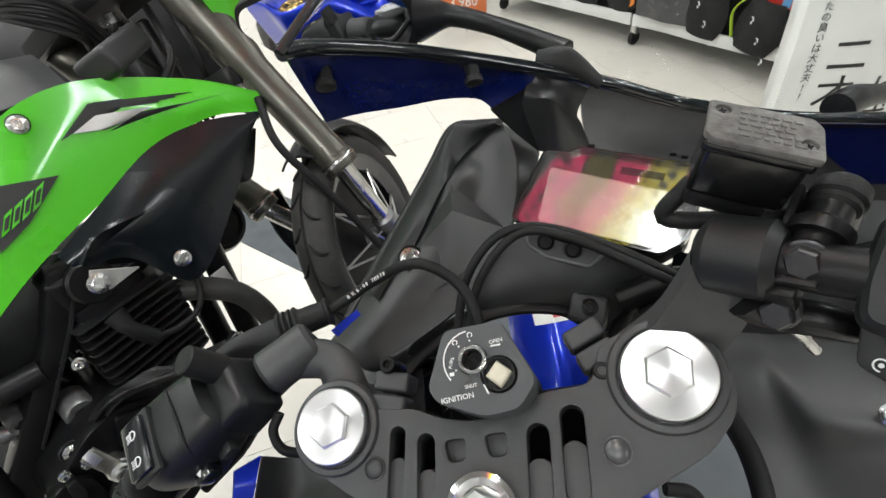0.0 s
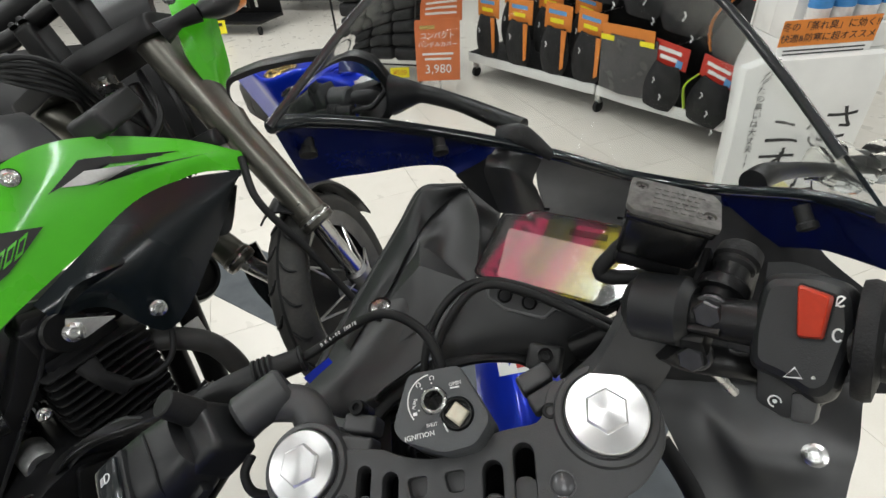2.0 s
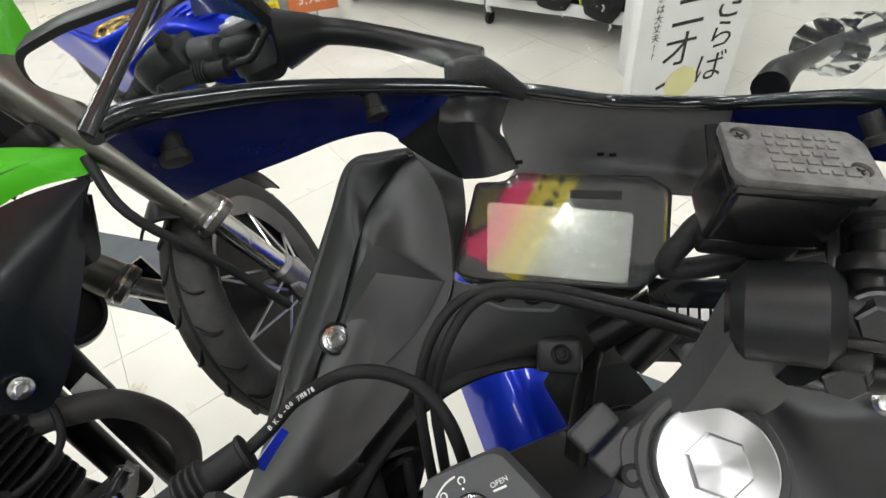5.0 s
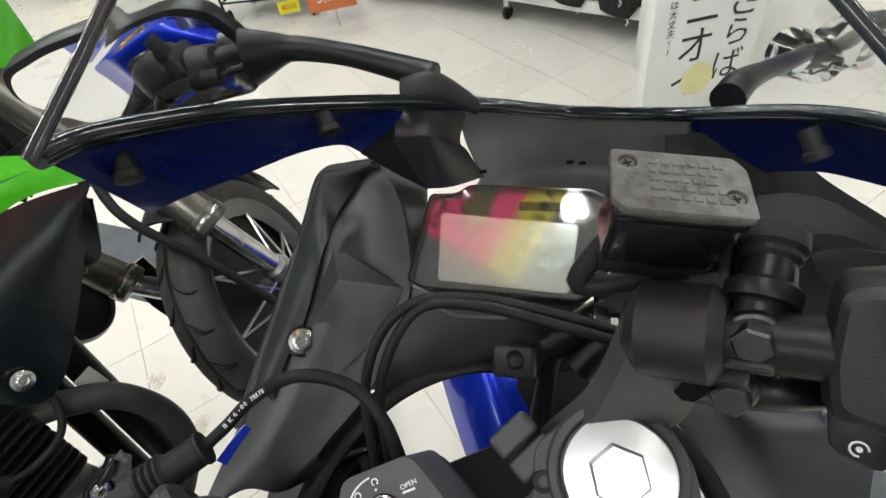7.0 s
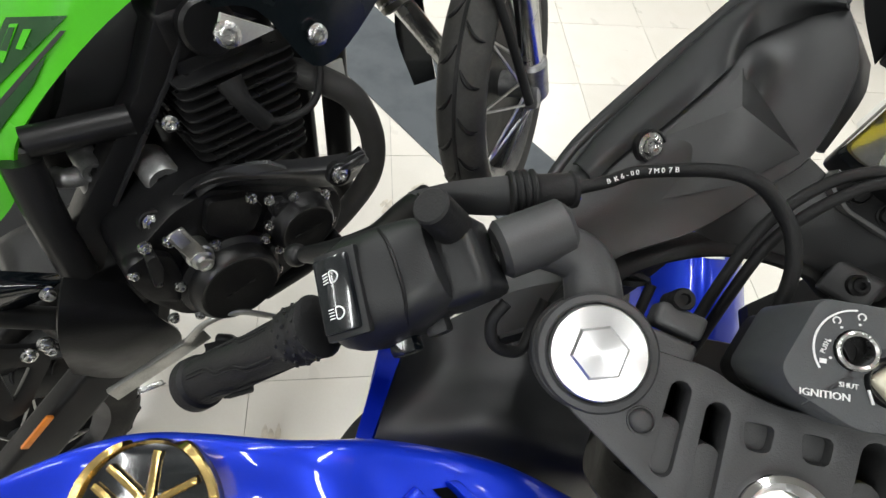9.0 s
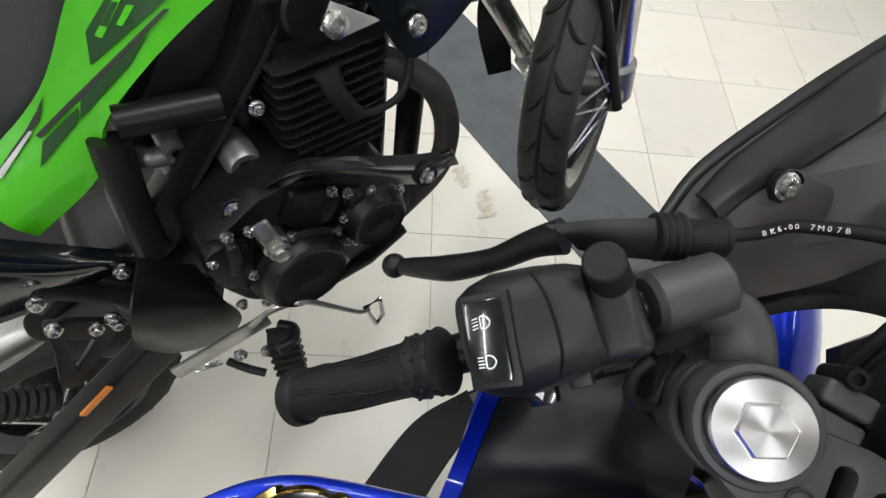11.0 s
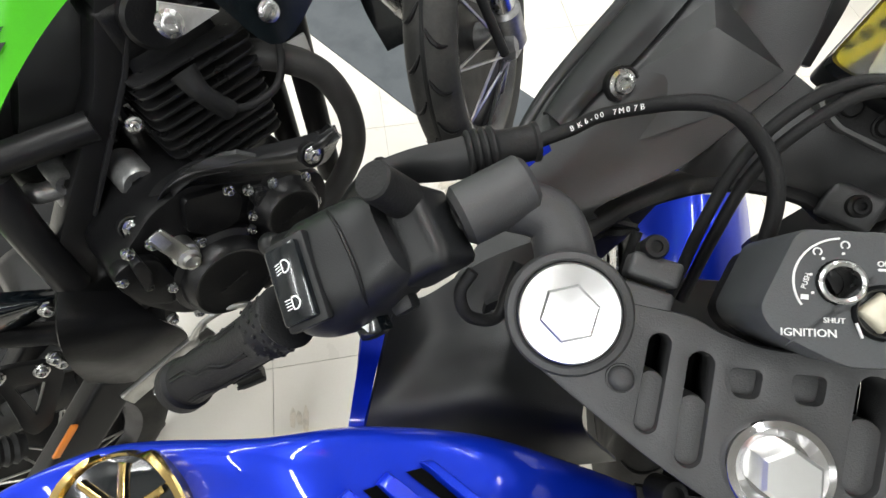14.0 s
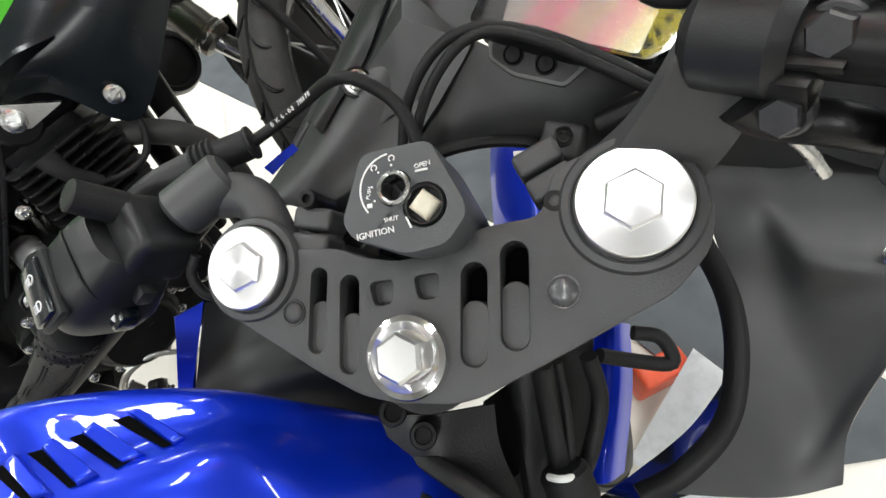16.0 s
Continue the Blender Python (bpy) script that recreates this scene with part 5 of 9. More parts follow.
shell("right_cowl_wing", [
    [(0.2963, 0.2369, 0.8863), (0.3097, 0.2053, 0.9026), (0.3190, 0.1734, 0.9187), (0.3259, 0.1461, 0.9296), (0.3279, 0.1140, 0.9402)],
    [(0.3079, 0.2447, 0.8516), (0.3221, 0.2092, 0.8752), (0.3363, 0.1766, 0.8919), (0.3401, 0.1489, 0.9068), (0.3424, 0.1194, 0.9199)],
    [(0.3146, 0.2392, 0.8210), (0.3370, 0.2091, 0.8468), (0.3504, 0.1794, 0.8664), (0.3523, 0.1508, 0.8803), (0.3518, 0.1161, 0.8955)]], NAVY, label="inner face of the front cowl, its blue darkened for shade")
shell("right_cowl_stay", [
    [(0.3208, 0.1844, 0.8512), (0.3329, 0.1679, 0.8627), (0.3426, 0.1443, 0.8673), (0.3574, 0.1104, 0.8619)],
    [(0.3123, 0.1608, 0.8286), (0.3263, 0.1494, 0.8450), (0.3384, 0.1328, 0.8563), (0.3555, 0.1051, 0.8567)]], PLASTIC)
bm = B()
screen_arch = [(-0.0450, 0.1553, 1.0052), (-0.0241, 0.1866, 1.0243), (0.0238, 0.2358, 1.0655), (0.0869, 0.2695, 1.1015), (0.1443, 0.2747, 1.1098), (0.1959, 0.2528, 1.0938), (0.2356, 0.2030, 1.0553), (0.2631, 0.1565, 1.0198), (0.2811, 0.1054, 0.9877)]
low = catmull(rim_pts, 12)
low = [low[round(i * (len(low) - 1) / 8)] for i in range(9)]
midrow = [(V(a) + b) / 2 + V(0.02 * (i - 4) * -0.1, 0.075, 0.03) * (1 - abs(i - 4) / 4.2) for i, (a, b) in enumerate(zip(screen_arch, low))]
sheet(bm, [screen_arch, midrow, low], 6, 8, 0.0025)
screen = part("windscreen", bm, SCREEN, blue, "clear curved windscreen", smooth=60)
screen.visible_shadow = False
bm = B()
tube(bm, screen_arch, 0.0030, 10, 8)
part("screen_edge", bm, mat("screen_edge_plastic", (0.03, 0.032, 0.035), 0.1, bump=0, coat=0.5), screen, "dark polished screen edge")

# ---- left mirror, turned so that it shows the tank ----
SEAT = V(0.0803, -0.1363, 1.1165)
mc = V((-0.0945, 0.3296, 0.9850))
mn = ((SEAT - mc).normalized() + (ep - mc).normalized()).normalized()
mxa = V(0.86, -0.46, 0.17)
mxa = (mxa - mn * mxa.dot(mn)).normalized()
MM = frame3(mc, mxa, mn.cross(mxa))
if (MM.to_3x3() @ V(0, 0, 1)).dot(mn) < 0:
    MM = MM @ Matrix.Rotation(math.pi, 4, "X")


def on_plane(p, m, origin):
    """Where the line from origin to p meets a plane, in the plane's own x, y."""
    n = m.to_3x3() @ V(0, 0, 1)
    d = V(p) - origin
    q = m.inverted() @ (origin + d * (n.dot(m.translation - origin) / n.dot(d)))
    return q.x, q.y


mir_line = [on_plane(p, MM, SEAT) for p in ((-0.4062, 0.8466, 0.8409), (-0.3419, 0.8637, 0.8564), (-0.2392, 0.8799, 0.8653), (-0.1485, 0.8865, 0.8620), (-0.1038, 0.8794, 0.8455), (-0.0662, 0.8518, 0.8005), (-0.0645, 0.8259, 0.7631), (-0.0802, 0.8102, 0.7428), (-0.1994, 0.7998, 0.7446), (-0.3215, 0.7964, 0.7568), (-0.4032, 0.8240, 0.8080))]
mx, my = sum(x for x, y in mir_line) / 11, sum(y for x, y in mir_line) / 11
bm = B()
prism(bm, rounded(mir_line, 0.008, 4), -0.022, 0.001, MM, bevel=0.003)
mir = part("left_mirror", bm, SATIN, blue, "black mirror head with a clean glass")
bm = B()
prism(bm, rounded([(mx + (x - mx) * 0.93 - 0.003, my + (y - my) * 0.88) for x, y in mir_line], 0.008, 4), 0.0012, 0.0022, MM)
part("mirror_glass", bm, MIRROR, mir, "mirror glass", smooth=0)
bm = B()
tube(bm, [(0.0103, 0.3186, 0.9632), (0.0387, 0.3155, 0.9636), (0.0723, 0.3070, 0.9555), (0.1022, 0.2919, 0.9471), (0.1278, 0.2719, 0.9412)], 0.012, 14, 6, [0.019, 0.0085, 0.0075, 0.0085, 0.010])
part("mirror_arm", bm, SATIN, mir)
bm = B()
tube(bm, [(0.1057, 0.2682, 0.9389), (0.1265, 0.2597, 0.9413), (0.1528, 0.2550, 0.9222)], 0.009, 12, 6, [0.009, 0.010, 0.005], squash=0.5)
part("mirror_foot", bm, RUBBER, mir)
# right mirror arm, still wrapped
bm = B()
tube(bm, [(0.3202, 0.2369, 0.8953), (0.3384, 0.2513, 0.8947), (0.3752, 0.2766, 0.8833), (0.4532, 0.3244, 0.8575), (0.5531, 0.3817, 0.8263), (0.6960, 0.4505, 0.7910)], 0.010, 14, 6, [0.012, 0.011, 0.008, 0.0075, 0.007, 0.007])
mir_r = part("right_mirror_arm", bm, SATIN, blue, "black mirror arm in clear wrapping")
for a, b, r in (((0.4311, 0.3158, 0.8708), (0.4794, 0.3281, 0.8464), 0.021), ((0.5180, 0.3548, 0.8431), (0.5898, 0.3878, 0.8172), 0.024)):
    bm = B()
    m, h = along(a, b)
    lathe(bm, [(r, 0), (r * 1.04, h * 0.25), (r * 0.96, h * 0.5), (r * 1.05, h * 0.75), (r * 0.97, h)], m, 12)
    w = part("clear_wrap", bm, SCREEN, mir_r, "crinkled clear plastic wrap", smooth=20)
    w.visible_shadow = False

# ---- right inner fairing ----
shell("right_cowl_liner", [
    [(0.2826, 0.2420, 0.8734), (0.3465, 0.2185, 0.8752), (0.3630, 0.2104, 0.8609), (0.3792, 0.1969, 0.8411), (0.4096, 0.1658, 0.8201), (0.4318, 0.1438, 0.8050)],
    [(0.2791, 0.2037, 0.8206), (0.3320, 0.1822, 0.8176), (0.3555, 0.1712, 0.8088), (0.3750, 0.1607, 0.7990), (0.4041, 0.1418, 0.7922), (0.4283, 0.1274, 0.7875)],
    [(0.2723, 0.1598, 0.7733), (0.3127, 0.1390, 0.7649), (0.3439, 0.1274, 0.7622), (0.3678, 0.1222, 0.7613), (0.3971, 0.1168, 0.7662), (0.4243, 0.1106, 0.7708)]], LINER, label="black cowl liner beside the instruments")
fair_r = shell("right_inner_fairing", [
    [(0.2663, 0.1443, 0.7164), (0.3262, 0.1491, 0.7470), (0.3653, 0.1630, 0.8011), (0.3953, 0.1202, 0.8283)],
    [(0.2220, 0.1915, 0.7479), (0.2781, 0.1850, 0.7516), (0.3183, 0.1703, 0.7590), (0.3911, 0.1204, 0.7712)],
    [(0.2249, 0.1332, 0.7591), (0.2639, 0.1235, 0.7520), (0.2928, 0.0865, 0.7477), (0.3588, 0.0731, 0.7645)],
    [(0.2516, 0.0817, 0.7107), (0.2813, 0.0664, 0.7078), (0.3028, 0.0579, 0.7224), (0.3436, 0.0506, 0.7508)],
    [(0.2625, 0.0358, 0.6805), (0.2889, 0.0216, 0.6789), (0.3108, 0.0195, 0.6891), (0.3356, 0.0326, 0.7295)],
    [(0.2516, -0.0119, 0.6532), (0.2829, -0.0173, 0.6525), (0.3047, -0.0170, 0.6583), (0.3177, -0.0095, 0.6783)],
    [(0.2051, -0.0524, 0.6368), (0.2525, -0.0525, 0.6364), (0.2862, -0.0504, 0.6411), (0.3153, -0.0427, 0.6524)]], PLASTIC2, label="black moulded inner fairing panel")
bm = B()
tube(bm, [(0.2290, 0.0984, 0.7357), (0.2507, 0.0665, 0.7063), (0.2570, 0.0313, 0.6812), (0.2489, -0.0075, 0.6588), (0.2207, -0.0380, 0.6451), (0.1892, -0.0555, 0.6401)], 0.0085, 14, 8, squash=0.5)
part("arch_lip", bm, BLACKHOLE, fair_r, "black rubber lip")
sp = V((0.3235, 0.0655, 0.7650))
bolt(fair_r, sp, V(0.1, -0.09, 1.04) - sp, 0.0062, 0.004, "fairing_screw")

# ---- left side panels below the bar ----
shell("left_side_panel", [
    [(-0.1190, 0.0464, 0.7405), (-0.1044, 0.0592, 0.7165), (-0.0723, 0.0873, 0.7275), (-0.0386, 0.1060, 0.7394), (0.0006, 0.1190, 0.7481)],
    [(-0.1195, 0.0040, 0.7260), (-0.0933, 0.0323, 0.7144), (-0.0643, 0.0504, 0.7176), (-0.0263, 0.0667, 0.7221), (0.0060, 0.0663, 0.7236)],
    [(-0.1198, -0.0150, 0.7195), (-0.0913, 0.0097, 0.7174), (-0.0572, 0.0259, 0.7209), (-0.0201, 0.0345, 0.7208), (0.0132, 0.0354, 0.7186)],
    [(-0.1200, -0.0347, 0.7130), (-0.0844, -0.0230, 0.7138), (-0.0502, -0.0105, 0.7166), (-0.0168, -0.0038, 0.7147), (0.0132, -0.0010, 0.7090)],
    [(-0.1203, -0.0750, 0.6990), (-0.0575, -0.0476, 0.6532), (-0.0072, -0.0293, 0.6332), (0.0284, -0.0169, 0.6382), (0.0565, -0.0080, 0.6418)]], PLASTIC2, label="black plastic side cover beside the tank")
shell("left_blue_edge", [[(-0.0460, 0.1370, 0.8050), (-0.0430, 0.1350, 0.8010)], [(-0.0540, 0.1290, 0.8040), (-0.0500, 0.1270, 0.8000)], [(-0.0640, 0.1190, 0.8020), (-0.0590, 0.1160, 0.7980)]], BLUE, label="metallic blue fairing edge", thick=0.004)
shell("left_blue_strip", [
    [(-0.1331, 0.0308, 0.7486), (-0.1206, 0.0464, 0.7417)],
    [(-0.1321, -0.0069, 0.7258), (-0.1210, -0.0051, 0.7242)], [(-0.1312, -0.0403, 0.7056), (-0.1212, -0.0347, 0.7142)],
    [(-0.1310, -0.0800, 0.6900), (-0.1215, -0.0800, 0.6990)]], BLUE, label="narrow metallic blue fairing strip", thick=0.004)
knee = shell("knee_pad", [[(-0.1213, 0.0568, 0.5309), (-0.1590, 0.0100, 0.5107), (-0.1826, -0.0681, 0.4764)], [(-0.1025, 0.0329, 0.5528), (-0.1165, -0.0175, 0.5307), (-0.1279, -0.0831, 0.5017)]], RUBBER, label="black dimpled rubber pad")
for i in range(6):
    for j in range(3):
        a, b = V((-0.1244, 0.0424, 0.5333)).lerp(V((-0.1687, -0.0643, 0.4866)), i / 5), V((-0.1086, 0.0310, 0.5433)).lerp(V((-0.1249, -0.0658, 0.5006)), i / 5)
        p = a.lerp(b, (j + 0.5 * (i % 2)) / 3)
        bm = B()
        bmesh.ops.create_icosphere(bm, subdivisions=1, radius=0.0035, matrix=Matrix.Translation(p))
        part("dimple", bm, RUBBER, knee)
shell("left_lower_fairing", [[(-0.1787, -0.0708, 0.4533), (-0.1180, 0.0589, 0.5099), (-0.0376, 0.0782, 0.6486), (0.0037, 0.1240, 0.7120)], [V((-0.1787, -0.0708, 0.4533)) + V(0.06, 0.0, -0.25), V((-0.1180, 0.0589, 0.5099)) + V(0.05, 0.02, -0.25), V((-0.0376, 0.0782, 0.6486)) + V(0.04, 0.02, -0.3), V((0.0037, 0.1240, 0.7120)) + V(0.02, 0.02, -0.3)]], SATIN, label="black lower fairing side")

# ---- front wheel and fender under the cockpit ----
WC = V(0.182, 0.272, 0.304)
AXLE = (CL.to_3x3() @ V(1, 0, 0)).normalized()
AHEAD = V(0, 0, 1).cross(AXLE).normalized()
ABOVE = AXLE.cross(AHEAD)
bm = B()
rows = []
for k in range(12):
    a = radians(-40 + 8 * k)
    row = []
    for j in range(9):
        x = (j - 4) / 4
        r = 0.330 - 0.045 * abs(x) ** 2.2 + 0.006 * (1 - min(1.0, abs(x) * 3))
        row.append(WC + AXLE * (0.056 * x) + AHEAD * (r * math.sin(a)) + ABOVE * (r * math.cos(a)))
    rows.append(row)
sheet(bm, rows, 2, 2, 0.003)
fender = part("front_fender", bm, BLUE, blue, "metallic blue front fender with warning sticker", smooth=60)


def tyre_profile(width, radius, depth, n=9):
    pts = [(-width * 0.42, radius - depth)]
    for i in range(n + 1):
        a = math.pi * i / n
        pts.append((-width / 2 * math.cos(a), radius - depth * 0.62 + depth * 0.62 * math.sin(a)))
    return pts + [(width * 0.42, radius - depth)]


def wheel(parent, centre, axle, radius, width, rim_r, rimmat, spokes=0, discr=0.0, tread=True, names=""):
    """A wheel about the axle: tyre with cut tread, rim, hub, spokes and brake disc."""
    m = along(centre, V(centre) + V(axle))[0]
    bm = B()
    prof = tyre_profile(width, radius, radius - rim_r)
    seg = 72
    rings = []
    for i in range(seg):
        a = 2 * math.pi * i / seg
        rings.append([bm.verts.new(m @ V(r * math.cos(a), r * math.sin(a), x)) for x, r in prof])
    skin(bm, rings, closed=True)
    ty = part(names + "tyre", bm, TYRE, parent, "worn black road tyre")
    if tread:
        bm = B()
        for i in range(44):
            a0 = 2 * math.pi * i / 44
            side = 1 if i % 2 else -1
            pts = []
            for q in range(6):
                x = side * width * (0.06 + 0.07 * q)
                rr = radius - (radius - rim_r) * 0.62 * (1 - math.sqrt(max(0.0, 1 - (2 * x / width) ** 2))) + 0.0004
                aa = a0 + 0.05 * q - 0.012 * q * q * 0.5
                pts.append(m @ V(rr * math.cos(aa), rr * math.sin(aa), x))
            tube(bm, pts, 0.0022, 6, 2, [0.001, 0.0022, 0.0026, 0.0026, 0.002, 0.001])
        tg = part("tread_groove", bm, BLACKHOLE, ty, "cut tread grooves")
        tg["kind"] = "stuff"
        bm = B()
        lathe(bm, [(radius + 0.0005, -0.002), (radius + 0.0008, 0.0), (radius + 0.0005, 0.002)], m, 72)
        part("centre_groove", bm, BLACKHOLE, ty)
    bm = B()
    lathe(bm, [(rim_r - 0.006, -width * 0.40), (rim_r + 0.006, -width * 0.42), (rim_r + 0.004, -width * 0.36), (rim_r - 0.016, -width * 0.2), (rim_r - 0.018, width * 0.2), (rim_r + 0.004, width * 0.36), (rim_r + 0.006, width * 0.42), (rim_r - 0.006, width * 0.40), (rim_r - 0.022, width * 0.2), (rim_r - 0.022, -width * 0.2), (rim_r - 0.006, -width * 0.40)], m, 64)
    part(names + "rim", bm, rimmat, parent, "spoked wheel rim")
    bm = B()
    lathe(bm, [(0.010, -0.058), (0.022, -0.054), (0.026, -0.044), (0.017, -0.036), (0.016, 0.036), (0.026, 0.044), (0.022, 0.054), (0.010, 0.058)], m, 32)
    hub = part(names + "hub", bm, FORGED, parent, "cast aluminium hub")
    for i in range(spokes):
        a = 2 * math.pi * (i // 2) / (spokes / 2)
        side = 1 if i % 4 < 2 else -1
        b = a + (0.55 if i % 2 else -0.55)
        bm = B()
        cyl(bm, m @ V(0.031 * math.cos(b), 0.031 * math.sin(b), side * 0.040), m @ V((rim_r - 0.017) * math.cos(a), (rim_r - 0.017) * math.sin(a), side * 0.012), 0.0019, seg=6)
        part("spoke", bm, SATSTEEL, hub)
    if discr:
        bm = B()
        prism(bm, circle2(0, 0, discr, 48), -0.052, -0.049, m, [circle2(0, 0, discr * 0.62, 32)] + [circle2(discr * (0.74 + 0.14 * (i % 2)) * math.cos(i * 0.35), discr * (0.74 + 0.14 * (i % 2)) * math.sin(i * 0.35), 0.004, 8) for i in range(18)])
        part(names + "brake_disc", bm, STEEL, parent, "drilled steel brake disc", smooth=0)
        bm = B()
        prism(bm, circle2(0, 0, discr * 0.64, 32), -0.050, -0.046, m, [rounded([(discr * 0.58 * math.cos(q * 1.2566 + 0.25), discr * 0.58 * math.sin(q * 1.2566 + 0.25)), (discr * 0.58 * math.cos(q * 1.2566 + 0.95), discr * 0.58 * math.sin(q * 1.2566 + 0.95)), (discr * 0.34 * math.cos(q * 1.2566 + 0.6), discr * 0.34 * math.sin(q * 1.2566 + 0.6))], 0.006, 2) for q in range(5)])
        part(names + "disc_carrier", bm, SATIN, parent, smooth=0)
    return ty


e1v = CL.to_3x3() @ V(1, 0, 0)
wheel(blue, WC, e1v, 0.295, 0.11, 0.22, BLACKHOLE, 0, 0.14, names="front_")
# rear of the machine, out of the rider's view
bm = B()
sheet(bm, [[b3(-0.10, -0.42, -0.02), b3(0.0, -0.42, 0.03), b3(0.10, -0.42, -0.02)], [b3(-0.12, -0.62, -0.05), b3(0.0, -0.62, -0.02), b3(0.12, -0.62, -0.05)], [b3(-0.06, -0.85, 0.02), b3(0.0, -0.85, 0.04), b3(0.06, -0.85, 0.02)]], 6, 6, -0.05)
part("seat", bm, RUBBER, blue, "black vinyl seat")
rw = b3(0.0, -0.80, 0.0)
wheel(blue, (rw.x, rw.y, 0.305), BODY.to_3x3() @ V(1, 0, 0), 0.30, 0.14, 0.22, BLACKHOLE, 0, 0.11, names="rear_")
bm = B()
tube(bm, [b3(0, -0.02, -0.16), b3(-0.10, -0.18, -0.25), b3(-0.11, -0.4, -0.36), b3(-0.08, -0.62, -0.5)], 0.032, 12, 6)
tube(bm, [b3(0, -0.02, -0.16), b3(0.10, -0.18, -0.25), b3(0.11, -0.4, -0.36), b3(0.08, -0.62, -0.5)], 0.032, 12, 6)
part("frame", bm, SATIN, blue, "black tubular frame")
bm = B()
box(bm, 0.24, 0.34, 0.30, BODY @ Matrix.Translation((0, -0.22, -0.40)), 0.04, 3)
part("engine", bm, ENGINE, blue, "black engine block")
bm = B()
cyl(bm, b3(-0.13, -0.42, -0.42), (-0.36, -0.30, 0.012), 0.010, seg=12)
part("side_stand", bm, SATIN, blue)
# hoses, looms and the head-stock bolts
bm = B()
for k in range(2):
    box(bm, 0.09, 0.012, 0.05, BODY @ Matrix.Translation((0.0, -0.03 - 0.02 * k, -0.11)), 0.004)
part("headstock", bm, SATIN, blue)
for px in ((0.0394, -0.0348, 0.7762), (0.0556, -0.0442, 0.7675)):
    p = V(px)
    bm = B()
    lathe(bm, [(0.0075, -0.01), (0.0075, 0.004), (0.0068, 0.005), (0.0048, 0.005), (0.0045, 0.001)], along(p, V(0.108, -0.093, 1.039))[0], 20)
    part("socket_bolt", bm, BLACKHOLE, blue)
shell("headstock_cover", [[(0.0280, -0.0334, 0.7637), (0.0594, -0.0316, 0.7627), (0.0928, -0.0241, 0.7576)], [(0.0372, -0.0513, 0.7510), (0.0658, -0.0524, 0.7511), (0.0959, -0.0439, 0.7449)], [(0.0517, -0.0736, 0.7287), (0.0805, -0.0717, 0.7306), (0.1083, -0.0691, 0.7213)]], SATIN)
for a, r in (([(0.1201, 0.0048, 0.7407), (0.1250, -0.0171, 0.7145), (0.1309, -0.0437, 0.6972), (0.1361, -0.0733, 0.6780)], 0.007), ([(0.1309, 0.0104, 0.7303), (0.1366, -0.0150, 0.7078), (0.1389, -0.0430, 0.6961)], 0.003), ([(0.1514, 0.0184, 0.7197), (0.1602, -0.0031, 0.6930), (0.1527, -0.0357, 0.6744), (0.1416, -0.0557, 0.6641)], 0.006),
             ([(0.1633, 0.0295, 0.6887), (0.1891, 0.0314, 0.6733), (0.2174, 0.0320, 0.6685), (0.2094, 0.0470, 0.6793), (0.1891, 0.0489, 0.6841)], 0.0055)):
    bm = B()
    tube(bm, a, r, 12, 6)
    part("hose", bm, RUBBER, blue, "black rubber hose")
p = V((0.1322, -0.0473, 0.7006))
bm = B()
cyl(bm, p, p + V(0.01, -0.02, -0.012), 0.016, seg=20, bevel=0.003)
part("loom_boot", bm, RUBBER, blue)
bm = B()
tube(bm, [(0.1236, -0.0544, 0.7085), (0.1309, -0.0560, 0.7157), (0.1422, -0.0524, 0.7064)], 0.0022, 8, 6)
part("cable_tie", bm, PAPER, blue, "white cable tie")
shell("right_lower_fill", [[(0.2837, 0.0481, 0.5952), (0.2801, 0.0004, 0.6378)], [(0.2507, 0.0072, 0.5761), (0.2477, -0.0388, 0.6196)], [(0.2073, -0.0268, 0.5630), (0.2073, -0.0560, 0.6163)], [(0.1696, -0.0522, 0.5543), (0.1729, -0.0779, 0.6091)]], GLOSSB, label="black lower fairing inside")
shell("radiator", [[(0.1454, 0.1874, 0.6725), (0.2058, 0.2378, 0.6939)], [(0.1527, 0.1504, 0.6668), (0.2191, 0.1911, 0.6840)], [(0.1593, 0.1102, 0.6599), (0.2323, 0.1445, 0.6740)]], BLACKHOLE, label="black radiator behind the forks", thick=0.02)
shell("right_blue_panel", [[(0.1822, 0.1010, 0.5867), (0.1743, 0.0435, 0.5528), (0.1600, -0.0350, 0.5072)], [(0.1907, 0.0895, 0.6078), (0.1883, 0.0362, 0.5814), (0.1784, -0.0370, 0.5383)], [(0.2065, 0.0965, 0.5855), (0.2075, 0.0434, 0.5586), (0.1992, -0.0241, 0.5186)]], BLUE, label="metallic blue fairing side")
shell("fork_shroud", [[(0.0800, -0.0018, 0.6727), (0.1160, 0.0173, 0.6957), (0.1608, 0.0466, 0.6878)], [(0.0800, -0.0297, 0.6556), (0.1160, -0.0228, 0.6711), (0.1576, -0.0025, 0.6582)], [(0.0800, -0.0854, 0.6213), (0.1160, -0.0829, 0.6342), (0.1487, -0.0660, 0.6209)]], BLACKHOLE, label="black shroud round the lower forks")
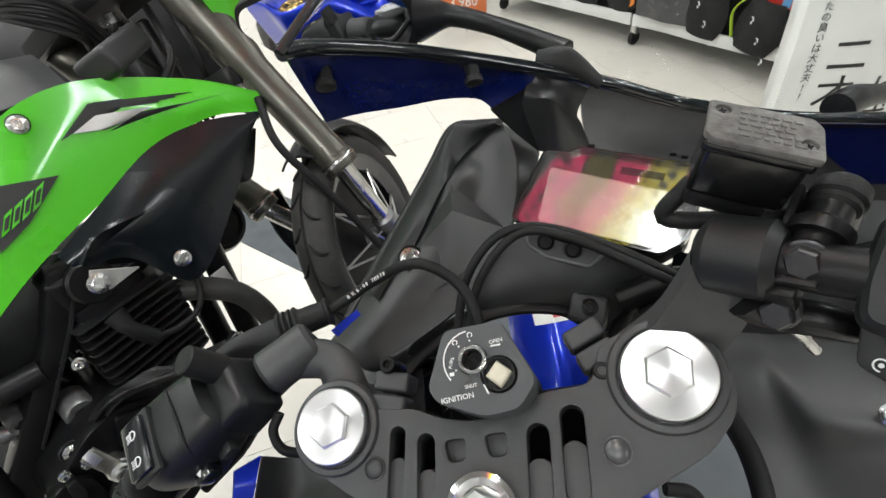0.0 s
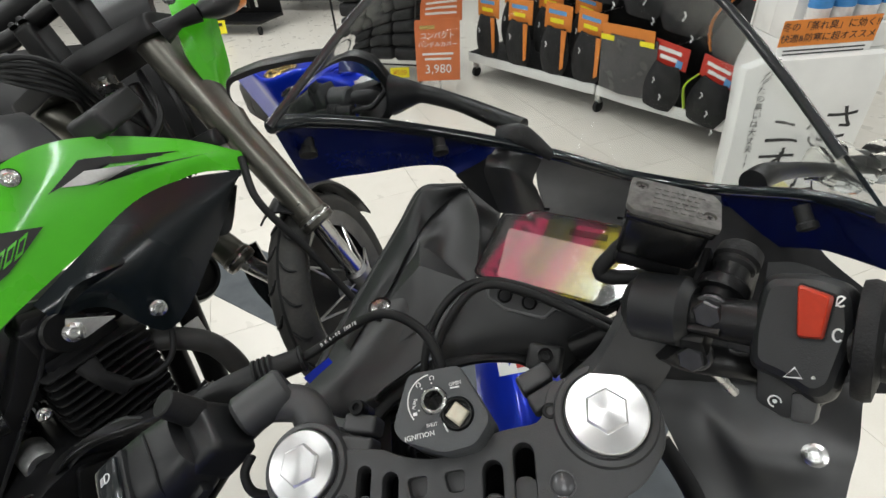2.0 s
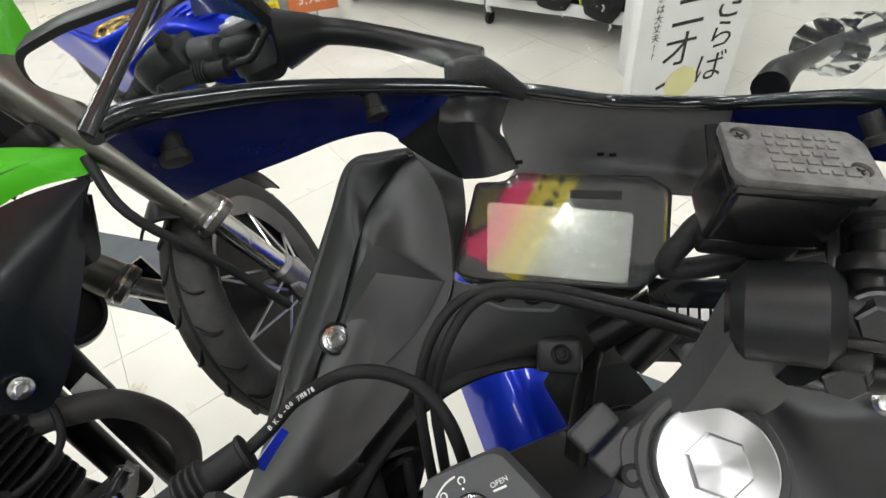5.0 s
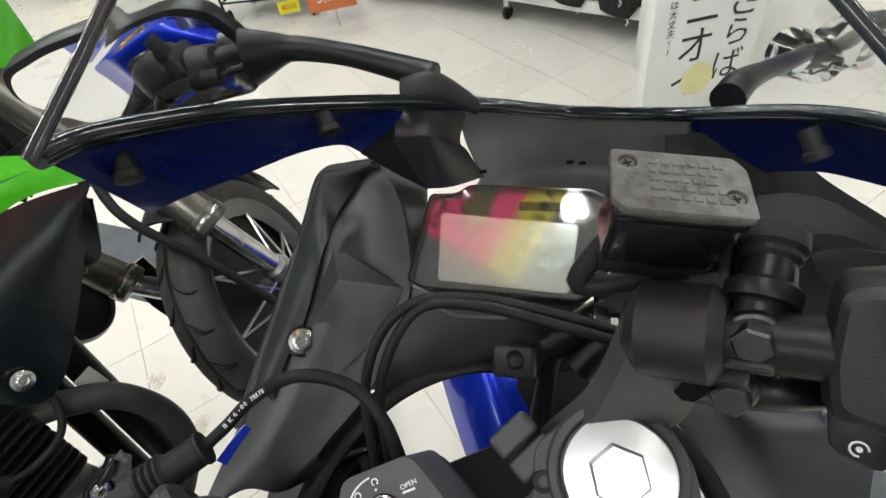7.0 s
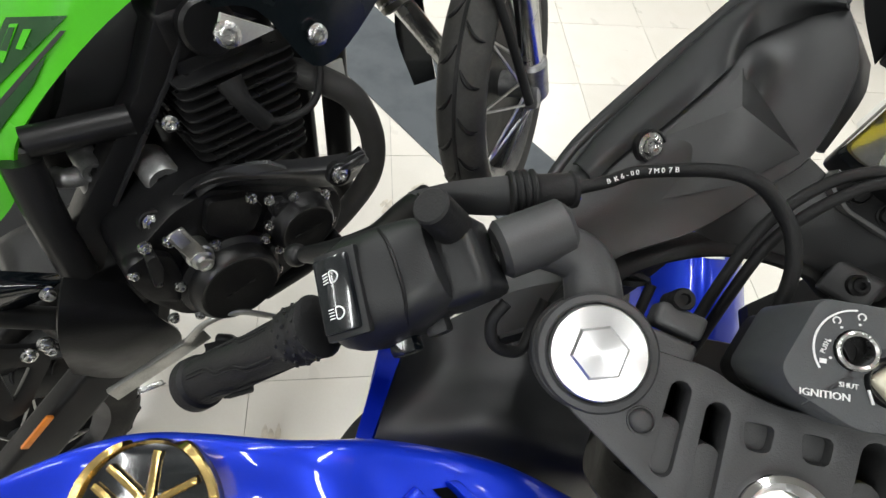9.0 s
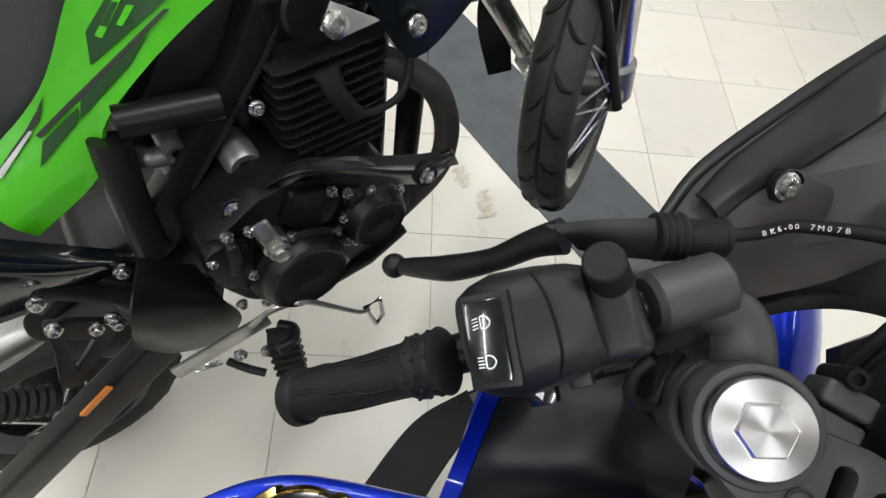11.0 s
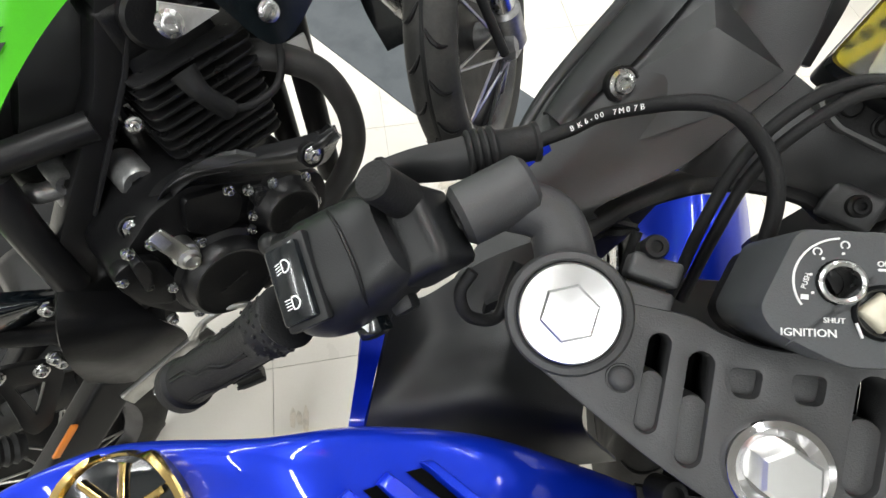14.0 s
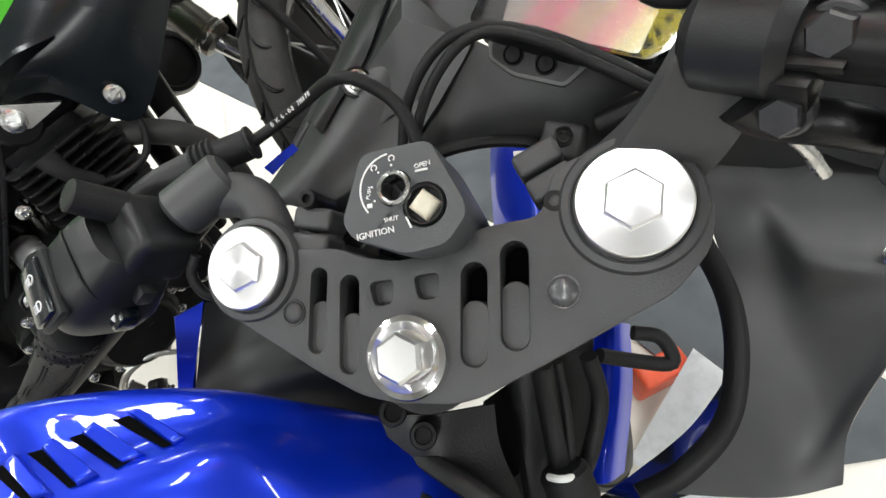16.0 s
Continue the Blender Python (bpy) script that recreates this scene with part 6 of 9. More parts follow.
# fender sticker
fen = B()
fen.from_mesh(fender.data)
fen.transform(Matrix.Translation(blue.location))
fen_tree = BVHTree.FromBMesh(fen)
fen.free()
for px, mt in (([(0.0960, 0.5735, 0.2991), (0.1790, 0.5741, 0.3028), (0.1821, 0.5561, 0.2873), (0.0998, 0.5470, 0.2762)], PAPER), ([(0.1362, 0.5737, 0.2996), (0.1779, 0.5734, 0.3021), (0.1800, 0.5636, 0.2936), (0.1393, 0.5605, 0.2882)], DARKRED)):
    rows_ = []
    for i in range(3):
        row = []
        for j in range(3):
            p = V(px[0]).lerp(V(px[1]), j / 2).lerp(V(px[3]).lerp(V(px[2]), j / 2), i / 2)
            h = fen_tree.ray_cast(RIDER, (p - RIDER).normalized())
            if h[0] is not None:
                row.append(h[0] - (p - RIDER).normalized() * (0.0015 if mt is PAPER else 0.0025))
        if len(row) == 3:
            rows_.append(row)
    if len(rows_) == 3:
        bm = B()
        sheet(bm, rows_, 2, 2, 0.0004)
        part("warning_sticker", bm, mt, fender, "small white and red warning sticker")
# black bracket cluster left of the fork and the wire stay
for a, r in (([(0.0217, 0.1141, 0.7644), (0.0204, 0.0937, 0.7467), (0.0220, 0.0860, 0.7265)], 0.0035), ([(0.1397, 0.1561, 0.7809), (0.1572, 0.1617, 0.7839), (0.1710, 0.1569, 0.7847), (0.1549, 0.1365, 0.7420), (0.1379, 0.1085, 0.7062)], 0.007), ([(0.1554, 0.1616, 0.7906), (0.1728, 0.1614, 0.7884), (0.1512, 0.1208, 0.7288), (0.1396, 0.0984, 0.7105)], 0.004)):
    bm = B()
    tube(bm, a, r, 10, 6)
    part("wire_loom", bm, RUBBER, blue)
for t in (((0.2236, 0.1357, 0.8349), (0.1754, 0.1232, 0.7963)), ((0.2039, 0.1365, 0.8363), (0.1623, 0.1421, 0.8012))):
    bm = B()
    cyl(bm, t[0], t[1], 0.011, seg=16)
    part("cowl_stay", bm, SATIN, blue)
bm = B()
box(bm, 0.055, 0.030, 0.012, frame3(V((0.2131, 0.1249, 0.8387)), (0.86, -0.46, 0.17), (0.3, 0.6, 0.6)), 0.003)
maker = part("maker_plate", bm, GLOSSB, blue, "black plate with a white maker mark")
for k in range(6):
    bm = B()
    box(bm, 0.0042, 0.0070, 0.0006, frame3(V((0.2131, 0.1249, 0.8387)), (0.86, -0.46, 0.17), (0.3, 0.6, 0.6)) @ Matrix.Translation((-0.0145 + 0.0058 * k, -0.006, 0.0064)), 0.0002, 1)
    part("mark_bar", bm, WHITEINK, maker)


# ---- the green off-road style motorcycle beside it ----
GM = frame3((0, 0, 0.6), (0.8411, -0.5122, 0.1736), (0.52, 0.8541, 0.0))


def g3(r, s=None, q=None):
    return GM @ (V(r) if s is None else V(r, s, q))


green = thing("motorcycle", (-0.47, 0.15, 0.0), "lime green supermoto motorcycle with black engine and spoked wheels", "motorcycle", "parked motorcycles")
RV = GM.to_3x3() @ V(1, 0, 0)


def gshell(name, rows, material, label="", thick=0.004, parent=None, nu=6, nv=6):
    bm = B()
    sheet(bm, [[g3(p) for p in r] for r in rows], nu, nv, thick)
    return part(name, bm, material, parent or green, label, smooth=40)


# painted panel
panel_rows = [
    [(-0.46, -0.28, 0.158), (-0.46, -0.195, 0.206), (-0.455, -0.122, 0.285), (-0.435, 0.0, 0.385), (-0.4150, 0.0940, 0.4110), (-0.395, 0.20, 0.372), (-0.3650, 0.2720, 0.3240)],
    [(-0.44, -0.275, 0.125), (-0.437, -0.196, 0.172), (-0.43, -0.138, 0.232), (-0.415, -0.02, 0.325), (-0.405, 0.085, 0.358), (-0.385, 0.19, 0.346), (-0.362, 0.284, 0.311)],
    [(-0.44, -0.265, 0.100), (-0.43, -0.196, 0.140), (-0.42, -0.158, 0.196), (-0.408, -0.062, 0.258), (-0.4000, 0.0550, 0.2980), (-0.3850, 0.1850, 0.3260), (-0.3650, 0.2550, 0.3070)]]
bm = B()
sheet(bm, [[g3(p) for p in r] for r in panel_rows], 8, 8, -0.003)
bmesh.ops.recalc_face_normals(bm, faces=bm.faces)
panel_tree = BVHTree.FromBMesh(bm)
panel = part("side_panel", bm, GREEN, green, "glossy lime green side panel with black and silver graphics", smooth=50)


def decal(corners, material, lift=0.0012, name="graphic"):
    c = [g3(p) for p in corners]
    rows = []
    for i in range(5):
        a, b = c[0].lerp(c[1], i / 4), c[3].lerp(c[2], i / 4)
        row = []
        for j in range(8):
            loc_, nor, _, _ = panel_tree.find_nearest(a.lerp(b, j / 7))
            nor = nor if nor.dot(RV) > 0 else -nor
            row.append(loc_ + nor * lift)
        rows.append(row)
    bm = B()
    sheet(bm, rows, 1, 1, 0.0006)
    return part(name, bm, material, panel, smooth=60)


decal(((-0.4000, 0.0630, 0.3680), (-0.4000, 0.1050, 0.3880), (-0.4000, 0.1890, 0.3620), (-0.4000, 0.1140, 0.3730)), INK, 0.0014)
decal(((-0.4000, 0.1160, 0.3760), (-0.4000, 0.1100, 0.3870), (-0.3800, 0.2460, 0.3400), (-0.3800, 0.2400, 0.3360)), INK, 0.0018)
decal(((-0.4000, 0.0770, 0.3690), (-0.4000, 0.1040, 0.3750), (-0.3900, 0.1800, 0.3530), (-0.4000, 0.1040, 0.3590)), SILVERD, 0.0022)
decal(((-0.4000, 0.1080, 0.3560), (-0.3900, 0.1420, 0.3610), (-0.3800, 0.2440, 0.3350), (-0.3900, 0.1780, 0.3500)), INK, 0.0026)
WALKER = V(-0.1384, -0.0847, 1.0466)


def sight_decal(corners, material, lift, sight=WALKER, name="graphic"):
    """A graphic laid on the panel where it is seen from above the tank."""
    c = [V(p) for p in corners]
    rows = []
    for i in range(5):
        row = []
        for j in range(5):
            d = (c[0].lerp(c[1], i / 4).lerp(c[3].lerp(c[2], i / 4), j / 4) - sight).normalized()
            h = panel_tree.ray_cast(sight, d)
            if h[0] is not None:
                row.append(h[0] - d * lift)
        if len(row) == 5:
            rows.append(row)
    if len(rows) > 1:
        bm = B()
        sheet(bm, rows, 1, 1, 0.0006)
        part(name, bm, material, panel, smooth=60)


sight_decal(((-0.8410, 0.3383, 0.4744), (-0.8299, 0.3967, 0.5079), (-0.7746, 0.4519, 0.4922), (-0.8293, 0.3099, 0.4408)), DKGREEN, 0.0016)
sight_decal(((-0.8333, 0.3425, 0.4681), (-0.8260, 0.3933, 0.5000), (-0.8190, 0.4006, 0.4977), (-0.8265, 0.3468, 0.4633)), GREEN, 0.0026)
sight_decal(((-0.8314, 0.3571, 0.4769), (-0.8264, 0.3890, 0.4968), (-0.8215, 0.3942, 0.4952), (-0.8254, 0.3621, 0.4735)), DKGREEN, 0.0032)
sight_decal(((-0.8183, 0.3723, 0.4731), (-0.8140, 0.3993, 0.4905), (-0.8068, 0.4067, 0.4882), (-0.8125, 0.3769, 0.4699)), GREEN, 0.0026)
sight_decal(((-0.7801, 0.4301, 0.4782), (-0.7744, 0.4355, 0.4766), (-0.8430, 0.1901, 0.3924), (-0.8477, 0.1887, 0.3968)), INK, 0.0022)
sight_decal(((-0.8291, 0.2746, 0.4190), (-0.7894, 0.3922, 0.4560), (-0.7970, 0.3458, 0.4295), (-0.8205, 0.2433, 0.3930)), DKGREEN, 0.0018)
sight_decal(((-0.8401, 0.1879, 0.3883), (-0.8266, 0.2540, 0.4050), (-0.8213, 0.2398, 0.3921), (-0.8316, 0.1569, 0.3676)), DKGREEN, 0.0018)
sight_decal(((-0.8588, 0.0983, 0.3777), (-0.8547, 0.1992, 0.4092), (-0.8554, 0.2354, 0.4274), (-0.8500, 0.2096, 0.4086)), INK, 0.0018)
sight_decal(((-0.8585, 0.1060, 0.3795), (-0.8536, 0.1883, 0.4032), (-0.8511, 0.1910, 0.4016), (-0.8530, 0.1173, 0.3769)), SILVERD, 0.0026)
PASSER = V(0.0856, -0.1424, 1.1239)
sight_decal(((-0.6473, 0.4299, 0.7561), (-0.5928, 0.4818, 0.7364), (-0.6243, 0.4183, 0.6976), (-0.6495, 0.3711, 0.6812)), INK, 0.0016, PASSER)
sight_decal(((-0.6150, 0.4542, 0.7325), (-0.6067, 0.4672, 0.7377), (-0.6132, 0.4429, 0.7127), (-0.6206, 0.4308, 0.7083)), GREEN, 0.0026, PASSER, "lettering_bar")
sight_decal(((-0.6146, 0.4521, 0.7286), (-0.6097, 0.4599, 0.7317), (-0.6136, 0.4453, 0.7167), (-0.6181, 0.4380, 0.7140)), INK, 0.0034, PASSER, "lettering_core")
sight_decal(((-0.6249, 0.4394, 0.7280), (-0.6169, 0.4523, 0.7330), (-0.6230, 0.4280, 0.7085), (-0.6300, 0.4160, 0.7043)), GREEN, 0.0026, PASSER, "lettering_bar")
sight_decal(((-0.6245, 0.4372, 0.7241), (-0.6198, 0.4450, 0.7271), (-0.6233, 0.4304, 0.7124), (-0.6276, 0.4232, 0.7098)), INK, 0.0034, PASSER, "lettering_core")
sight_decal(((-0.6343, 0.4247, 0.7236), (-0.6267, 0.4375, 0.7284), (-0.6323, 0.4132, 0.7045), (-0.6390, 0.4014, 0.7005)), GREEN, 0.0026, PASSER, "lettering_bar")
sight_decal(((-0.6339, 0.4225, 0.7198), (-0.6294, 0.4302, 0.7227), (-0.6327, 0.4156, 0.7083), (-0.6367, 0.4085, 0.7059)), INK, 0.0034, PASSER, "lettering_core")
sight_decal(((-0.6432, 0.4101, 0.7195), (-0.6360, 0.4228, 0.7241), (-0.6411, 0.3987, 0.7007), (-0.6475, 0.3869, 0.6969)), GREEN, 0.0026, PASSER, "lettering_bar")
sight_decal(((-0.6428, 0.4079, 0.7158), (-0.6385, 0.4155, 0.7185), (-0.6415, 0.4011, 0.7045), (-0.6454, 0.3940, 0.7021)), INK, 0.0034, PASSER, "lettering_core")
# black shroud below it
shroud = gshell("radiator_shroud", [
    [(-0.4020, -0.0070, 0.2740), (-0.3960, 0.0550, 0.2990), (-0.3900, 0.1290, 0.3250), (-0.3800, 0.1900, 0.3250), (-0.3620, 0.2530, 0.3070)],
    [(-0.3920, -0.0050, 0.2650), (-0.3760, 0.0450, 0.2730), (-0.3660, 0.1040, 0.2730), (-0.3620, 0.1780, 0.2840), (-0.3600, 0.2470, 0.3030)],
    [(-0.3900, -0.0030, 0.2520), (-0.3780, 0.0400, 0.2410), (-0.3620, 0.0810, 0.1790), (-0.3620, 0.1710, 0.2350), (-0.3620, 0.2380, 0.2970)]], SHROUDM, "glossy black radiator shroud")
gshell("shroud_rib", [[(-0.3800, 0.0020, 0.2600), (-0.3660, 0.0290, 0.2820), (-0.3560, 0.0770, 0.2800)], [(-0.3850, 0.0050, 0.2550), (-0.3780, 0.0310, 0.2670), (-0.3720, 0.0770, 0.2730)]], SHROUDM, parent=shroud)
gshell("shroud_ear", [[(-0.4000, 0.1940, 0.2280), (-0.4000, 0.2250, 0.2720), (-0.4000, 0.2510, 0.2880)], [(-0.3900, 0.1890, 0.2410), (-0.3900, 0.2170, 0.2340), (-0.3900, 0.2500, 0.2850)]], SATIN, parent=shroud)
for p, r in (((-0.3560, 0.0790, 0.2140), 0.007), ((-0.4000, 0.0430, 0.3960), 0.0065)):
    bolt(green, g3(p), RV + V(0, 0, 0.3), r, 0.004, "panel_bolt", STEEL)
bm = B()
lathe(bm, [(0.0095, -0.003), (0.0097, 0.002), (0.0085, 0.0025), (0.0082, 0.0)], along(g3((-0.4040, 0.0440, 0.3960)), g3((-0.4040, 0.0440, 0.3960)) + RV)[0], 24)
part("bolt_recess", bm, SATIN, green)
gshell("head_bracket", [[(-0.3450, 0.0007, 0.2639), (-0.3450, 0.0370, 0.2387)], [(-0.3450, -0.0107, 0.2464), (-0.3450, 0.0039, 0.2367)]], SILVERD, "bare silver engine bracket")
bolt(green, g3((-0.3410, -0.0016, 0.2504)), RV + V(0, 0, 0.3), 0.0075, 0.004, "bracket_bolt", STEEL)
# tank and seat behind the panel
gshell("tank_cover", [
    [(-0.70, 0.12, 0.37), (-0.62, 0.13, 0.40), (-0.54, 0.12, 0.405), (-0.45, 0.11, 0.375)],
    [(-0.70, 0.0, 0.38), (-0.62, 0.0, 0.42), (-0.54, 0.0, 0.42), (-0.45, 0.0, 0.375)],
    [(-0.70, -0.2, 0.36), (-0.62, -0.2, 0.42), (-0.54, -0.2, 0.42), (-0.47, -0.2, 0.30)],
    [(-0.66, -0.7, 0.36), (-0.60, -0.7, 0.38), (-0.54, -0.7, 0.38), (-0.50, -0.7, 0.30)]], PLASTIC2, "dark grey tank cover and seat", thick=-0.03)
gshell("tank_side", [[(-0.4650, -0.0548, 0.2697), (-0.4650, -0.0098, 0.2616), (-0.4650, 0.0486, 0.2408)],
    [(-0.4550, -0.1137, 0.2136), (-0.4550, -0.0701, 0.2124), (-0.4550, -0.0130, 0.2075)],
    [(-0.4750, -0.1608, 0.1634), (-0.4750, -0.1089, 0.1573), (-0.4750, -0.0446, 0.1604)]], PLASTIC2, "dark grey tank side above the engine", thick=-0.02)
gshell("seat_side", [[(-0.5000, -0.1841, 0.2939), (-0.5000, -0.1335, 0.2798), (-0.5000, -0.0777, 0.2643)],
    [(-0.4900, -0.2209, 0.2442), (-0.4900, -0.1862, 0.2256), (-0.4900, -0.1486, 0.2157)],
    [(-0.5000, -0.2979, 0.1340), (-0.5000, -0.2624, 0.1466), (-0.5000, -0.2266, 0.1593)]], GREYSEAT, "grey textured seat side", thick=-0.02)
# engine
GP = GM @ Matrix(((0, 0, 1, 0), (1, 0, 0, 0), (0, 1, 0, 0), (0, 0, 0, 1)))


def gcut(name, outline, r0, r1, material, label="", rad=0.006, bevel=0.003, parent=None):
    bm = B()
    prism(bm, rounded(outline, rad, 3), r0, r1, GP, bevel=bevel)
    return part(name, bm, material, parent or green, label)


eng = gcut("crankcase", [(-0.1572, 0.1022), (-0.1354, 0.1106), (-0.1025, 0.1271), (-0.0629, 0.1299), (-0.0172, 0.0952), (0.0250, 0.0627), (0.0534, 0.0495), (0.0553, 0.0221), (0.0406, -0.0080), (0.0042, -0.0229), (-0.0369, -0.0300), (-0.0696, -0.0389), (-0.0989, -0.0368), (-0.1284, -0.0183), (-0.1478, 0.0022), (-0.1630, 0.0422), (-0.1663, 0.0749)], -0.47, -0.338, ENGINE, "black painted crankcase", 0.010, 0.006)
gcut("case_rib", [(-0.0229, 0.0910), (0.0138, 0.0706), (0.0395, 0.0444), (0.0322, 0.0160), (0.0037, 0.0071), (-0.0242, 0.0191), (-0.0299, 0.0527)], -0.345, -0.326, GUARDM, "", 0.008, 0.004, eng)
gcut("case_rib", [(-0.0740, 0.1255), (-0.0377, 0.1088), (-0.0301, 0.0877), (-0.0482, 0.0664), (-0.0729, 0.0694), (-0.0898, 0.0937)], -0.345, -0.330, ENGINE, "", 0.006, 0.003, eng)
gcut("case_ledge", [(-0.0703, -0.0346), (-0.0075, -0.0328), (0.0396, -0.0129), (0.0431, -0.0266), (-0.0101, -0.0483), (-0.0697, -0.0476)], -0.40, -0.333, ENGINE, "", 0.004, 0.003, eng)
gcut("sprocket_case", [(-0.1595, 0.1043), (-0.1377, 0.1068), (-0.1225, 0.0900), (-0.1259, 0.0565), (-0.1413, 0.0304), (-0.1591, 0.0534), (-0.1638, 0.0820)], -0.345, -0.328, ENGINE, "", 0.008, 0.004, eng)
gcut("case_cap", [(-0.1415, 0.1068), (-0.1319, 0.1071), (-0.1340, 0.0876), (-0.1438, 0.0691), (-0.1497, 0.0727)], -0.345, -0.322, FINM, "", 0.004, 0.002, eng)
bm = B()
box(bm, 0.11, 0.085, 0.14, GM @ Matrix.Translation((-0.455, 0.005, 0.145)), 0.01)
cyl_core = part("cylinder", bm, ENGINE, green, "black air-cooled cylinder with fins")
for k in range(11):
    bm = B()
    q = 0.090 + k * 0.0108
    prism(bm, rounded([(-0.075, -0.056), (0.075, -0.056), (0.075, 0.058), (-0.075, 0.058)], 0.014, 3), 0, 0.0028, GM @ Matrix.Translation((-0.455, 0.004 + (k - 5) * 0.0012, q)), bevel=0.0006)
    part("fin", bm, FINM, cyl_core)
bm = B()
box(bm, 0.12, 0.10, 0.05, GM @ Matrix.Translation((-0.46, 0.012, 0.232)), 0.012, 3)
cyl(bm, g3(-0.40, 0.0, 0.235), g3(-0.385, 0.0, 0.237), 0.024, seg=24, bevel=0.003)
part("cylinder_head", bm, ENGINE, green)
for (_, s, q), r, h in (((-0.3250, -0.0881, 0.0257), 0.046, 0.016), ((-0.3250, -0.0008, 0.0449), 0.034, 0.012)):
    bm = B()
    lathe(bm, [(r * 1.15, -0.015), (r * 1.12, -0.004), (r, 0.0), (r * 0.96, h * 0.7), (r * 0.86, h), (r * 0.80, h * 0.9), (r * 0.76, h * 0.88), (r * 0.3, h * 0.95), (0.0005, h)], along(g3(-0.325, s, q), g3(-0.325, s, q) + RV)[0], 48)
    cov = part("engine_cover", bm, ENGINE, green, "round black engine cover")
    for k in range(4):
        bm = B()
        box(bm, 0.006, 0.0016, 0.0015, along(g3(-0.325, s, q), g3(-0.325, s, q) + RV)[0] @ Matrix.Translation((-0.013 + k * 0.0085, 0.0, h * 0.98)) , 0.0003)
        part("raised_mark", bm, ENGINE, cov)
    for k in range(6 if r > 0.03 else 3):
        a = k * 6.283 / (6 if r > 0.03 else 3) + 0.5
        bolt(green, g3(-0.328, s + r * 1.12 * math.cos(a), q + r * 1.12 * math.sin(a)), RV, 0.0042, 0.004, "cover_bolt", STEEL)
for _, s, q in ((-0.3280, -0.1362, 0.1140), (-0.3280, -0.1180, 0.1076), (-0.3280, -0.0262, 0.0187), (-0.3280, -0.0065, 0.0619), (-0.3280, 0.0283, 0.0207), (-0.3280, -0.0382, 0.1062), (-0.3280, -0.1562, 0.0933), (-0.3280, -0.1548, 0.0162), (-0.3280, -0.1375, 0.0961), (-0.3280, -0.0236, 0.0932)):
    bolt(green, g3(-0.330, s, q), RV, 0.0040, 0.005, "case_bolt", STEEL)
# clutch arm
a_, b_ = g3((-0.3180, -0.1098, 0.1180)), g3((-0.3180, -0.1036, 0.0806))
bm = B()
box(bm, (b_ - a_).length + 0.012, 0.016, 0.004, frame3((a_ + b_) / 2, b_ - a_, (b_ - a_).cross(RV)), 0.0012, 2)
box(bm, 0.016, 0.010, 0.004, frame3(a_ + RV * 0.003, b_ - a_, (b_ - a_).cross(RV)) @ Matrix.Rotation(0.5, 4, "Y"), 0.001, 2)
arm_ = part("clutch_arm", bm, SATSTEEL, green, "bright plated clutch arm")
bm = B()
lathe(bm, [(0.0125, -0.022), (0.0125, -0.004), (0.0105, -0.002), (0.0105, 0.003), (0.0078, 0.005), (0.0072, 0.009), (0.0050, 0.0095), (0.0048, 0.007)], along(b_, b_ + RV)[0], 28)
part("clutch_spindle", bm, SATSTEEL, arm_)
# spark plug lead
bm = B()
tube(bm, [g3((-0.3600, -0.0086, 0.2051)), g3((-0.3500, -0.0067, 0.1875)), g3((-0.3500, 0.0055, 0.1605))], 0.0085, 12, 4, [0.012, 0.0085, 0.0095])
part("plug_cap", bm, RUBBER, green)
bm = B()
tube(bm, [g3((-0.3500, 0.0055, 0.1605)), g3((-0.3550, 0.0297, 0.1487)), g3((-0.3600, 0.0590, 0.1482)), g3((-0.3700, 0.0789, 0.1659)), g3((-0.3900, 0.0920, 0.1928))], 0.0038, 10, 6)
part("plug_lead", bm, RUBBER, green)
# guard
guard = gshell("engine_guard", [
    [(-0.3970, -0.1519, 0.0686), (-0.3870, -0.1209, 0.1015), (-0.3720, -0.0944, 0.1056), (-0.3570, -0.0760, 0.1297), (-0.3420, -0.0506, 0.1452), (-0.3220, -0.0108, 0.1411), (-0.2970, 0.0340, 0.1380), (-0.2870, 0.0669, 0.1340)],
    [(-0.3790, -0.1558, 0.0733), (-0.3690, -0.1218, 0.0976), (-0.3540, -0.1002, 0.1154), (-0.3390, -0.0787, 0.1389), (-0.3240, -0.0507, 0.1463), (-0.3040, -0.0154, 0.1409), (-0.2790, 0.0279, 0.1348), (-0.2690, 0.0557, 0.1457)],
    [(-0.3930, -0.1599, 0.0485), (-0.3830, -0.1208, 0.0661), (-0.3680, -0.1014, 0.0963), (-0.3530, -0.0755, 0.1201), (-0.3380, -0.0424, 0.1198), (-0.3180, -0.0070, 0.1108), (-0.2930, 0.0406, 0.0987), (-0.2830, 0.0675, 0.1230)]], GUARDM, "black moulded engine guard bar", thick=0.010)
gshell("guard_facet", [[(-0.3220, -0.0633, 0.1563), (-0.3180, -0.0409, 0.1570), (-0.3020, -0.0196, 0.1573)],
    [(-0.3180, -0.0433, 0.1478), (-0.3050, -0.0252, 0.1492), (-0.2960, -0.0079, 0.1482)]], PLASTIC2, "", 0.004, guard)
for p in ((-0.3520, -0.1200, 0.1151), (-0.2770, 0.0311, 0.1305)):
    m = along(g3(p), g3(p) + RV + V(0, 0, 0.25))[0]
    bm = B()
    lathe(bm, [(0.0118, -0.006), (0.0118, 0.0006), (0.0102, 0.0014), (0.0092, -0.002)], m, 24)
    part("bolt_recess", bm, SATIN, guard)
    bolt(guard, g3(p), RV + V(0, 0, 0.25), 0.0062, 0.005, "guard_bolt", STEEL)
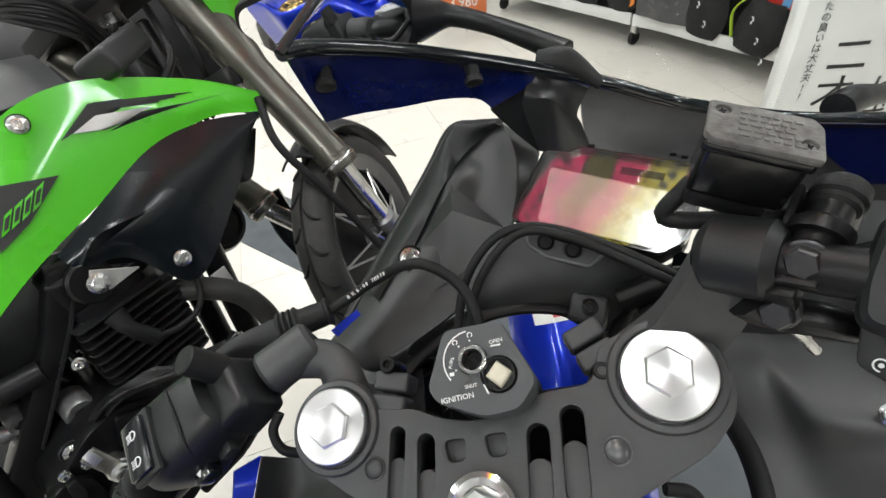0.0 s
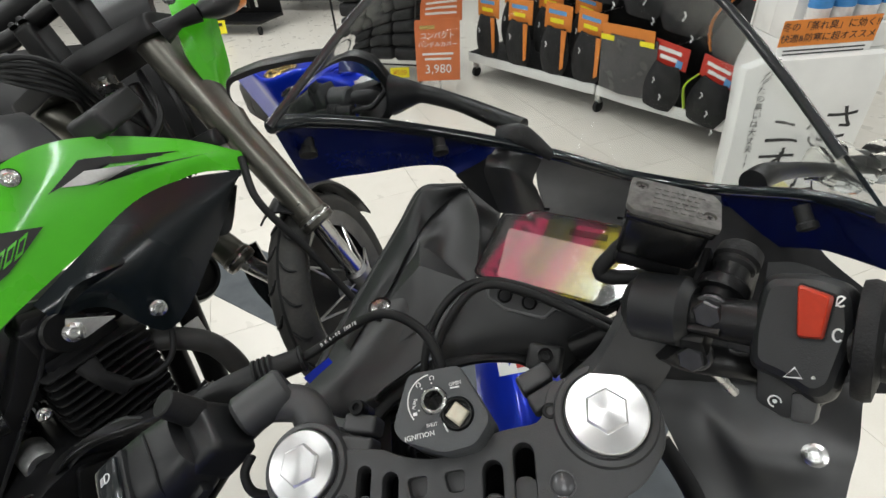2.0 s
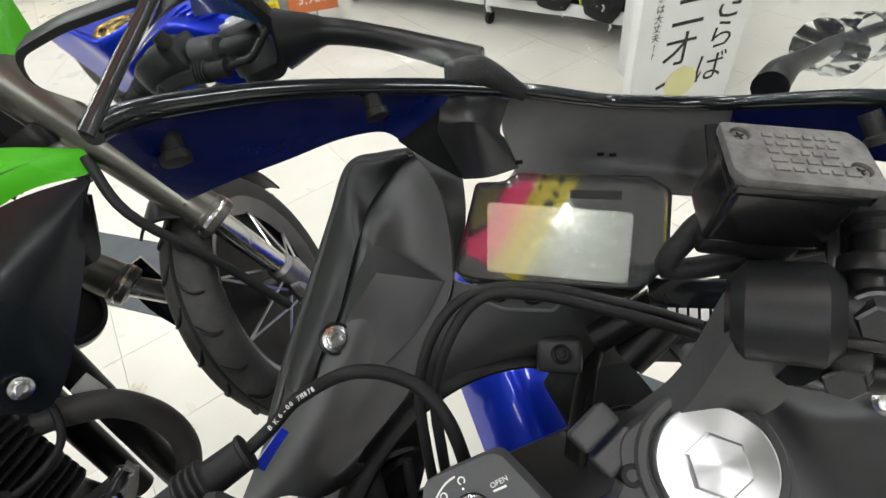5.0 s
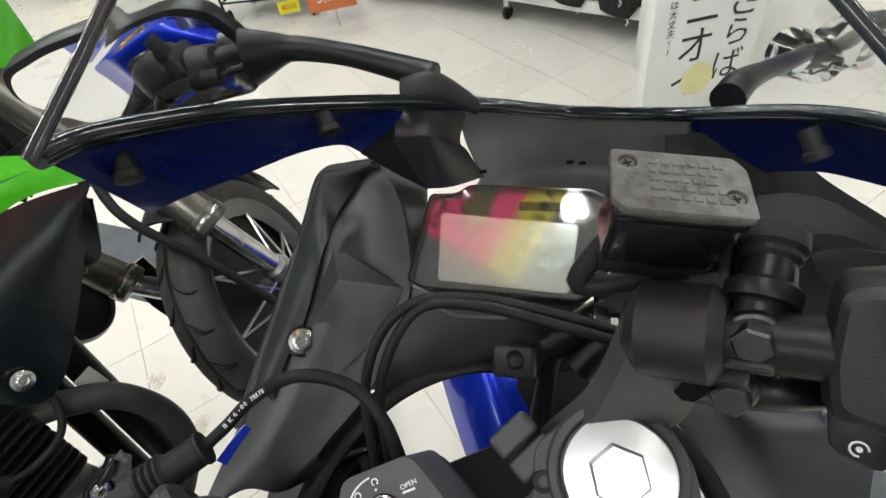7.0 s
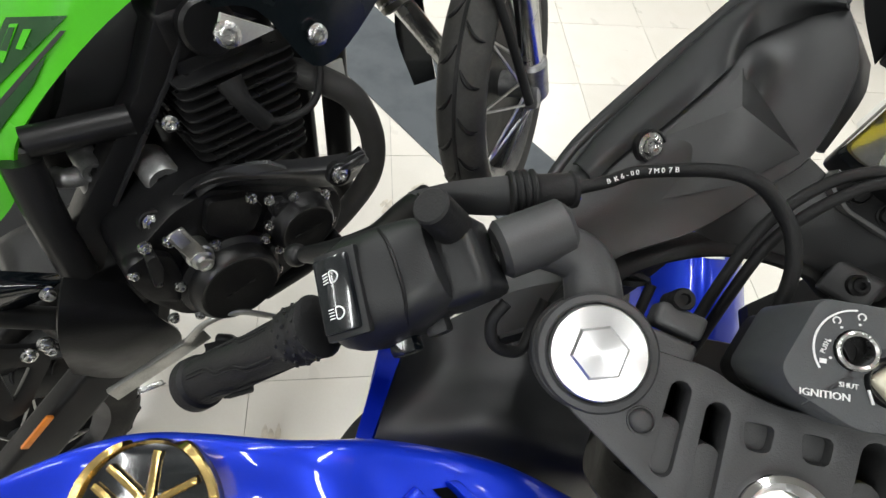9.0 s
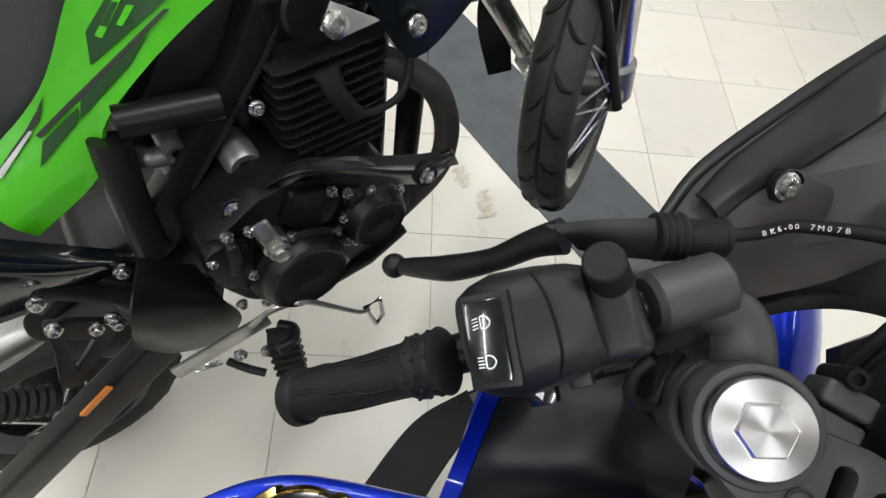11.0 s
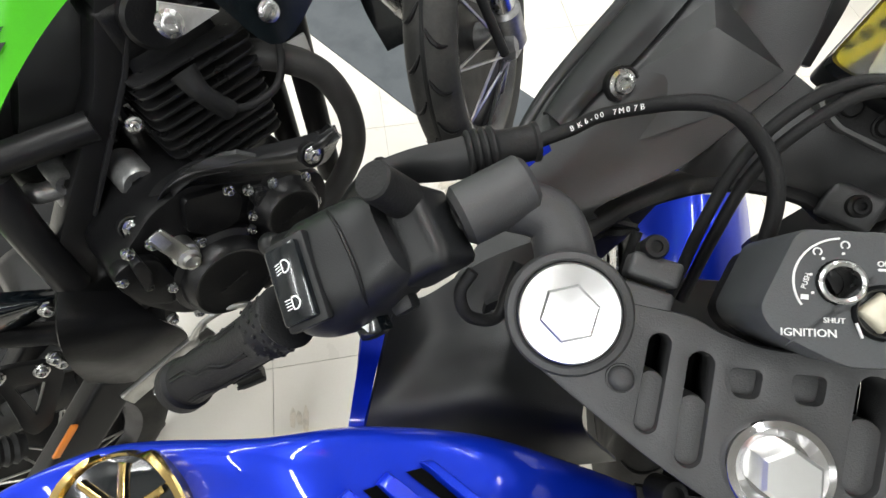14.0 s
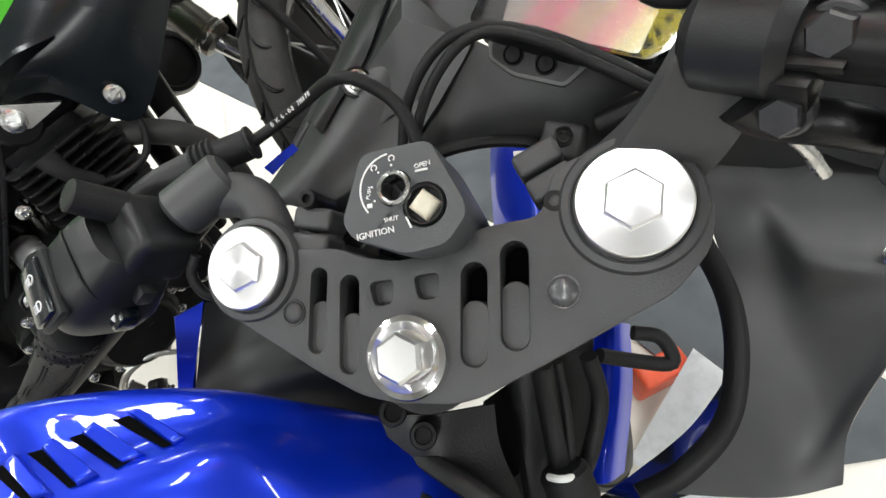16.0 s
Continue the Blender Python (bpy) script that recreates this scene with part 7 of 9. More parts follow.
# exhaust
bm = B()
tube(bm, [g3(-0.41, 0.055, 0.165), g3(-0.385, 0.085, 0.152), g3(-0.375, 0.115, 0.118), g3(-0.372, 0.128, 0.060), g3(-0.378, 0.118, 0.0), g3(-0.39, 0.075, -0.05), g3(-0.39, 0.0, -0.08)], 0.0145, 16, 8)
part("exhaust_header", bm, HEADER, green, "satin black exhaust header pipe")
for s0, q0, s1, q1, r in ((0.115, 0.24, 0.075, -0.05, -0.47), (0.135, 0.20, 0.10, -0.06, -0.43)):
    bm = B()
    cyl(bm, g3(r, s0, q0), g3(r, s1, q1), 0.016, seg=16)
    part("downtube", bm, SATIN, green)
bm = B()
box(bm, 0.004, 0.022, 0.03, GM @ Matrix.Translation((-0.413, 0.118, 0.13)), 0.001)
part("warning_label", bm, PAPER, green, "small white label with unreadable lines")
# frame
gcut("frame_spar", [(-0.0232, 0.2657), (0.0041, 0.2574), (-0.0095, 0.2341), (-0.0410, 0.1997), (-0.1052, 0.1378), (-0.1378, 0.1066), (-0.1823, 0.0463), (-0.2016, 0.0515), (-0.2049, 0.0733), (-0.1731, 0.1093), (-0.1380, 0.1414), (-0.0711, 0.2017)], -0.430, -0.402, SATIN, "flat black frame spar", 0.006, 0.003)
gcut("spar_edge", [(-0.0112, 0.2451), (-0.0075, 0.2439), (-0.0416, 0.2013), (-0.1054, 0.1397), (-0.1378, 0.1088), (-0.1398, 0.1117), (-0.1075, 0.1437), (-0.0440, 0.2050)], -0.405, -0.3995, GUARDM, "", 0.003, 0.001)
for pts, r in (([(-0.4100, -0.1616, 0.1930), (-0.4050, -0.1268, 0.1886), (-0.4000, -0.0872, 0.1831)], 0.0130), ([(-0.4200, -0.1737, 0.1752), (-0.4100, -0.1856, 0.1264), (-0.4000, -0.1974, 0.0615)], 0.0155), ([(-0.4200, -0.2920, 0.0688), (-0.4200, -0.2647, 0.0286), (-0.4100, -0.2322, -0.0014)], 0.012)):
    bm = B()
    tube(bm, [g3(p) for p in pts], r, 14, 6)
    part("frame_tube", bm, SATIN, green, "black frame tube")
gshell("frame_plate", [[(-0.4200, -0.2939, 0.1449), (-0.4200, -0.2571, 0.1020), (-0.4200, -0.2087, 0.0478)],
    [(-0.4050, -0.3110, 0.1237), (-0.4050, -0.2738, 0.0882), (-0.4050, -0.2182, 0.0572)],
    [(-0.4200, -0.3536, 0.0596), (-0.4200, -0.3165, 0.0454), (-0.4200, -0.2364, 0.0347)]], GLOSSB, "glossy black side cover")
gshell("pivot_cover", [[(-0.3850, -0.2067, 0.0787), (-0.3850, -0.1897, 0.0560), (-0.3850, -0.1732, 0.0350)],
    [(-0.3600, -0.2290, 0.0613), (-0.3600, -0.2035, 0.0343), (-0.3600, -0.1685, -0.0026)],
    [(-0.3600, -0.2487, 0.0233), (-0.3600, -0.2212, -0.0167), (-0.3600, -0.1641, -0.0517)],
    [(-0.3900, -0.2693, -0.0470), (-0.3900, -0.2456, -0.0948), (-0.3900, -0.1952, -0.1269)]], ENGINE, "black plastic pivot cover", nu=5, nv=5)
for p in ((-0.4000, -0.2954, 0.0666), (-0.4000, -0.2286, 0.0560), (-0.4050, -0.3071, 0.0199), (-0.4050, -0.2833, -0.0070), (-0.4000, -0.2648, -0.0091), (-0.4000, 0.0004, 0.2215), (-0.4000, -0.2647, 0.0007), (-0.4000, -0.0612, 0.1643)):
    bolt(green, g3(p), RV + V(0, 0, 0.2), 0.0055, 0.006, "frame_bolt", STEEL)
gshell("head_bracket", [[(-0.4000, 0.0090, 0.2400), (-0.4000, 0.0230, 0.2380), (-0.4000, 0.0460, 0.2230)], [(-0.4000, 0.0020, 0.2280), (-0.4000, 0.0200, 0.2220), (-0.4000, 0.0310, 0.2260)]], FORGED, "bare steel bracket")
for pts, m, r in (([(-0.4300, -0.1620, 0.1430), (-0.4200, -0.1560, 0.1440), (-0.4200, -0.1420, 0.1390)], FORGED, 0.009), ([(-0.4400, -0.1340, 0.1320), (-0.4300, -0.1370, 0.1160), (-0.4300, -0.1420, 0.0990)], FORGED, 0.016), ([(-0.4000, -0.0890, 0.1340), (-0.4000, -0.0910, 0.1120), (-0.4000, -0.0910, 0.0950)], FORGED, 0.014), ([(-0.3500, -0.0420, 0.0870), (-0.3550, -0.0630, 0.0840), (-0.3600, -0.0900, 0.0760)], RUBBER, 0.005)):
    bm = B()
    tube(bm, [g3(p) for p in pts], r, 12, 4)
    part("carburettor_piece" if m is FORGED else "wire_loom", bm, m, green)
for k in range(7):
    bm = B()
    a = g3(-0.47 - 0.01 * (k % 3), -0.14 + 0.03 * k, 0.20 + 0.02 * (k % 2))
    tube(bm, [a, g3(-0.46, -0.12 + 0.03 * k, 0.16), g3(-0.45, -0.10 + 0.02 * k, 0.12 + 0.01 * k)], 0.004, 8, 5)
    part("wire_loom", bm, RUBBER, green)
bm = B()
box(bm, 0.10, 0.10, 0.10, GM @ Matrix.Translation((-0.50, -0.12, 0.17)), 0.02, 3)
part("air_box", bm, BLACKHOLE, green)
bm = B()
box(bm, 0.14, 0.30, 0.10, GM @ Matrix.Translation((-0.52, -0.13, -0.04)), 0.03, 3)
part("gearbox", bm, ENGINE, green)
# added black sheet that keeps the gaps in the frame dark
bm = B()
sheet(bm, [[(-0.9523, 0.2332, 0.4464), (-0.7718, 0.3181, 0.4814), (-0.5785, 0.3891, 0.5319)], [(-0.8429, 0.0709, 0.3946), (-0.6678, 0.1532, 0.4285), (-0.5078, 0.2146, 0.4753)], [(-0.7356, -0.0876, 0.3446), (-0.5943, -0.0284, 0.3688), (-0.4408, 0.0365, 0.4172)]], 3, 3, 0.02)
part("dark_backing", bm, BLACKHOLE, green, "added black backing sheet behind the frame")
for k in range(9):
    bm = B()
    tube(bm, [at_ for at_ in (g3(-0.50, -0.20 + 0.022 * k, 0.18 - 0.012 * k), g3(-0.47, -0.16 + 0.018 * k, 0.14 + 0.01 * (k % 3)), g3(-0.47, -0.13 + 0.012 * k, 0.09 + 0.015 * (k % 4)), g3(-0.46, -0.09 + 0.01 * k, 0.02))], 0.0034 + 0.0012 * (k % 3), 8, 5)
    part("hose", bm, RUBBER, green)
for p_, r_, h_ in (((-0.4200, -0.1410, 0.1230), 0.013, 0.012), ((-0.4250, -0.1350, 0.1440), 0.011, 0.016), ((-0.4250, -0.1240, 0.1330), 0.008, 0.014), ((-0.4180, -0.1370, 0.1170), 0.007, 0.010), ((-0.3950, -0.0910, 0.1230), 0.017, 0.012), ((-0.3900, -0.0900, 0.1110), 0.009, 0.010)):
    bm = B()
    lathe(bm, [(r_, -0.03), (r_, h_ * 0.6), (r_ * 0.85, h_), (r_ * 0.45, h_ * 0.9), (r_ * 0.4, h_ * 0.5), (0.0005, h_ * 0.5)], along(g3(p_), g3(p_) + RV)[0], 24)
    part("carburettor_piece", bm, FORGED, green, "bare cast alloy carburettor piece")
# lower details: peg, pedal, stand spring
bm = B()
P0, P1 = g3((-0.3100, -0.1382, -0.0413)), g3((-0.3000, -0.1485, -0.1232))
pmx, ph = along(P0, P1)
box(bm, 0.032, 0.020, ph, pmx @ Matrix.Translation((0, 0, ph / 2)), 0.004)
peg = part("foot_peg", bm, RUBBER, green, "ribbed black rubber foot peg")
for k in range(6):
    bm = B()
    box(bm, 0.034, 0.004, 0.0035, pmx @ Matrix.Translation((0, -0.011, 0.004 + k * ph / 6)), 0.001)
    box(bm, 0.034, 0.004, 0.0035, pmx @ Matrix.Translation((0, 0.011, 0.004 + k * ph / 6)), 0.001)
    part("rib", bm, RUBBER, peg)
bm = B()
tube(bm, [(-0.3365, 0.0475, 0.4971), (-0.3194, 0.0489, 0.5030), (-0.3104, 0.0351, 0.5131), (-0.3179, 0.0197, 0.5173)], 0.006, 10, 5)
part("peg_bracket", bm, SATIN, green)
bm = B()
tube(bm, [g3(p) for p in ((-0.3300, -0.1587, -0.0272), (-0.3200, -0.1340, -0.0058), (-0.3100, -0.1032, -0.0063), (-0.3000, -0.0778, -0.0301), (-0.2960, -0.0533, -0.0642), (-0.2960, -0.0410, -0.0714))], 0.0046, 12, 6, squash=0.6)
ped = part("brake_pedal", bm, SATSTEEL, green, "bright plated brake pedal")
bm = B()
tube(bm, [g3(p) for p in ((-0.2960, -0.0447, -0.0635), (-0.2960, -0.0243, -0.0634), (-0.2960, -0.0240, -0.1034), (-0.2960, -0.0351, -0.1177))], 0.0028, 8, 1, closed=True)
part("pedal_pad", bm, STEEL, ped)
bm = B()
box(bm, 0.105, 0.020, 0.006, frame3(g3((-0.3350, -0.1928, -0.0411)), g3((-0.3350, -0.1520, -0.0428)) - g3((-0.3350, -0.2280, -0.0451)), RV.cross(g3((-0.3350, -0.1520, -0.0428)) - g3((-0.3350, -0.2280, -0.0451)))), 0.0015, 2)
st = part("stand_bracket", bm, SATSTEEL, green, "plated side-stand bracket")
bm = B()
tube(bm, [V((-0.4066, -0.0260, 0.4491)).lerp(V((-0.3845, -0.0093, 0.4562)), i / 36) + V(0.003 * math.cos(i * 2.1), 0.003 * math.sin(i * 2.1), 0.002 * math.sin(i * 2.1)) for i in range(37)], 0.0009, 6, 2)
part("spring", bm, STEEL, st)
bm = B()
tube(bm, [(-0.3902, -0.0011, 0.4216), (-0.3651, 0.0005, 0.4220), (-0.3443, 0.0048, 0.4181)], 0.005, 10, 4)
part("drain_hose", bm, RUBBER, green)
for p in ((-0.3690, 0.0064, 0.4575), (-0.3410, 0.0213, 0.4692), (-0.3168, 0.0401, 0.4935)):
    bolt(green, V(p), RV + V(0, 0, 0.6), 0.0055, 0.005, "peg_bolt", STEEL)
# the ribbed peg shows again beside the grip
# swingarm, rear wheel
bm = B()
a, b = g3((-0.4050, -0.2500, -0.0798)), g3((-0.4250, -0.5048, -0.2396))
m = frame3((a + b) / 2, b - a, RV)
box(bm, (b - a).length, 0.030, 0.048, m, 0.006, 3)
swing = part("swingarm", bm, SATIN, green, "black box-section swingarm")
bm = B()
box(bm, (b - a).length, 0.030, 0.048, Matrix.Translation(RV * -0.16) @ m, 0.006, 3)
part("swingarm_far", bm, SATIN, green)
bm = B()
ra_, rb_ = g3((-0.3920, -0.3171, -0.0908)), g3((-0.3920, -0.3578, -0.1136))
box(bm, (rb_ - ra_).length, 0.004, 0.0075, frame3((ra_ + rb_) / 2, rb_ - ra_, RV), 0.001)
part("reflector", bm, ORANGE, swing, "slim orange reflector")
bm = B()
prism(bm, rounded([(-0.3112, 0.0297), (-0.2951, 0.0187), (-0.2713, -0.0096), (-0.2765, -0.0334), (-0.3312, -0.0833), (-0.3503, -0.0828), (-0.3499, -0.0662), (-0.3248, -0.0132)], 0.006, 3), -0.415, -0.408, GP, [rounded([(-0.3106, -0.0056), (-0.2930, -0.0258), (-0.3291, -0.0586)], 0.004, 3)], 0.0015)
part("swing_bracket", bm, SATIN, green, "black triangular peg bracket")
bm = B()
a, b = g3((-0.4000, -0.4058, -0.0244)), g3((-0.4000, -0.3587, -0.0736))
m, h = along(a, b)
lathe(bm, [(0.017, 0)] + [(0.017 - 0.003 * (k % 2), 0.004 + k * (h - 0.008) / 15) for k in range(16)] + [(0.014, h)], m, 20)
part("passenger_peg", bm, RUBBER, green, "ribbed black passenger peg")
wheel(green, g3(-0.58, -0.447, -0.322), RV, 0.165, 0.075, 0.112, RIMM, 28, 0.0, names="rear_")
bm = B()
tube(bm, [g3((-0.4700, -0.4148, -0.0389)), g3((-0.4600, -0.3729, -0.0299)), g3((-0.4500, -0.3331, -0.0177))], 0.020, 18, 6, [0.026, 0.022, 0.016])
part("muffler_tail", bm, SATSTEEL, green, "bare steel exhaust tail")
# front end, steered a little to one side
AX = V(0.977, -0.047, 0.289).normalized()
HUB = V(-0.1348, 0.4475, 0.606)
wheel(green, HUB, AX, 0.165, 0.056, 0.130, RIMM, 36, 0.068, names="front_")
N_TOP, N_SEAL, N_HUB = V((-0.3224, 0.5200, 0.9920)), V(-0.1334, 0.4245, 0.7559), HUB + AX * 0.045
F_TOP, F_SEAL, F_HUB = V((-0.5065, 0.5205, 0.9132)), V(-0.2716, 0.4372, 0.683), HUB - AX * 0.052
for top, seal, hub_ in ((N_TOP, N_SEAL, N_HUB), (F_TOP, F_SEAL, F_HUB)):
    up = (top - seal).normalized()
    bm = B()
    m, h = along(seal, top)
    lathe(bm, [(0.0165, -0.004), (0.0235, -0.002), (0.0245, 0.004), (0.0245, 0.014), (0.0225, 0.016), (0.0225, 0.034), (0.0215, 0.040), (0.0222, h * 0.50), (0.0262, h * 0.56), (0.0262, h * 0.9), (0.0262, h)], m, 32)
    tube_ = part("fork_tube", bm, FORKT, green, "bronze-grey anodised fork tube")
    bm = B()
    lathe(bm, [(0.025, 0.005), (0.0253, 0.007), (0.025, 0.009)], m, 32)
    part("seal_clip", bm, STEEL, tube_)
    bm = B()
    cyl(bm, seal + up * 0.01, hub_, 0.0135, seg=24)
    part("fork_leg", bm, LEGM, green, "chromed fork leg")
    bm = B()
    cyl(bm, hub_ + (seal - hub_) * 0.30, hub_ - (seal - hub_) * 0.10, 0.018, seg=20, bevel=0.004)
    box(bm, 0.022, 0.05, 0.04, frame3(hub_, AX, up), 0.008)
    part("axle_clamp", bm, FORGED, green)
    bm = B()
    hexagon(bm, along(top + up * 0.008, top + up)[0], 0.013, 0, 0.008, 0.001)
    part("fork_bolt", bm, STEEL, green, smooth=20)
FORKUP = (N_TOP - N_SEAL).normalized()
ACROSS = (N_TOP - F_TOP).normalized()
CF = frame3((N_TOP + F_TOP) / 2, ACROSS, FORKUP.cross(ACROSS))
if (CF.to_3x3() @ V(0, 0, 1)).dot(FORKUP) < 0:
    CF = CF @ Matrix.Rotation(math.pi, 4, "X")
hw = (N_TOP - F_TOP).length / 2
for drop, th_ in ((0.0, 0.026), (-0.15, 0.024)):
    bm = B()
    prism(bm, rounded([(-hw - 0.034, -0.030), (-hw * 0.4, -0.048), (hw * 0.4, -0.048), (hw + 0.034, -0.030), (hw + 0.034, 0.032), (hw * 0.4, 0.040), (-hw * 0.4, 0.040), (-hw - 0.034, 0.032)], 0.014, 4), drop - th_ / 2, drop + th_ / 2, CF, bevel=0.004)
    part("fork_clamp", bm, SATIN, green, "black fork clamp")
for x, y in ((hw + 0.020, 0.030), (hw + 0.006, 0.030)):
    bolt(green, CF @ V(x, y, 0.0), CF.to_3x3() @ V(0, 1, 0), 0.006, 0.006, "pinch_bolt", STEEL)
bm = B()
cyl(bm, CF @ V(0, 0, -0.14), CF @ V(0, 0, 0.012), 0.016, seg=24, bevel=0.002)
hexagon(bm, CF @ Matrix.Translation((0, 0, 0.012)), 0.015, 0, 0.010, 0.001)
part("stem_nut", bm, STEEL, green)
bm = B()
lathe(bm, [(0.020, -0.060), (0.024, -0.055)] + [(0.024 - 0.002 * (k % 2), -0.053 + 0.004 * k) for k in range(6)] + [(0.020, -0.026)], CF, 20)
part("bearing_nut", bm, STEEL, green, "bright slotted steering nut", smooth=20)
for a, b, r in (((0.0, 0.0, -0.13), (0.0, 0.0, -0.05), 0.030), ((0.035, 0.0, -0.14), (0.030, 0.01, -0.035), 0.013)):
    bm = B()
    cyl(bm, CF @ V(a), CF @ V(b), r, seg=24, bevel=0.004)
    part("steering_head", bm, SATIN, green)
bars = []
for x in (0.035, -0.040):
    p0, p1 = CF @ V(x, -0.004, 0.008), CF @ V(x, -0.016, 0.082)
    bm = B()
    m = frame3((p0 + p1) / 2, ACROSS, p1 - p0)
    box(bm, 0.030, (p1 - p0).length, 0.036, m, 0.006, 3)
    riser = part("bar_riser", bm, SATIN, green, "black handlebar riser")
    bars.append(p1)
    for dx, dy in ((-0.008, -0.013), (-0.008, 0.013), (0.008, -0.013), (0.008, 0.013)):
        bolt(riser, CF @ V(x + dx, -0.018 + dy, 0.083), FORKUP, 0.004, 0.004, "riser_bolt", SATIN)
bm = B()
BO = (bars[0] + bars[1]) / 2
tube(bm, [BO + ACROSS * -0.34 + V(-0.02, -0.12, 0.03), BO + ACROSS * -0.16 + V(0, -0.03, 0.02), BO + ACROSS * -0.08, BO, BO + ACROSS * 0.08, BO + ACROSS * 0.15 + V(0, -0.02, 0.04), BO + ACROSS * 0.20 + V(0.0, -0.06, 0.12)], 0.0115, 14, 8)
part("handlebar", bm, SATIN, green, "black tapered handlebar")
for k in range(5):
    bm = B()
    tube(bm, [(-0.5256, 0.4638, 0.9749), V((-0.4523, 0.4390, 0.9641)) + V(0, 0, 0.008 * k), V((-0.4051, 0.4353, 0.9521)) + V(0, 0.01, 0.010 * k - 0.01), CF @ V(0.01 * k - 0.02, -0.03, -0.06), CF @ V(0.012 * k, 0.035, -0.17)], 0.0038, 8, 6)
    part("control_cable", bm, RUBBER, green, "black control cable")
for pts in ([(-0.3360, 0.5254, 0.9666), (-0.2819, 0.4580, 0.9148), (-0.2774, 0.4551, 0.8573), (-0.2309, 0.4489, 0.8244)], [(-0.3518, 0.5119, 0.9493), (-0.3031, 0.4434, 0.9143), (-0.3128, 0.3984, 0.8861)]):
    bm = B()
    tube(bm, pts, 0.0045, 8, 6)
    part("control_cable", bm, RUBBER, green)
bm = B()
box(bm, 0.05, 0.03, 0.075, frame3(V((-0.3335, 0.3939, 0.9354)), ACROSS, FORKUP) @ Matrix.Rotation(radians(20), 4, "X"), 0.008, 3)
part("switch_box", bm, PLASTIC2, green)
for (a, b, c_, e_), mt in ((((-0.5048, 0.6497, 1.0108), (-0.3882, 0.6841, 1.0438), (-0.3784, 0.6407, 0.9800), (-0.4738, 0.6072, 0.9454)), PLASTIC2), (((-0.6011, 0.5823, 1.0153), (-0.5115, 0.6226, 1.0606), (-0.4980, 0.6129, 1.0096), (-0.5735, 0.5768, 0.9684)), BLACKHOLE), (((-0.7033, 0.7471, 1.0908), (-0.5675, 0.7531, 1.0803), (-0.5981, 0.6998, 1.0080), (-0.7082, 0.6742, 0.9866)), SATIN), (((-0.7491, 0.6928, 0.9489), (-0.4819, 0.7181, 0.9478), (-0.3035, 0.5827, 0.7985), (-0.7158, 0.5595, 0.8229)), BLACKHOLE)):
    gshell_rows = [[V(a), V(b)], [(V(a) + V(e_)) / 2 + V(0, -0.012, 0.012), (V(b) + V(c_)) / 2 + V(0, -0.012, 0.012)], [V(e_), V(c_)]]
    bm = B()
    sheet(bm, gshell_rows, 3, 3, 0.02)
    part("headlamp_back", bm, mt, green, "black plastic headlamp housing")
bm = B()
tube(bm, [N_SEAL + (N_TOP - N_SEAL) * 0.45 + V(0.0, -0.028, -0.01), (-0.1923, 0.3944, 0.8109), (-0.1406, 0.3839, 0.7358), (-0.0909, 0.3698, 0.6560)], 0.0052, 10, 6)
part("brake_hose", bm, RUBBER, green, "black brake hose")
bm = B()
box(bm, 0.020, 0.050, 0.038, frame3(HUB - AX * 0.052 + V(-0.01, 0.03, 0.05), AX, FORKUP), 0.008, 3)
part("brake_caliper", bm, FORGED, green)
gshell_rows = [[(-0.2859, 0.4588, 0.6882), (-0.2578, 0.4680, 0.6974)], [(-0.2781, 0.4449, 0.6319), (-0.2420, 0.4576, 0.6452)], [(-0.2458, 0.4319, 0.5737), (-0.2198, 0.4430, 0.5859)]]
bm = B()
sheet(bm, gshell_rows, 4, 4, 0.006)
part("fork_guard", bm, GLOSSB, green, "black fork guard")
rows = []
for k in range(8):
    a = radians(-12 + 13 * k)
    e2 = V(0, 0, 1).cross(AX).normalized()
    e3 = AX.cross(e2)
    rows.append([HUB + AX * (0.028 * x) + (e2 * math.sin(a) + e3 * math.cos(a)) * (0.186 - 0.014 * x * x) for x in (-1, -0.5, 0, 0.5, 1)])
bm = B()
sheet(bm, rows, 3, 2, 0.003)
part("front_fender", bm, PLASTIC, green, "slim black front fender")
hp, hq = V((-0.3791, 0.4641, 0.6386)), V((-0.3430, 0.4191, 0.6743))
bm = B()
m, h = along(hp, hq + V(0.05, 0, 0))
lathe(bm, [(0.030, -0.05), (0.045, -0.02), (0.046, 0.0), (0.040, 0.012), (0.034, 0.013), (0.032, 0.008), (0.012, 0.010), (0.002, 0.012)], m, 36)
part("horn", bm, SATIN, green, "round black horn")
# headlamp mask and indicator
gshell("headlamp_mask", [[(-0.4200, 0.2900, 0.5080), (-0.4200, 0.3310, 0.5460), (-0.4200, 0.3730, 0.5730)], [(-0.4000, 0.2730, 0.4570), (-0.4000, 0.2990, 0.4710), (-0.4000, 0.3350, 0.4900)], [(-0.4000, 0.2800, 0.4170), (-0.4000, 0.2990, 0.4150), (-0.4200, 0.3330, 0.4140)], [(-0.4100, 0.2940, 0.3870), (-0.4100, 0.2980, 0.3820), (-0.4200, 0.3100, 0.3780)]], GREEN, "lime green headlamp mask")
bolt(green, g3((-0.4000, 0.2830, 0.5140)), RV, 0.006, 0.004, "mask_bolt", STEEL)
bm = B()
tube(bm, [g3((-0.4000, 0.2550, 0.4800)), g3((-0.3900, 0.2750, 0.4870)), g3((-0.3750, 0.2970, 0.4910))], 0.009, 12, 5, [0.014, 0.008, 0.011])
ind = part("indicator_stalk", bm, RUBBER, green, "flexible rubber indicator stalk")
bm = B()
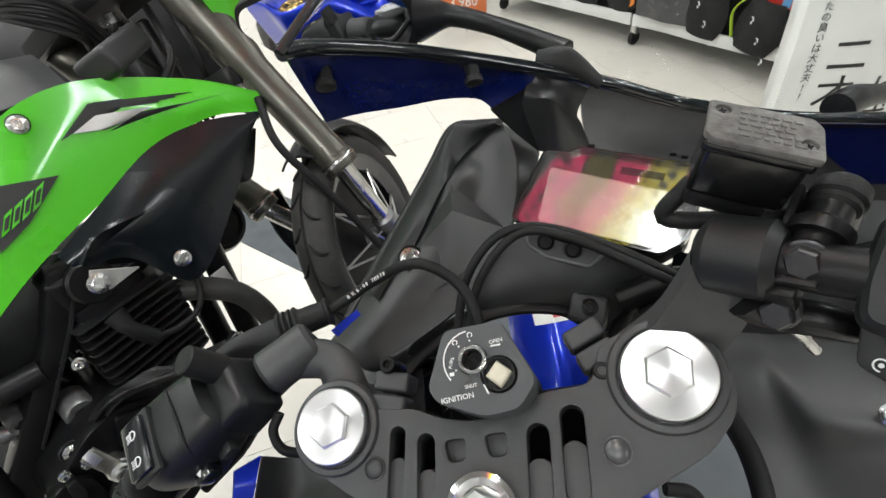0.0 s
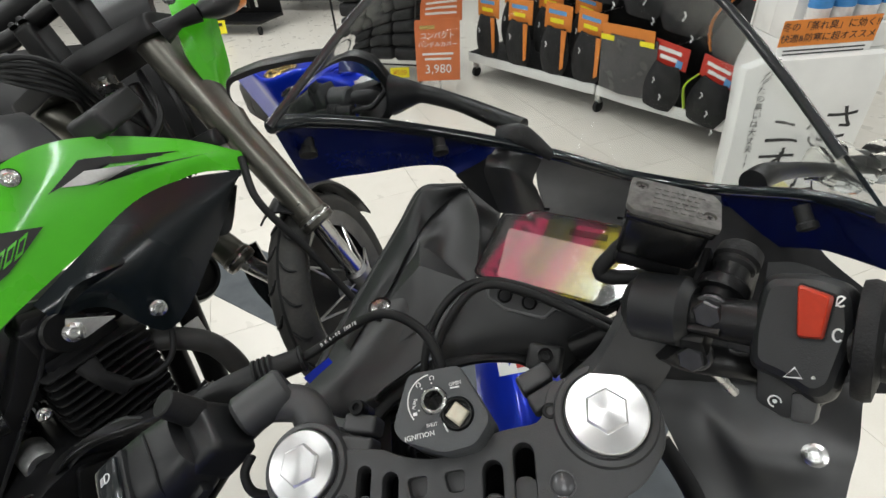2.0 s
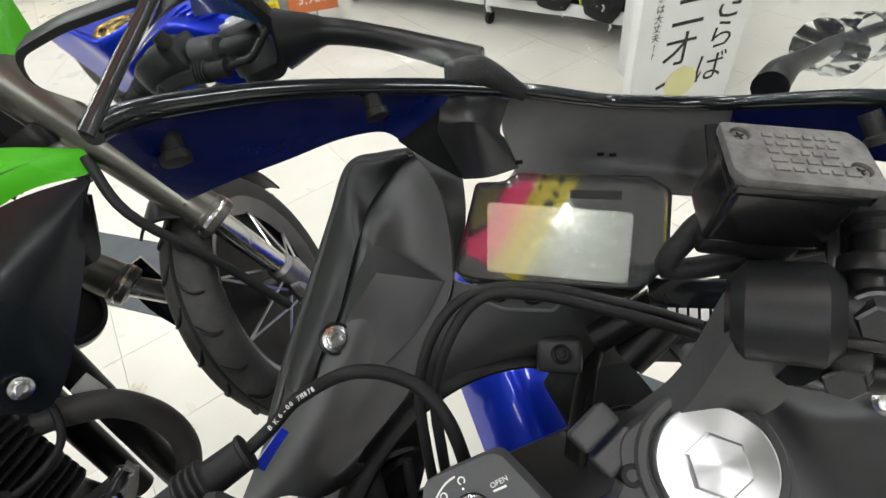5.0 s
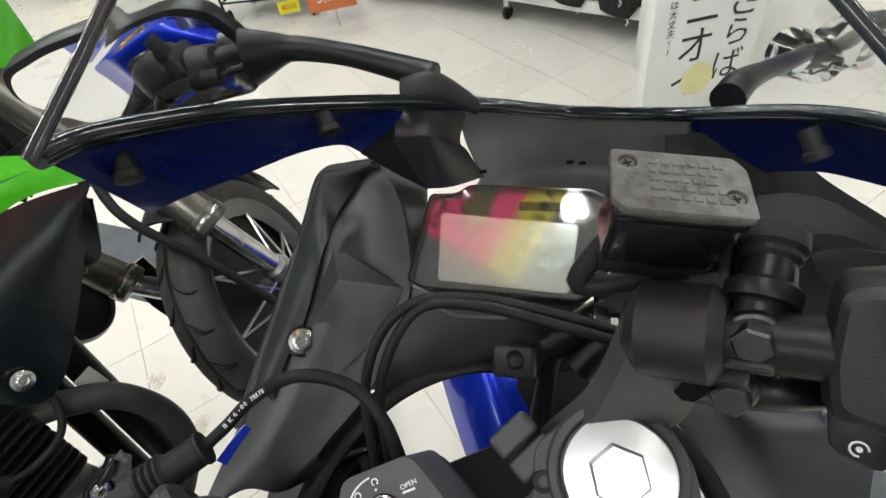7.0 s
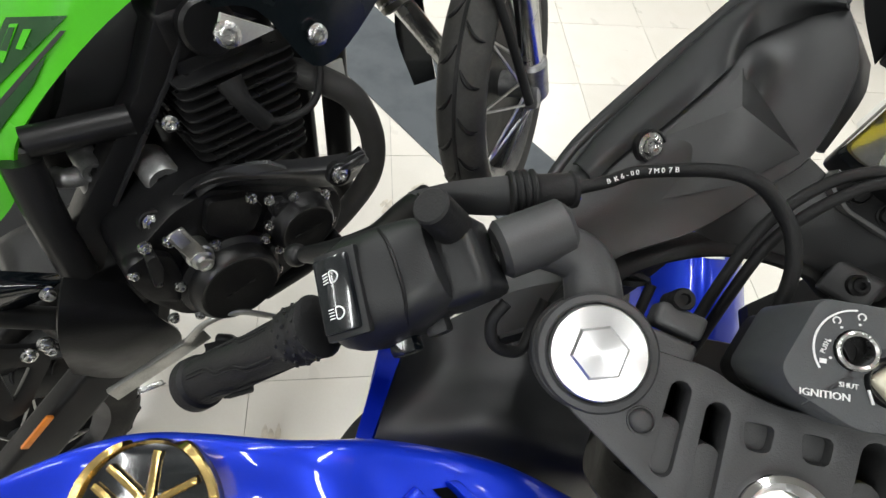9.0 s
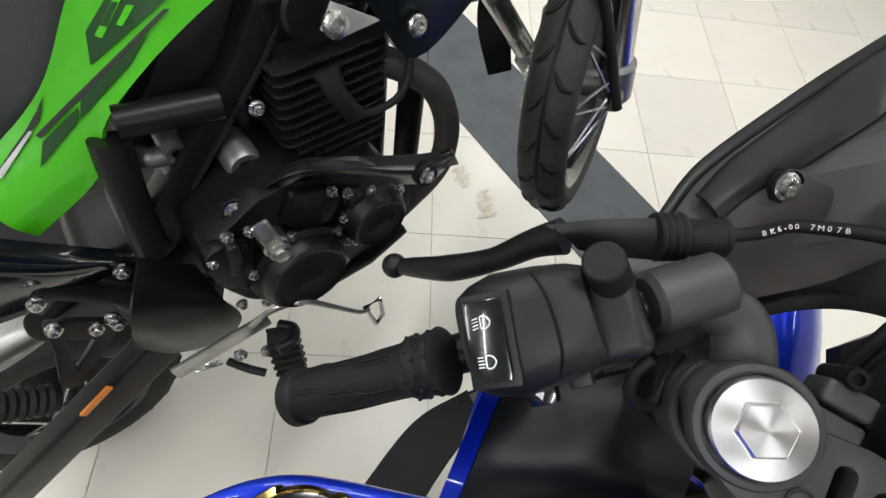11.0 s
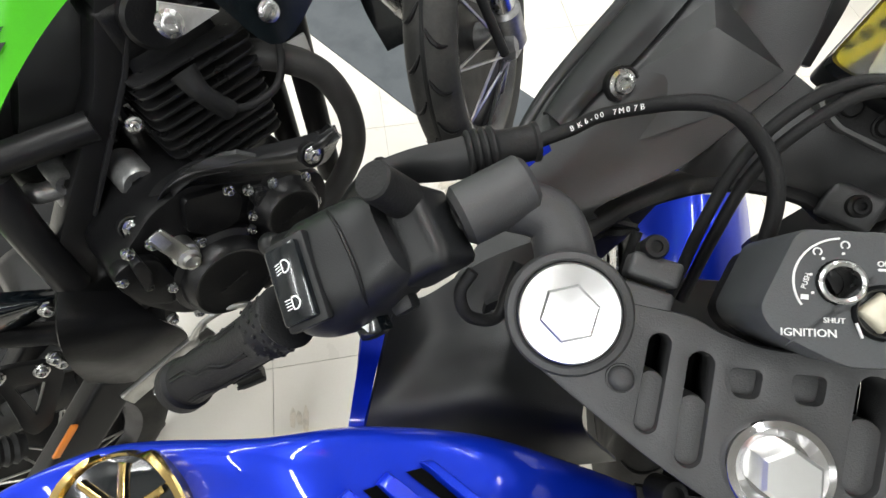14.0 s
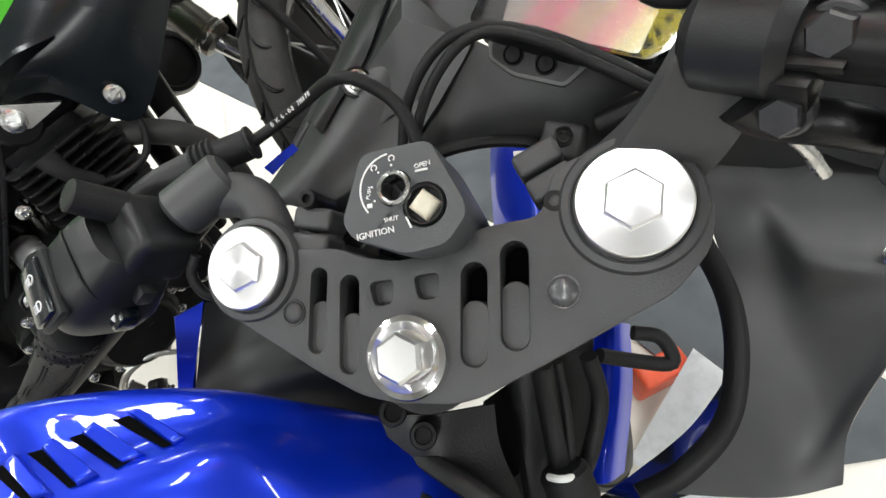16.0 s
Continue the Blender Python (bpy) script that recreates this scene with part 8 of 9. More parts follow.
m, h = along(g3((-0.3750, 0.2960, 0.4910)), g3((-0.3650, 0.3550, 0.4980)))
lathe(bm, [(0.010, 0), (0.020, h * 0.3), (0.022, h * 0.6), (0.016, h * 0.9), (0.004, h)], m, 24, squash=0.7)
part("indicator", bm, PLASTIC, ind)
bm = B()
lathe(bm, [(0.014, h * 0.55), (0.0225, h * 0.7), (0.019, h * 0.95), (0.006, h * 1.03)], m @ Matrix.Translation((0.003, 0, 0)), 24, squash=0.7)
part("amber_lens", bm, ORANGE, ind, "amber indicator lens")
# side stand to the floor
bm = B()
cyl(bm, g3(-0.60, -0.05, -0.13), (-0.98, 0.28, 0.010), 0.010, seg=12)
part("side_stand", bm, SATIN, green)


def sheet_paper(name, colour):
    """Printed paper that lets some of the lamps' light through."""
    m = mat(name, colour, 0.5, var=0.08, bump=0.05, scale=20)
    n, l = m.node_tree.nodes, m.node_tree.links
    tr, mx = n.new("ShaderNodeBsdfTranslucent"), n.new("ShaderNodeMixShader")
    tr.inputs["Color"].default_value = (*colour, 1)
    mx.inputs["Fac"].default_value = 0.8
    out = n["Material Output"]
    l.new(n["Principled BSDF"].outputs[0], mx.inputs[1])
    l.new(tr.outputs[0], mx.inputs[2])
    l.new(mx.outputs[0], out.inputs["Surface"])
    return m


# ---- sale sheet hung over the cockpit, seen mirrored in the display glass ----
HS = frame3((0.0, 0.0, 1.372), (0.78, 0.63, 0), (-0.63, 0.78, 0))
sale = thing("hanging_sale_sheet", HS @ V(0.15, 0.11, 0), "pink and yellow printed sale sheet hung on two cords", "sign")
bm = B()
box(bm, 0.30, 0.135, 0.0008, HS @ Matrix.Translation((0.15, 0.137, 0)))
spink = sheet_paper("pink_print", (0.92, 0.17, 0.36))
syel = sheet_paper("yellow_print", (0.92, 0.82, 0.10))
sale_s = part("pink_half", bm, spink, sale)
bm = B()
box(bm, 0.30, 0.055, 0.0008, HS @ Matrix.Translation((0.15, 0.0417, 0)))
part("yellow_half", bm, syel, sale)
for pts in ([(0.04, 0.125), (0.07, 0.108), (0.12, 0.114), (0.15, 0.104), (0.19, 0.118), (0.24, 0.110), (0.22, 0.135), (0.25, 0.150), (0.19, 0.145), (0.16, 0.158), (0.12, 0.144), (0.08, 0.155), (0.06, 0.138)],):
    for grow, lift, mt in ((1.12, -0.0012, INK), (1.0, -0.0020, syel)):
        cx, cy = sum(p[0] for p in pts) / len(pts), sum(p[1] for p in pts) / len(pts)
        bm = B()
        prism(bm, [(cx + (x - cx) * grow, cy + (y - cy) * grow) for x, y in pts], lift, lift + 0.0005, HS)
        part("printed_figure", bm, mt, sale_s)
sheet_rng = random.Random(11)
for row, (y, h, n_) in enumerate(((0.036, 0.020, 14), (0.061, 0.010, 18), (0.184, 0.018, 14))):
    for k in range(n_):
        bm = B()
        x = 0.01 + 0.28 * (k + 0.5) / n_
        box(bm, 0.2 / n_ * sheet_rng.uniform(0.6, 1.3), h * sheet_rng.uniform(0.3, 1.0), 0.0005, HS @ Matrix.Translation((x, y, -0.0011)) @ Matrix.Rotation(sheet_rng.uniform(-0.4, 0.4), 4, "Z"))
        part("printed_bar", bm, INK, sale_s)
for x in (0.0, 0.30):
    bm = B()
    cyl(bm, HS @ V(x, 0.11, 0), HS @ V(x, 0.11, 1.827), 0.0012, seg=6)
    part("cord", bm, WHITEP, sale)

# ---- on the floor ----
bm = B()
prism(bm, [(-1.35, 1.44), (0.40, 0.392), (0.55, 0.612), (-1.20, 1.66)], 0.0, 0.004)
solid("floor_mat", bm, MATGREY, "long dark grey rubber floor strip under the wheels", "floor mat")
bm = B()
prism(bm, [(0.28, 0.36), (0.60, 0.06), (0.90, 0.12), (0.42, 0.565)], 0.004, 0.008)
solid("floor_mat", bm, MATGREY, "grey rubber floor mat by the front wheel", "floor mat")
for k, (x, y, a, n) in enumerate(((-0.26, 0.655, 0.9, 5), (-0.335, 0.60, 1.2, 3), (-0.18, 0.60, 0.7, 6), (-0.56, 0.62, 0.3, 4), (-0.70, 0.80, 1.2, 4), (-0.35, 0.02, 1.9, 3))):
    th = thing("floor_stain", (x, y, 0.0012), "faint brown shoe mark on the cream floor", "stain", "shoe marks")
    for j in range(n):
        bm = B()
        w = 0.016 + 0.006 * ((j * 7 + k) % 3)
        prism(bm, rounded([(-w, -0.005), (w * 0.4, -0.006), (w, 0.001), (w * 0.2, 0.006), (-w * 0.8, 0.004)], 0.003, 2), 0.0, 0.0004, Matrix.Translation((x + 0.013 * j * math.cos(a + 1.4), y + 0.013 * j * math.sin(a + 1.4), 0.0012)) @ Matrix.Rotation(a + 0.15 * (j % 2), 4, "Z"))
        part("tread_mark", bm, STAIN, th)
# checker plate ramp and an orange foot beside the front wheel
th = thing("ramp_plate", (0.44, 0.19, 0.0), "aluminium checker plate leaning by the front wheel", "metal plate")
bm = B()
c = [V((0.4166, 0.2422, 0.1203)), V((0.4627, 0.1922, 0.1287)), V((0.3207, 0.0392, 0.0605)), V((0.3003, 0.0620, 0.0307))]
c[1], c[2] = c[0] + (c[1] - c[0]) * 2.2, c[3] + (c[1] - c[0]) * 2.2
sheet(bm, [[c[0], c[1]], [c[3], c[2]]], 2, 2, 0.004)
plate = part("plate", bm, CHECKER, th, smooth=0)
for i in range(7):
    for j in range(7):
        p = c[0].lerp(c[3], (i + 0.5) / 7).lerp(c[1].lerp(c[2], (i + 0.5) / 7), (j + 0.5) / 7)
        n = (c[1] - c[0]).cross(c[3] - c[0]).normalized()
        n = n if n.z > 0 else -n
        bm = B()
        m = frame3(p + n * 0.003, (c[1] - c[0]) + (c[3] - c[0]) * (0.5 if (i + j) % 2 else -0.5), (c[3] - c[0]))
        lathe(bm, [(0.0085, 0), (0.006, 0.0015), (0.0005, 0.002)], m @ Matrix.Diagonal((1, 0.3, 1, 1)), 10)
        part("raised_diamond", bm, CHECKER, plate)
bm = B()
for p in c[2:]:
    cyl(bm, (p.x, p.y, 0), p, 0.006, seg=8)
part("foot", bm, SATIN, th)
bm = B()
box(bm, 0.10, 0.05, 0.10, Matrix.Translation((*(0.3653, 0.2150), 0.05)) @ Matrix.Rotation(0.5, 4, "Z"), 0.012, 3)
solid("wheel_chock", bm, mat("orange_red_plastic", (0.75, 0.10, 0.04), 0.4, scale=20), "orange-red plastic wheel chock on the floor", "wheel chock")

# ---- gondola shelf with gloves and covers ----
S0, S1 = V(0.075, 3.36, 0), V(1.427, 1.754, 0)
SD = (S1 - S0).normalized()
SN = V(-SD.y, SD.x, 0)
SN = SN if SN.y < 0 else -SN
SM = frame3(S0, SD, -SN)
length = (S1 - S0).length
shelf = thing("display_shelf", S0 - SN * 0.2, "black gondola shelf on castors with a white kick board", "shelf")


def sbox(name, x, y, z, sx, sy, sz, material, parent, label="", bevel=0.004, rz=0.0, rx=0.0):
    """A box in the shelf's frame: x along it, y into it, z up."""
    bm = B()
    box(bm, sx, sy, sz, SM @ Matrix.Translation((x, y, z)) @ Matrix.Rotation(rz, 4, "Z") @ Matrix.Rotation(rx, 4, "X"), bevel)
    return part(name, bm, material, parent, label)


half = length / 2
for k in range(2):
    sbox("kick_board", half * (k + 0.5), 0.0, 0.135, half - 0.012, 0.02, 0.055, WHITEP, shelf, "white painted front edge")
    sbox("base_shelf", half * (k + 0.5), 0.22, 0.155, half - 0.006, 0.44, 0.02, BLACKHOLE, shelf)
    sbox("back_board", half * (k + 0.5), 0.45, 0.90, half - 0.006, 0.02, 1.5, BLACKHOLE, shelf)
    sbox("top_shelf", half * (k + 0.5), 0.30, 1.50, half - 0.006, 0.30, 0.02, BLACKHOLE, shelf)
for k in range(3):
    x = min(max(0.04, half * k), length - 0.04)
    sbox("upright", x, 0.47, 0.85, 0.03, 0.04, 1.6, SATIN, shelf)
    for y in (0.03, 0.42):
        bm = B()
        c0 = SM @ V(x, y, 0.035)
        cyl(bm, c0 - SD * 0.012, c0 + SD * 0.012, 0.034, seg=20, bevel=0.004)
        cas = part("castor", bm, RUBBER, shelf, "black castor wheel")
        bm = B()
        box(bm, 0.03, 0.03, 0.06, SM @ Matrix.Translation((x, y, 0.085)), 0.004)
        part("fork", bm, STEEL, cas)


def pouch(x, z, w, h, card, y=0.02, tilt=0.0, marks=2, strap=None, name="packed_glove_pair", label="", group="packs on the shelf"):
    """A hanging pack: a header card with lines on it and a dark padded body below."""
    th = thing(name, SM @ V(x, y, z - h), label, "packed goods", group)
    m = SM @ Matrix.Translation((x, y, z)) @ Matrix.Rotation(tilt, 4, "Y")
    bm = B()
    rows = []
    for i in range(5):
        t = i / 4
        ww = w * (0.30, 0.42, 0.48, 0.46, 0.34)[i]
        rows.append([m @ V(ww * xx * 1.02, -0.012 - 0.035 * (1 - xx * xx) * (0.5, 1, 1.1, 1, 0.5)[i], -h * (0.30 + 0.70 * t)) for xx in (-1, -0.6, 0, 0.6, 1)])
    sheet(bm, rows, 4, 4, 0.02)
    body = part("padded_body", bm, CLOTH, th, "black padded cloth body")
    for k in range(marks):
        bm = B()
        mm = m @ Matrix.Translation(((-0.12 + 0.26 * k) * w, -0.060, -h * (0.50 + 0.22 * k)))
        for j in range(3):
            box(bm, w * 0.05, 0.002, h * 0.018, mm @ Matrix.Rotation(0.5 + j * 0.5, 4, "Y") @ Matrix.Translation((w * 0.05 * j, 0, 0)), 0.0004, 1)
        part("pale_print", bm, WHITEINK, body)
    bm = B()
    box(bm, w * 0.9, 0.004, h * 0.36, m @ Matrix.Translation((0, 0.0, -h * 0.16)), 0.001)
    cd = part("header_card", bm, card, th)
    for k in range(2):
        bm = B()
        box(bm, w * (0.6 - 0.15 * k), 0.002, h * 0.06, m @ Matrix.Translation((-w * 0.03, -0.0035, -h * (0.10 + 0.12 * k))), 0.0004, 1)
        part("printed_bar", bm, (PAPER if k == 0 else WHITEINK) if card is not ORCARD else (BLUEINK if k == 0 else YELCARD), cd)
    if card is ORCARD:
        bm = B()
        prism(bm, [(w * 0.30, -h * 0.30), (w * 0.46, -h * 0.30), (w * 0.46, -h * 0.84), (w * 0.36, -h * 0.88)], 0.040, 0.043, m @ Matrix.Rotation(math.pi / 2, 4, "X"))
        part("side_strip", bm, card, cd)
    if card is REDCARD:
        bm = B()
        box(bm, w * 0.16, 0.002, h * 0.12, m @ Matrix.Translation((w * 0.26, -0.0035, -h * 0.26)), 0.0004, 1)
        part("picture_field", bm, BLUEINK, cd)
    if strap:
        bm = B()
        tube(bm, [m @ V(-w * 0.40, -0.03, -h * 0.30), m @ V(-w * 0.60, -0.035, -h * 0.55), m @ V(-w * 0.42, -0.04, -h * 0.85)], 0.012, 8, 6, squash=0.35)
        part("strap", bm, strap, th, "bright strap")
    bm = B()
    cyl(bm, m @ V(0, 0.02, -0.01), m @ V(0, y + 0.40, -0.01), 0.003, seg=6)
    part("peg_hook", bm, STEEL, th)
    return th


BLUEINK = mat("pale_blue_ink", (0.12, 0.32, 0.62), 0.5, bump=0, var=0.2, scale=60)
GREYBAG = mat("smoky_clear_bag", (0.045, 0.045, 0.048), 0.25, bump=0.3, fine=60, scale=12, var=0.4, coat=0.5)
for x, tilt in ((0.19, 0.03), (0.465, 0.04), (0.75, 0.05), (0.985, 0.07)):
    pouch(x, 0.52, 0.21, 0.36, ORCARD, 0.02, tilt, 1, None, "packed_elbow_guard", "black guard hanging from an orange header card")
for x, tilt in ((0.33, 0.1), (0.61, 0.1), (0.88, 0.1)):
    pouch(x, 0.58, 0.20, 0.36, ORCARD, 0.12, tilt, 1, None, "packed_elbow_guard", "black guard hanging from an orange header card")
th = thing("bagged_cover", SM @ V(1.235, 0.0, 0.25), "dark folded cover in a clear bag with an orange card", "packed goods", "packs on the shelf")
bm = B()
sheet(bm, [[SM @ V(1.235 + x, -0.02 - 0.03 * (1 - abs(x) / 0.17), z + 0.01 * math.sin(x * 40)) for x in (-0.16, -0.08, 0.0, 0.08, 0.16)] for z in (0.45, 0.36, 0.27, 0.17)], 4, 4, 0.03)
part("clear_bag", bm, GREYBAG, th, "glossy bag with dark cloth inside")
bm = B()
box(bm, 0.29, 0.006, 0.075, SM @ Matrix.Translation((1.235, -0.03, 0.46)), 0.001)
cd = part("header_card", bm, ORCARD, th)
bm = B()
box(bm, 0.30, 0.003, 0.025, SM @ Matrix.Translation((1.235, -0.036, 0.43)), 0.0005, 1)
part("printed_bar", bm, YELCARD, cd)
for x, z, s, tl in ((1.465, 0.45, None, 0.12), (1.715, 0.43, LIMEY, 0.18)):
    pouch(x, z, 0.20, 0.31, REDCARD, -0.01, tl, 3, s, "packed_glove_pair", "black riding gloves under a red header card")
for x, z, s, tl in ((1.06, 0.92, None, 0.05), (1.29, 0.88, None, 0.08), (1.50, 0.84, None, 0.10), (1.78, 0.74, ORANGE, 0.12)):
    pouch(x, z, 0.23, 0.34, REDCARD, 0.03, tl, 3, s, "packed_glove_pair", "black riding gloves under a red header card")
for x in (0.15, 0.44, 0.74):
    pouch(x, 1.10, 0.26, 0.48, CLOTH, 0.05, 0.06, 2, None, "hanging_bag", "plain black bag hanging on the shelf")

# ---- cloth stack with price boards, left of the shelf ----
KM = frame3(V((-0.5377, 3.4016, 0.0521)).xy.to_3d(), (0.93, -0.36, 0), (0.36, 0.93, 0))
stack = thing("stacked_rack", KM.translation, "black wire rack filled with folded black neck warmers", "rack")
for k in range(7):
    for j in range(3):
        bm = B()
        box(bm, 0.175, 0.32, 0.085, KM @ Matrix.Translation((-0.19 + 0.19 * j, 0.16, 0.18 + k * 0.092)) @ Matrix.Rotation(0.05 * math.sin(k * 3 + j), 4, "Z"), 0.03, 3)
        part("folded_cloth", bm, CLOTH, stack)
bm = B()
for x in (-0.31, 0.31):
    for y in (-0.02, 0.34):
        cyl(bm, KM @ V(x, y, 0.07), KM @ V(x, y, 1.25), 0.008, seg=8)
for z in (0.12, 0.8, 1.2):
    for x in (-0.31, 0.31):
        cyl(bm, KM @ V(x, -0.02, z), KM @ V(x, 0.34, z), 0.006, seg=8)
    for y in (-0.02, 0.34):
        cyl(bm, KM @ V(-0.31, y, z), KM @ V(0.31, y, z), 0.006, seg=8)
part("wire_frame", bm, SATIN, stack)
for x in (-0.29, 0.29):
    for y in (0.0, 0.32):
        bm = B()
        c0 = KM @ V(x, y, 0.035)
        cyl(bm, c0 - V(0.011, 0, 0), c0 + V(0.011, 0, 0), 0.035, seg=18, bevel=0.004)
        part("castor", bm, RUBBER, stack, "grey castor wheel")


def board(name, centre, toward, w, h, material, label, category, roll=0.0, thick=0.006):
    """An upright sign board facing a point; returns it and its face matrix (x right, y up, z out)."""
    c0 = V(centre)
    n = (V(toward) - c0)
    n.z = 0
    n.normalize()
    x = V(0, 0, 1).cross(n)
    m = frame3(c0, x, (0, 0, 1)) @ Matrix.Rotation(roll, 4, "Z")
    th = thing(name, c0 - V(0, 0, h / 2), label, category)
    bm = B()
    box(bm, w, h, thick, m, 0.001, 1)
    part("board", bm, material, th)
    return th, m @ Matrix.Translation((0, 0, thick / 2 + 0.0006))


eye = V(0.08, -0.13, 1.1)
th, m = board("price_board", (-0.1107, 2.9935, 0.2839), eye, 0.27, 0.36, TERRA, "orange price board for a compact hand cover", "sign", -0.05)
bm = B()
box(bm, 0.24, 0.32, 0.002, m, 0.0005, 1)
part("inner_field", bm, TERRA, th)
m = m @ Matrix.Translation((0, 0, 0.002))
for s, z, sz, mt in (("コンパクト", 0.085, 0.042, PAPER), ("ハンドルカバー", 0.035, 0.034, PAPER), ("3,980", -0.11, 0.075, PAPER)):
    lettering("board_words", s, sz, m @ Matrix.Translation((0, z, 0)), mt, th)
for k in range(2):
    bm = B()
    box(bm, 0.19 - 0.03 * k, 0.012, 0.001, m @ Matrix.Translation((0, -0.018 - 0.03 * k, 0)))
    part("printed_bar", bm, PAPER, th)
bm = B()
box(bm, 0.09, 0.022, 0.001, m @ Matrix.Translation((-0.06, 0.135, 0)))
part("maker_bar", bm, GOLD, th)
bm = B()
cyl(bm, m @ V(0, 0, -0.02), (m @ V(0, 0, -0.02)) * V((1, 1, 0)).length * 0 + V(((m @ V(0, 0, -0.02)).x, (m @ V(0, 0, -0.02)).y, 0.0)), 0.006, seg=8)
part("stand_post", bm, STEEL, th)
th, m = board("price_board", (-0.0825, 3.2516, 0.5630), eye, 0.27, 0.34, TERRA, "orange board for a grip cover above the other", "sign", -0.05)
lettering("board_words", "カバー", 0.06, m @ Matrix.Translation((0, 0.02, 0)), PAPER, th)
for k in range(3):
    bm = B()
    box(bm, 0.20, 0.014, 0.001, m @ Matrix.Translation((0, -0.05 - 0.035 * k, 0)))
    part("printed_bar", bm, PAPER, th)
bm = B()
cyl(bm, m @ V(0, 0, -0.02), m @ V(0, -0.35, -0.02), 0.006, seg=8)
part("stand_post", bm, STEEL, th)
th, m = board("price_strip", (-0.5681, 3.5933, 0.4197), eye, 0.40, 0.11, YELCARD, "yellow price strip for neck warmers", "sign", -0.06)
lettering("strip_words", "ポカポカ", 0.040, m @ Matrix.Translation((-0.08, 0.028, 0)), INK, th)
lettering("strip_words", "ネックウォーマー", 0.032, m @ Matrix.Translation((-0.07, -0.025, 0)), INK, th)
lettering("strip_price", "¥500", 0.062, m @ Matrix.Translation((0.125, 0.0, 0)), DARKRED, th)
th, m = board("price_strip", (-0.4031, 3.3071, 0.0730), eye, 0.13, 0.07, YELCARD, "small yellow price strip low on the rack", "sign", -0.06)
lettering("strip_price", "¥500", 0.045, m, DARKRED, th)

# ---- white standing sign box ----
bl, br = V((0.9503, 1.4253, 0.2656)), V((1.2684, 1.4317, 0.2339))
bl.z = 0.0
sx = (br - bl)
sx.z = 0
sx = sx.normalized()
bl = bl + sx * 0.13
SB = frame3((bl.x, bl.y, 0.0), sx, (0, 0, 1))
if (SB.to_3x3() @ V(0, 0, 1)).dot(eye - bl) < 0:
    SB = frame3((bl.x, bl.y, 0.0), sx, (0, 0, -1)) @ Matrix.Rotation(math.pi, 4, "X")
sign = thing("standing_sign", bl, "tall white deodorant sign box with large black writing", "sign")
bm = B()
box(bm, 0.40, 0.60, 0.05, SB @ Matrix.Translation((0.065, 0.30, -0.025)), 0.004)
part("sign_box", bm, PAPER, sign, "white printed cardboard box")
SF = SB @ Matrix.Translation((0, 0, 0.001))
for ch, x, y, s in (("ニ", 0.040, 0.430, 0.140), ("オ", 0.030, 0.305, 0.140), ("イ", 0.022, 0.180, 0.140), ("さ", 0.185, 0.430, 0.130), ("ら", 0.180, 0.315, 0.110), ("ば", 0.165, 0.205, 0.120)):
    lettering("big_character", ch, s, SF @ Matrix.Translation((x, y - 0.4 * s, 0)), INK, sign)
for k, ch in enumerate("あなたの臭いは大丈夫!?"):
    lettering("small_character", ch, 0.030, SF @ Matrix.Translation((-0.070, 0.315 + 0.031 * (9 - k), 0)), INK, sign)
spot = (0.060, 0.130)
bm = B()
prism(bm, circle2(spot[0], spot[1], 0.060, 24), 0.0, 0.0008, SF)
part("yellow_spot", bm, mat("faded_yellow_print", (0.74, 0.70, 0.36), 0.6, bump=0, var=0.15, scale=12), sign)

# ---- white care-goods shelf behind the sign ----
CM = SB @ Matrix.Translation((0.17, 0.0, -0.055)) @ Matrix.Rotation(-math.pi / 2, 4, "X")
care = thing("care_shelf", CM @ V(0, 0, 0.0), "white stepped counter display full of small white bottles", "display")
bm = B()
box(bm, 0.27, 0.33, 0.6035, CM @ Matrix.Translation((0.0, 0.166, 0.3018)), 0.004)
part("counter_body", bm, WHITEP, care)
for k in range(3):
    bm = B()
    box(bm, 0.27, 0.11, 0.07 + 0.07 * k, CM @ Matrix.Translation((0.0, 0.055 + 0.11 * k, 0.6045 + 0.035 + 0.035 * k)), 0.003)
    part("step", bm, WHITEP, care)
bm = B()
box(bm, 0.27, 0.012, 0.62, CM @ Matrix.Translation((0.0, 0.345, 0.915)), 0.003)
part("back_board", bm, WHITEP, care)
BOTTLE = mat("white_bottle", (0.74, 0.75, 0.74), 0.3, scale=20)
SKY = mat("blue_label", (0.05, 0.25, 0.6), 0.4)
first = None
rng = random.Random(4)
for row in range(3):
    for i in range(4):
        x = -0.1 + i * 0.068 + rng.uniform(-0.004, 0.004)
        p = CM @ V(x, 0.05 + 0.11 * row, 0.6755 + 0.07 * row)
        if first is None:
            first = thing("spray_bottle", p, "small white bottle with a blue label", "bottle", "bottles on the white shelf")
            bm = B()
            lathe(bm, [(0.030, 0), (0.032, 0.004), (0.032, 0.12), (0.022, 0.145), (0.013, 0.15), (0.013, 0.165)], Matrix.Translation(p), 18)
            bod = part("bottle_body", bm, BOTTLE, first)
            bm = B()
            lathe(bm, [(0.0322, 0.045), (0.0325, 0.047), (0.0325, 0.085), (0.0322, 0.087)], Matrix.Translation(p), 18)
            part("label", bm, SKY, first)
            bm = B()
            lathe(bm, [(0.015, 0.162), (0.015, 0.185), (0.012, 0.188)], Matrix.Translation(p), 14)
            part("cap", bm, BOTTLE, first)
        else:
            copy_thing(first, Matrix.Translation(p))
th = thing("price_strip", CM @ V(-0.09, -0.012, 0.57), "orange winter tip card with black words", "sign")
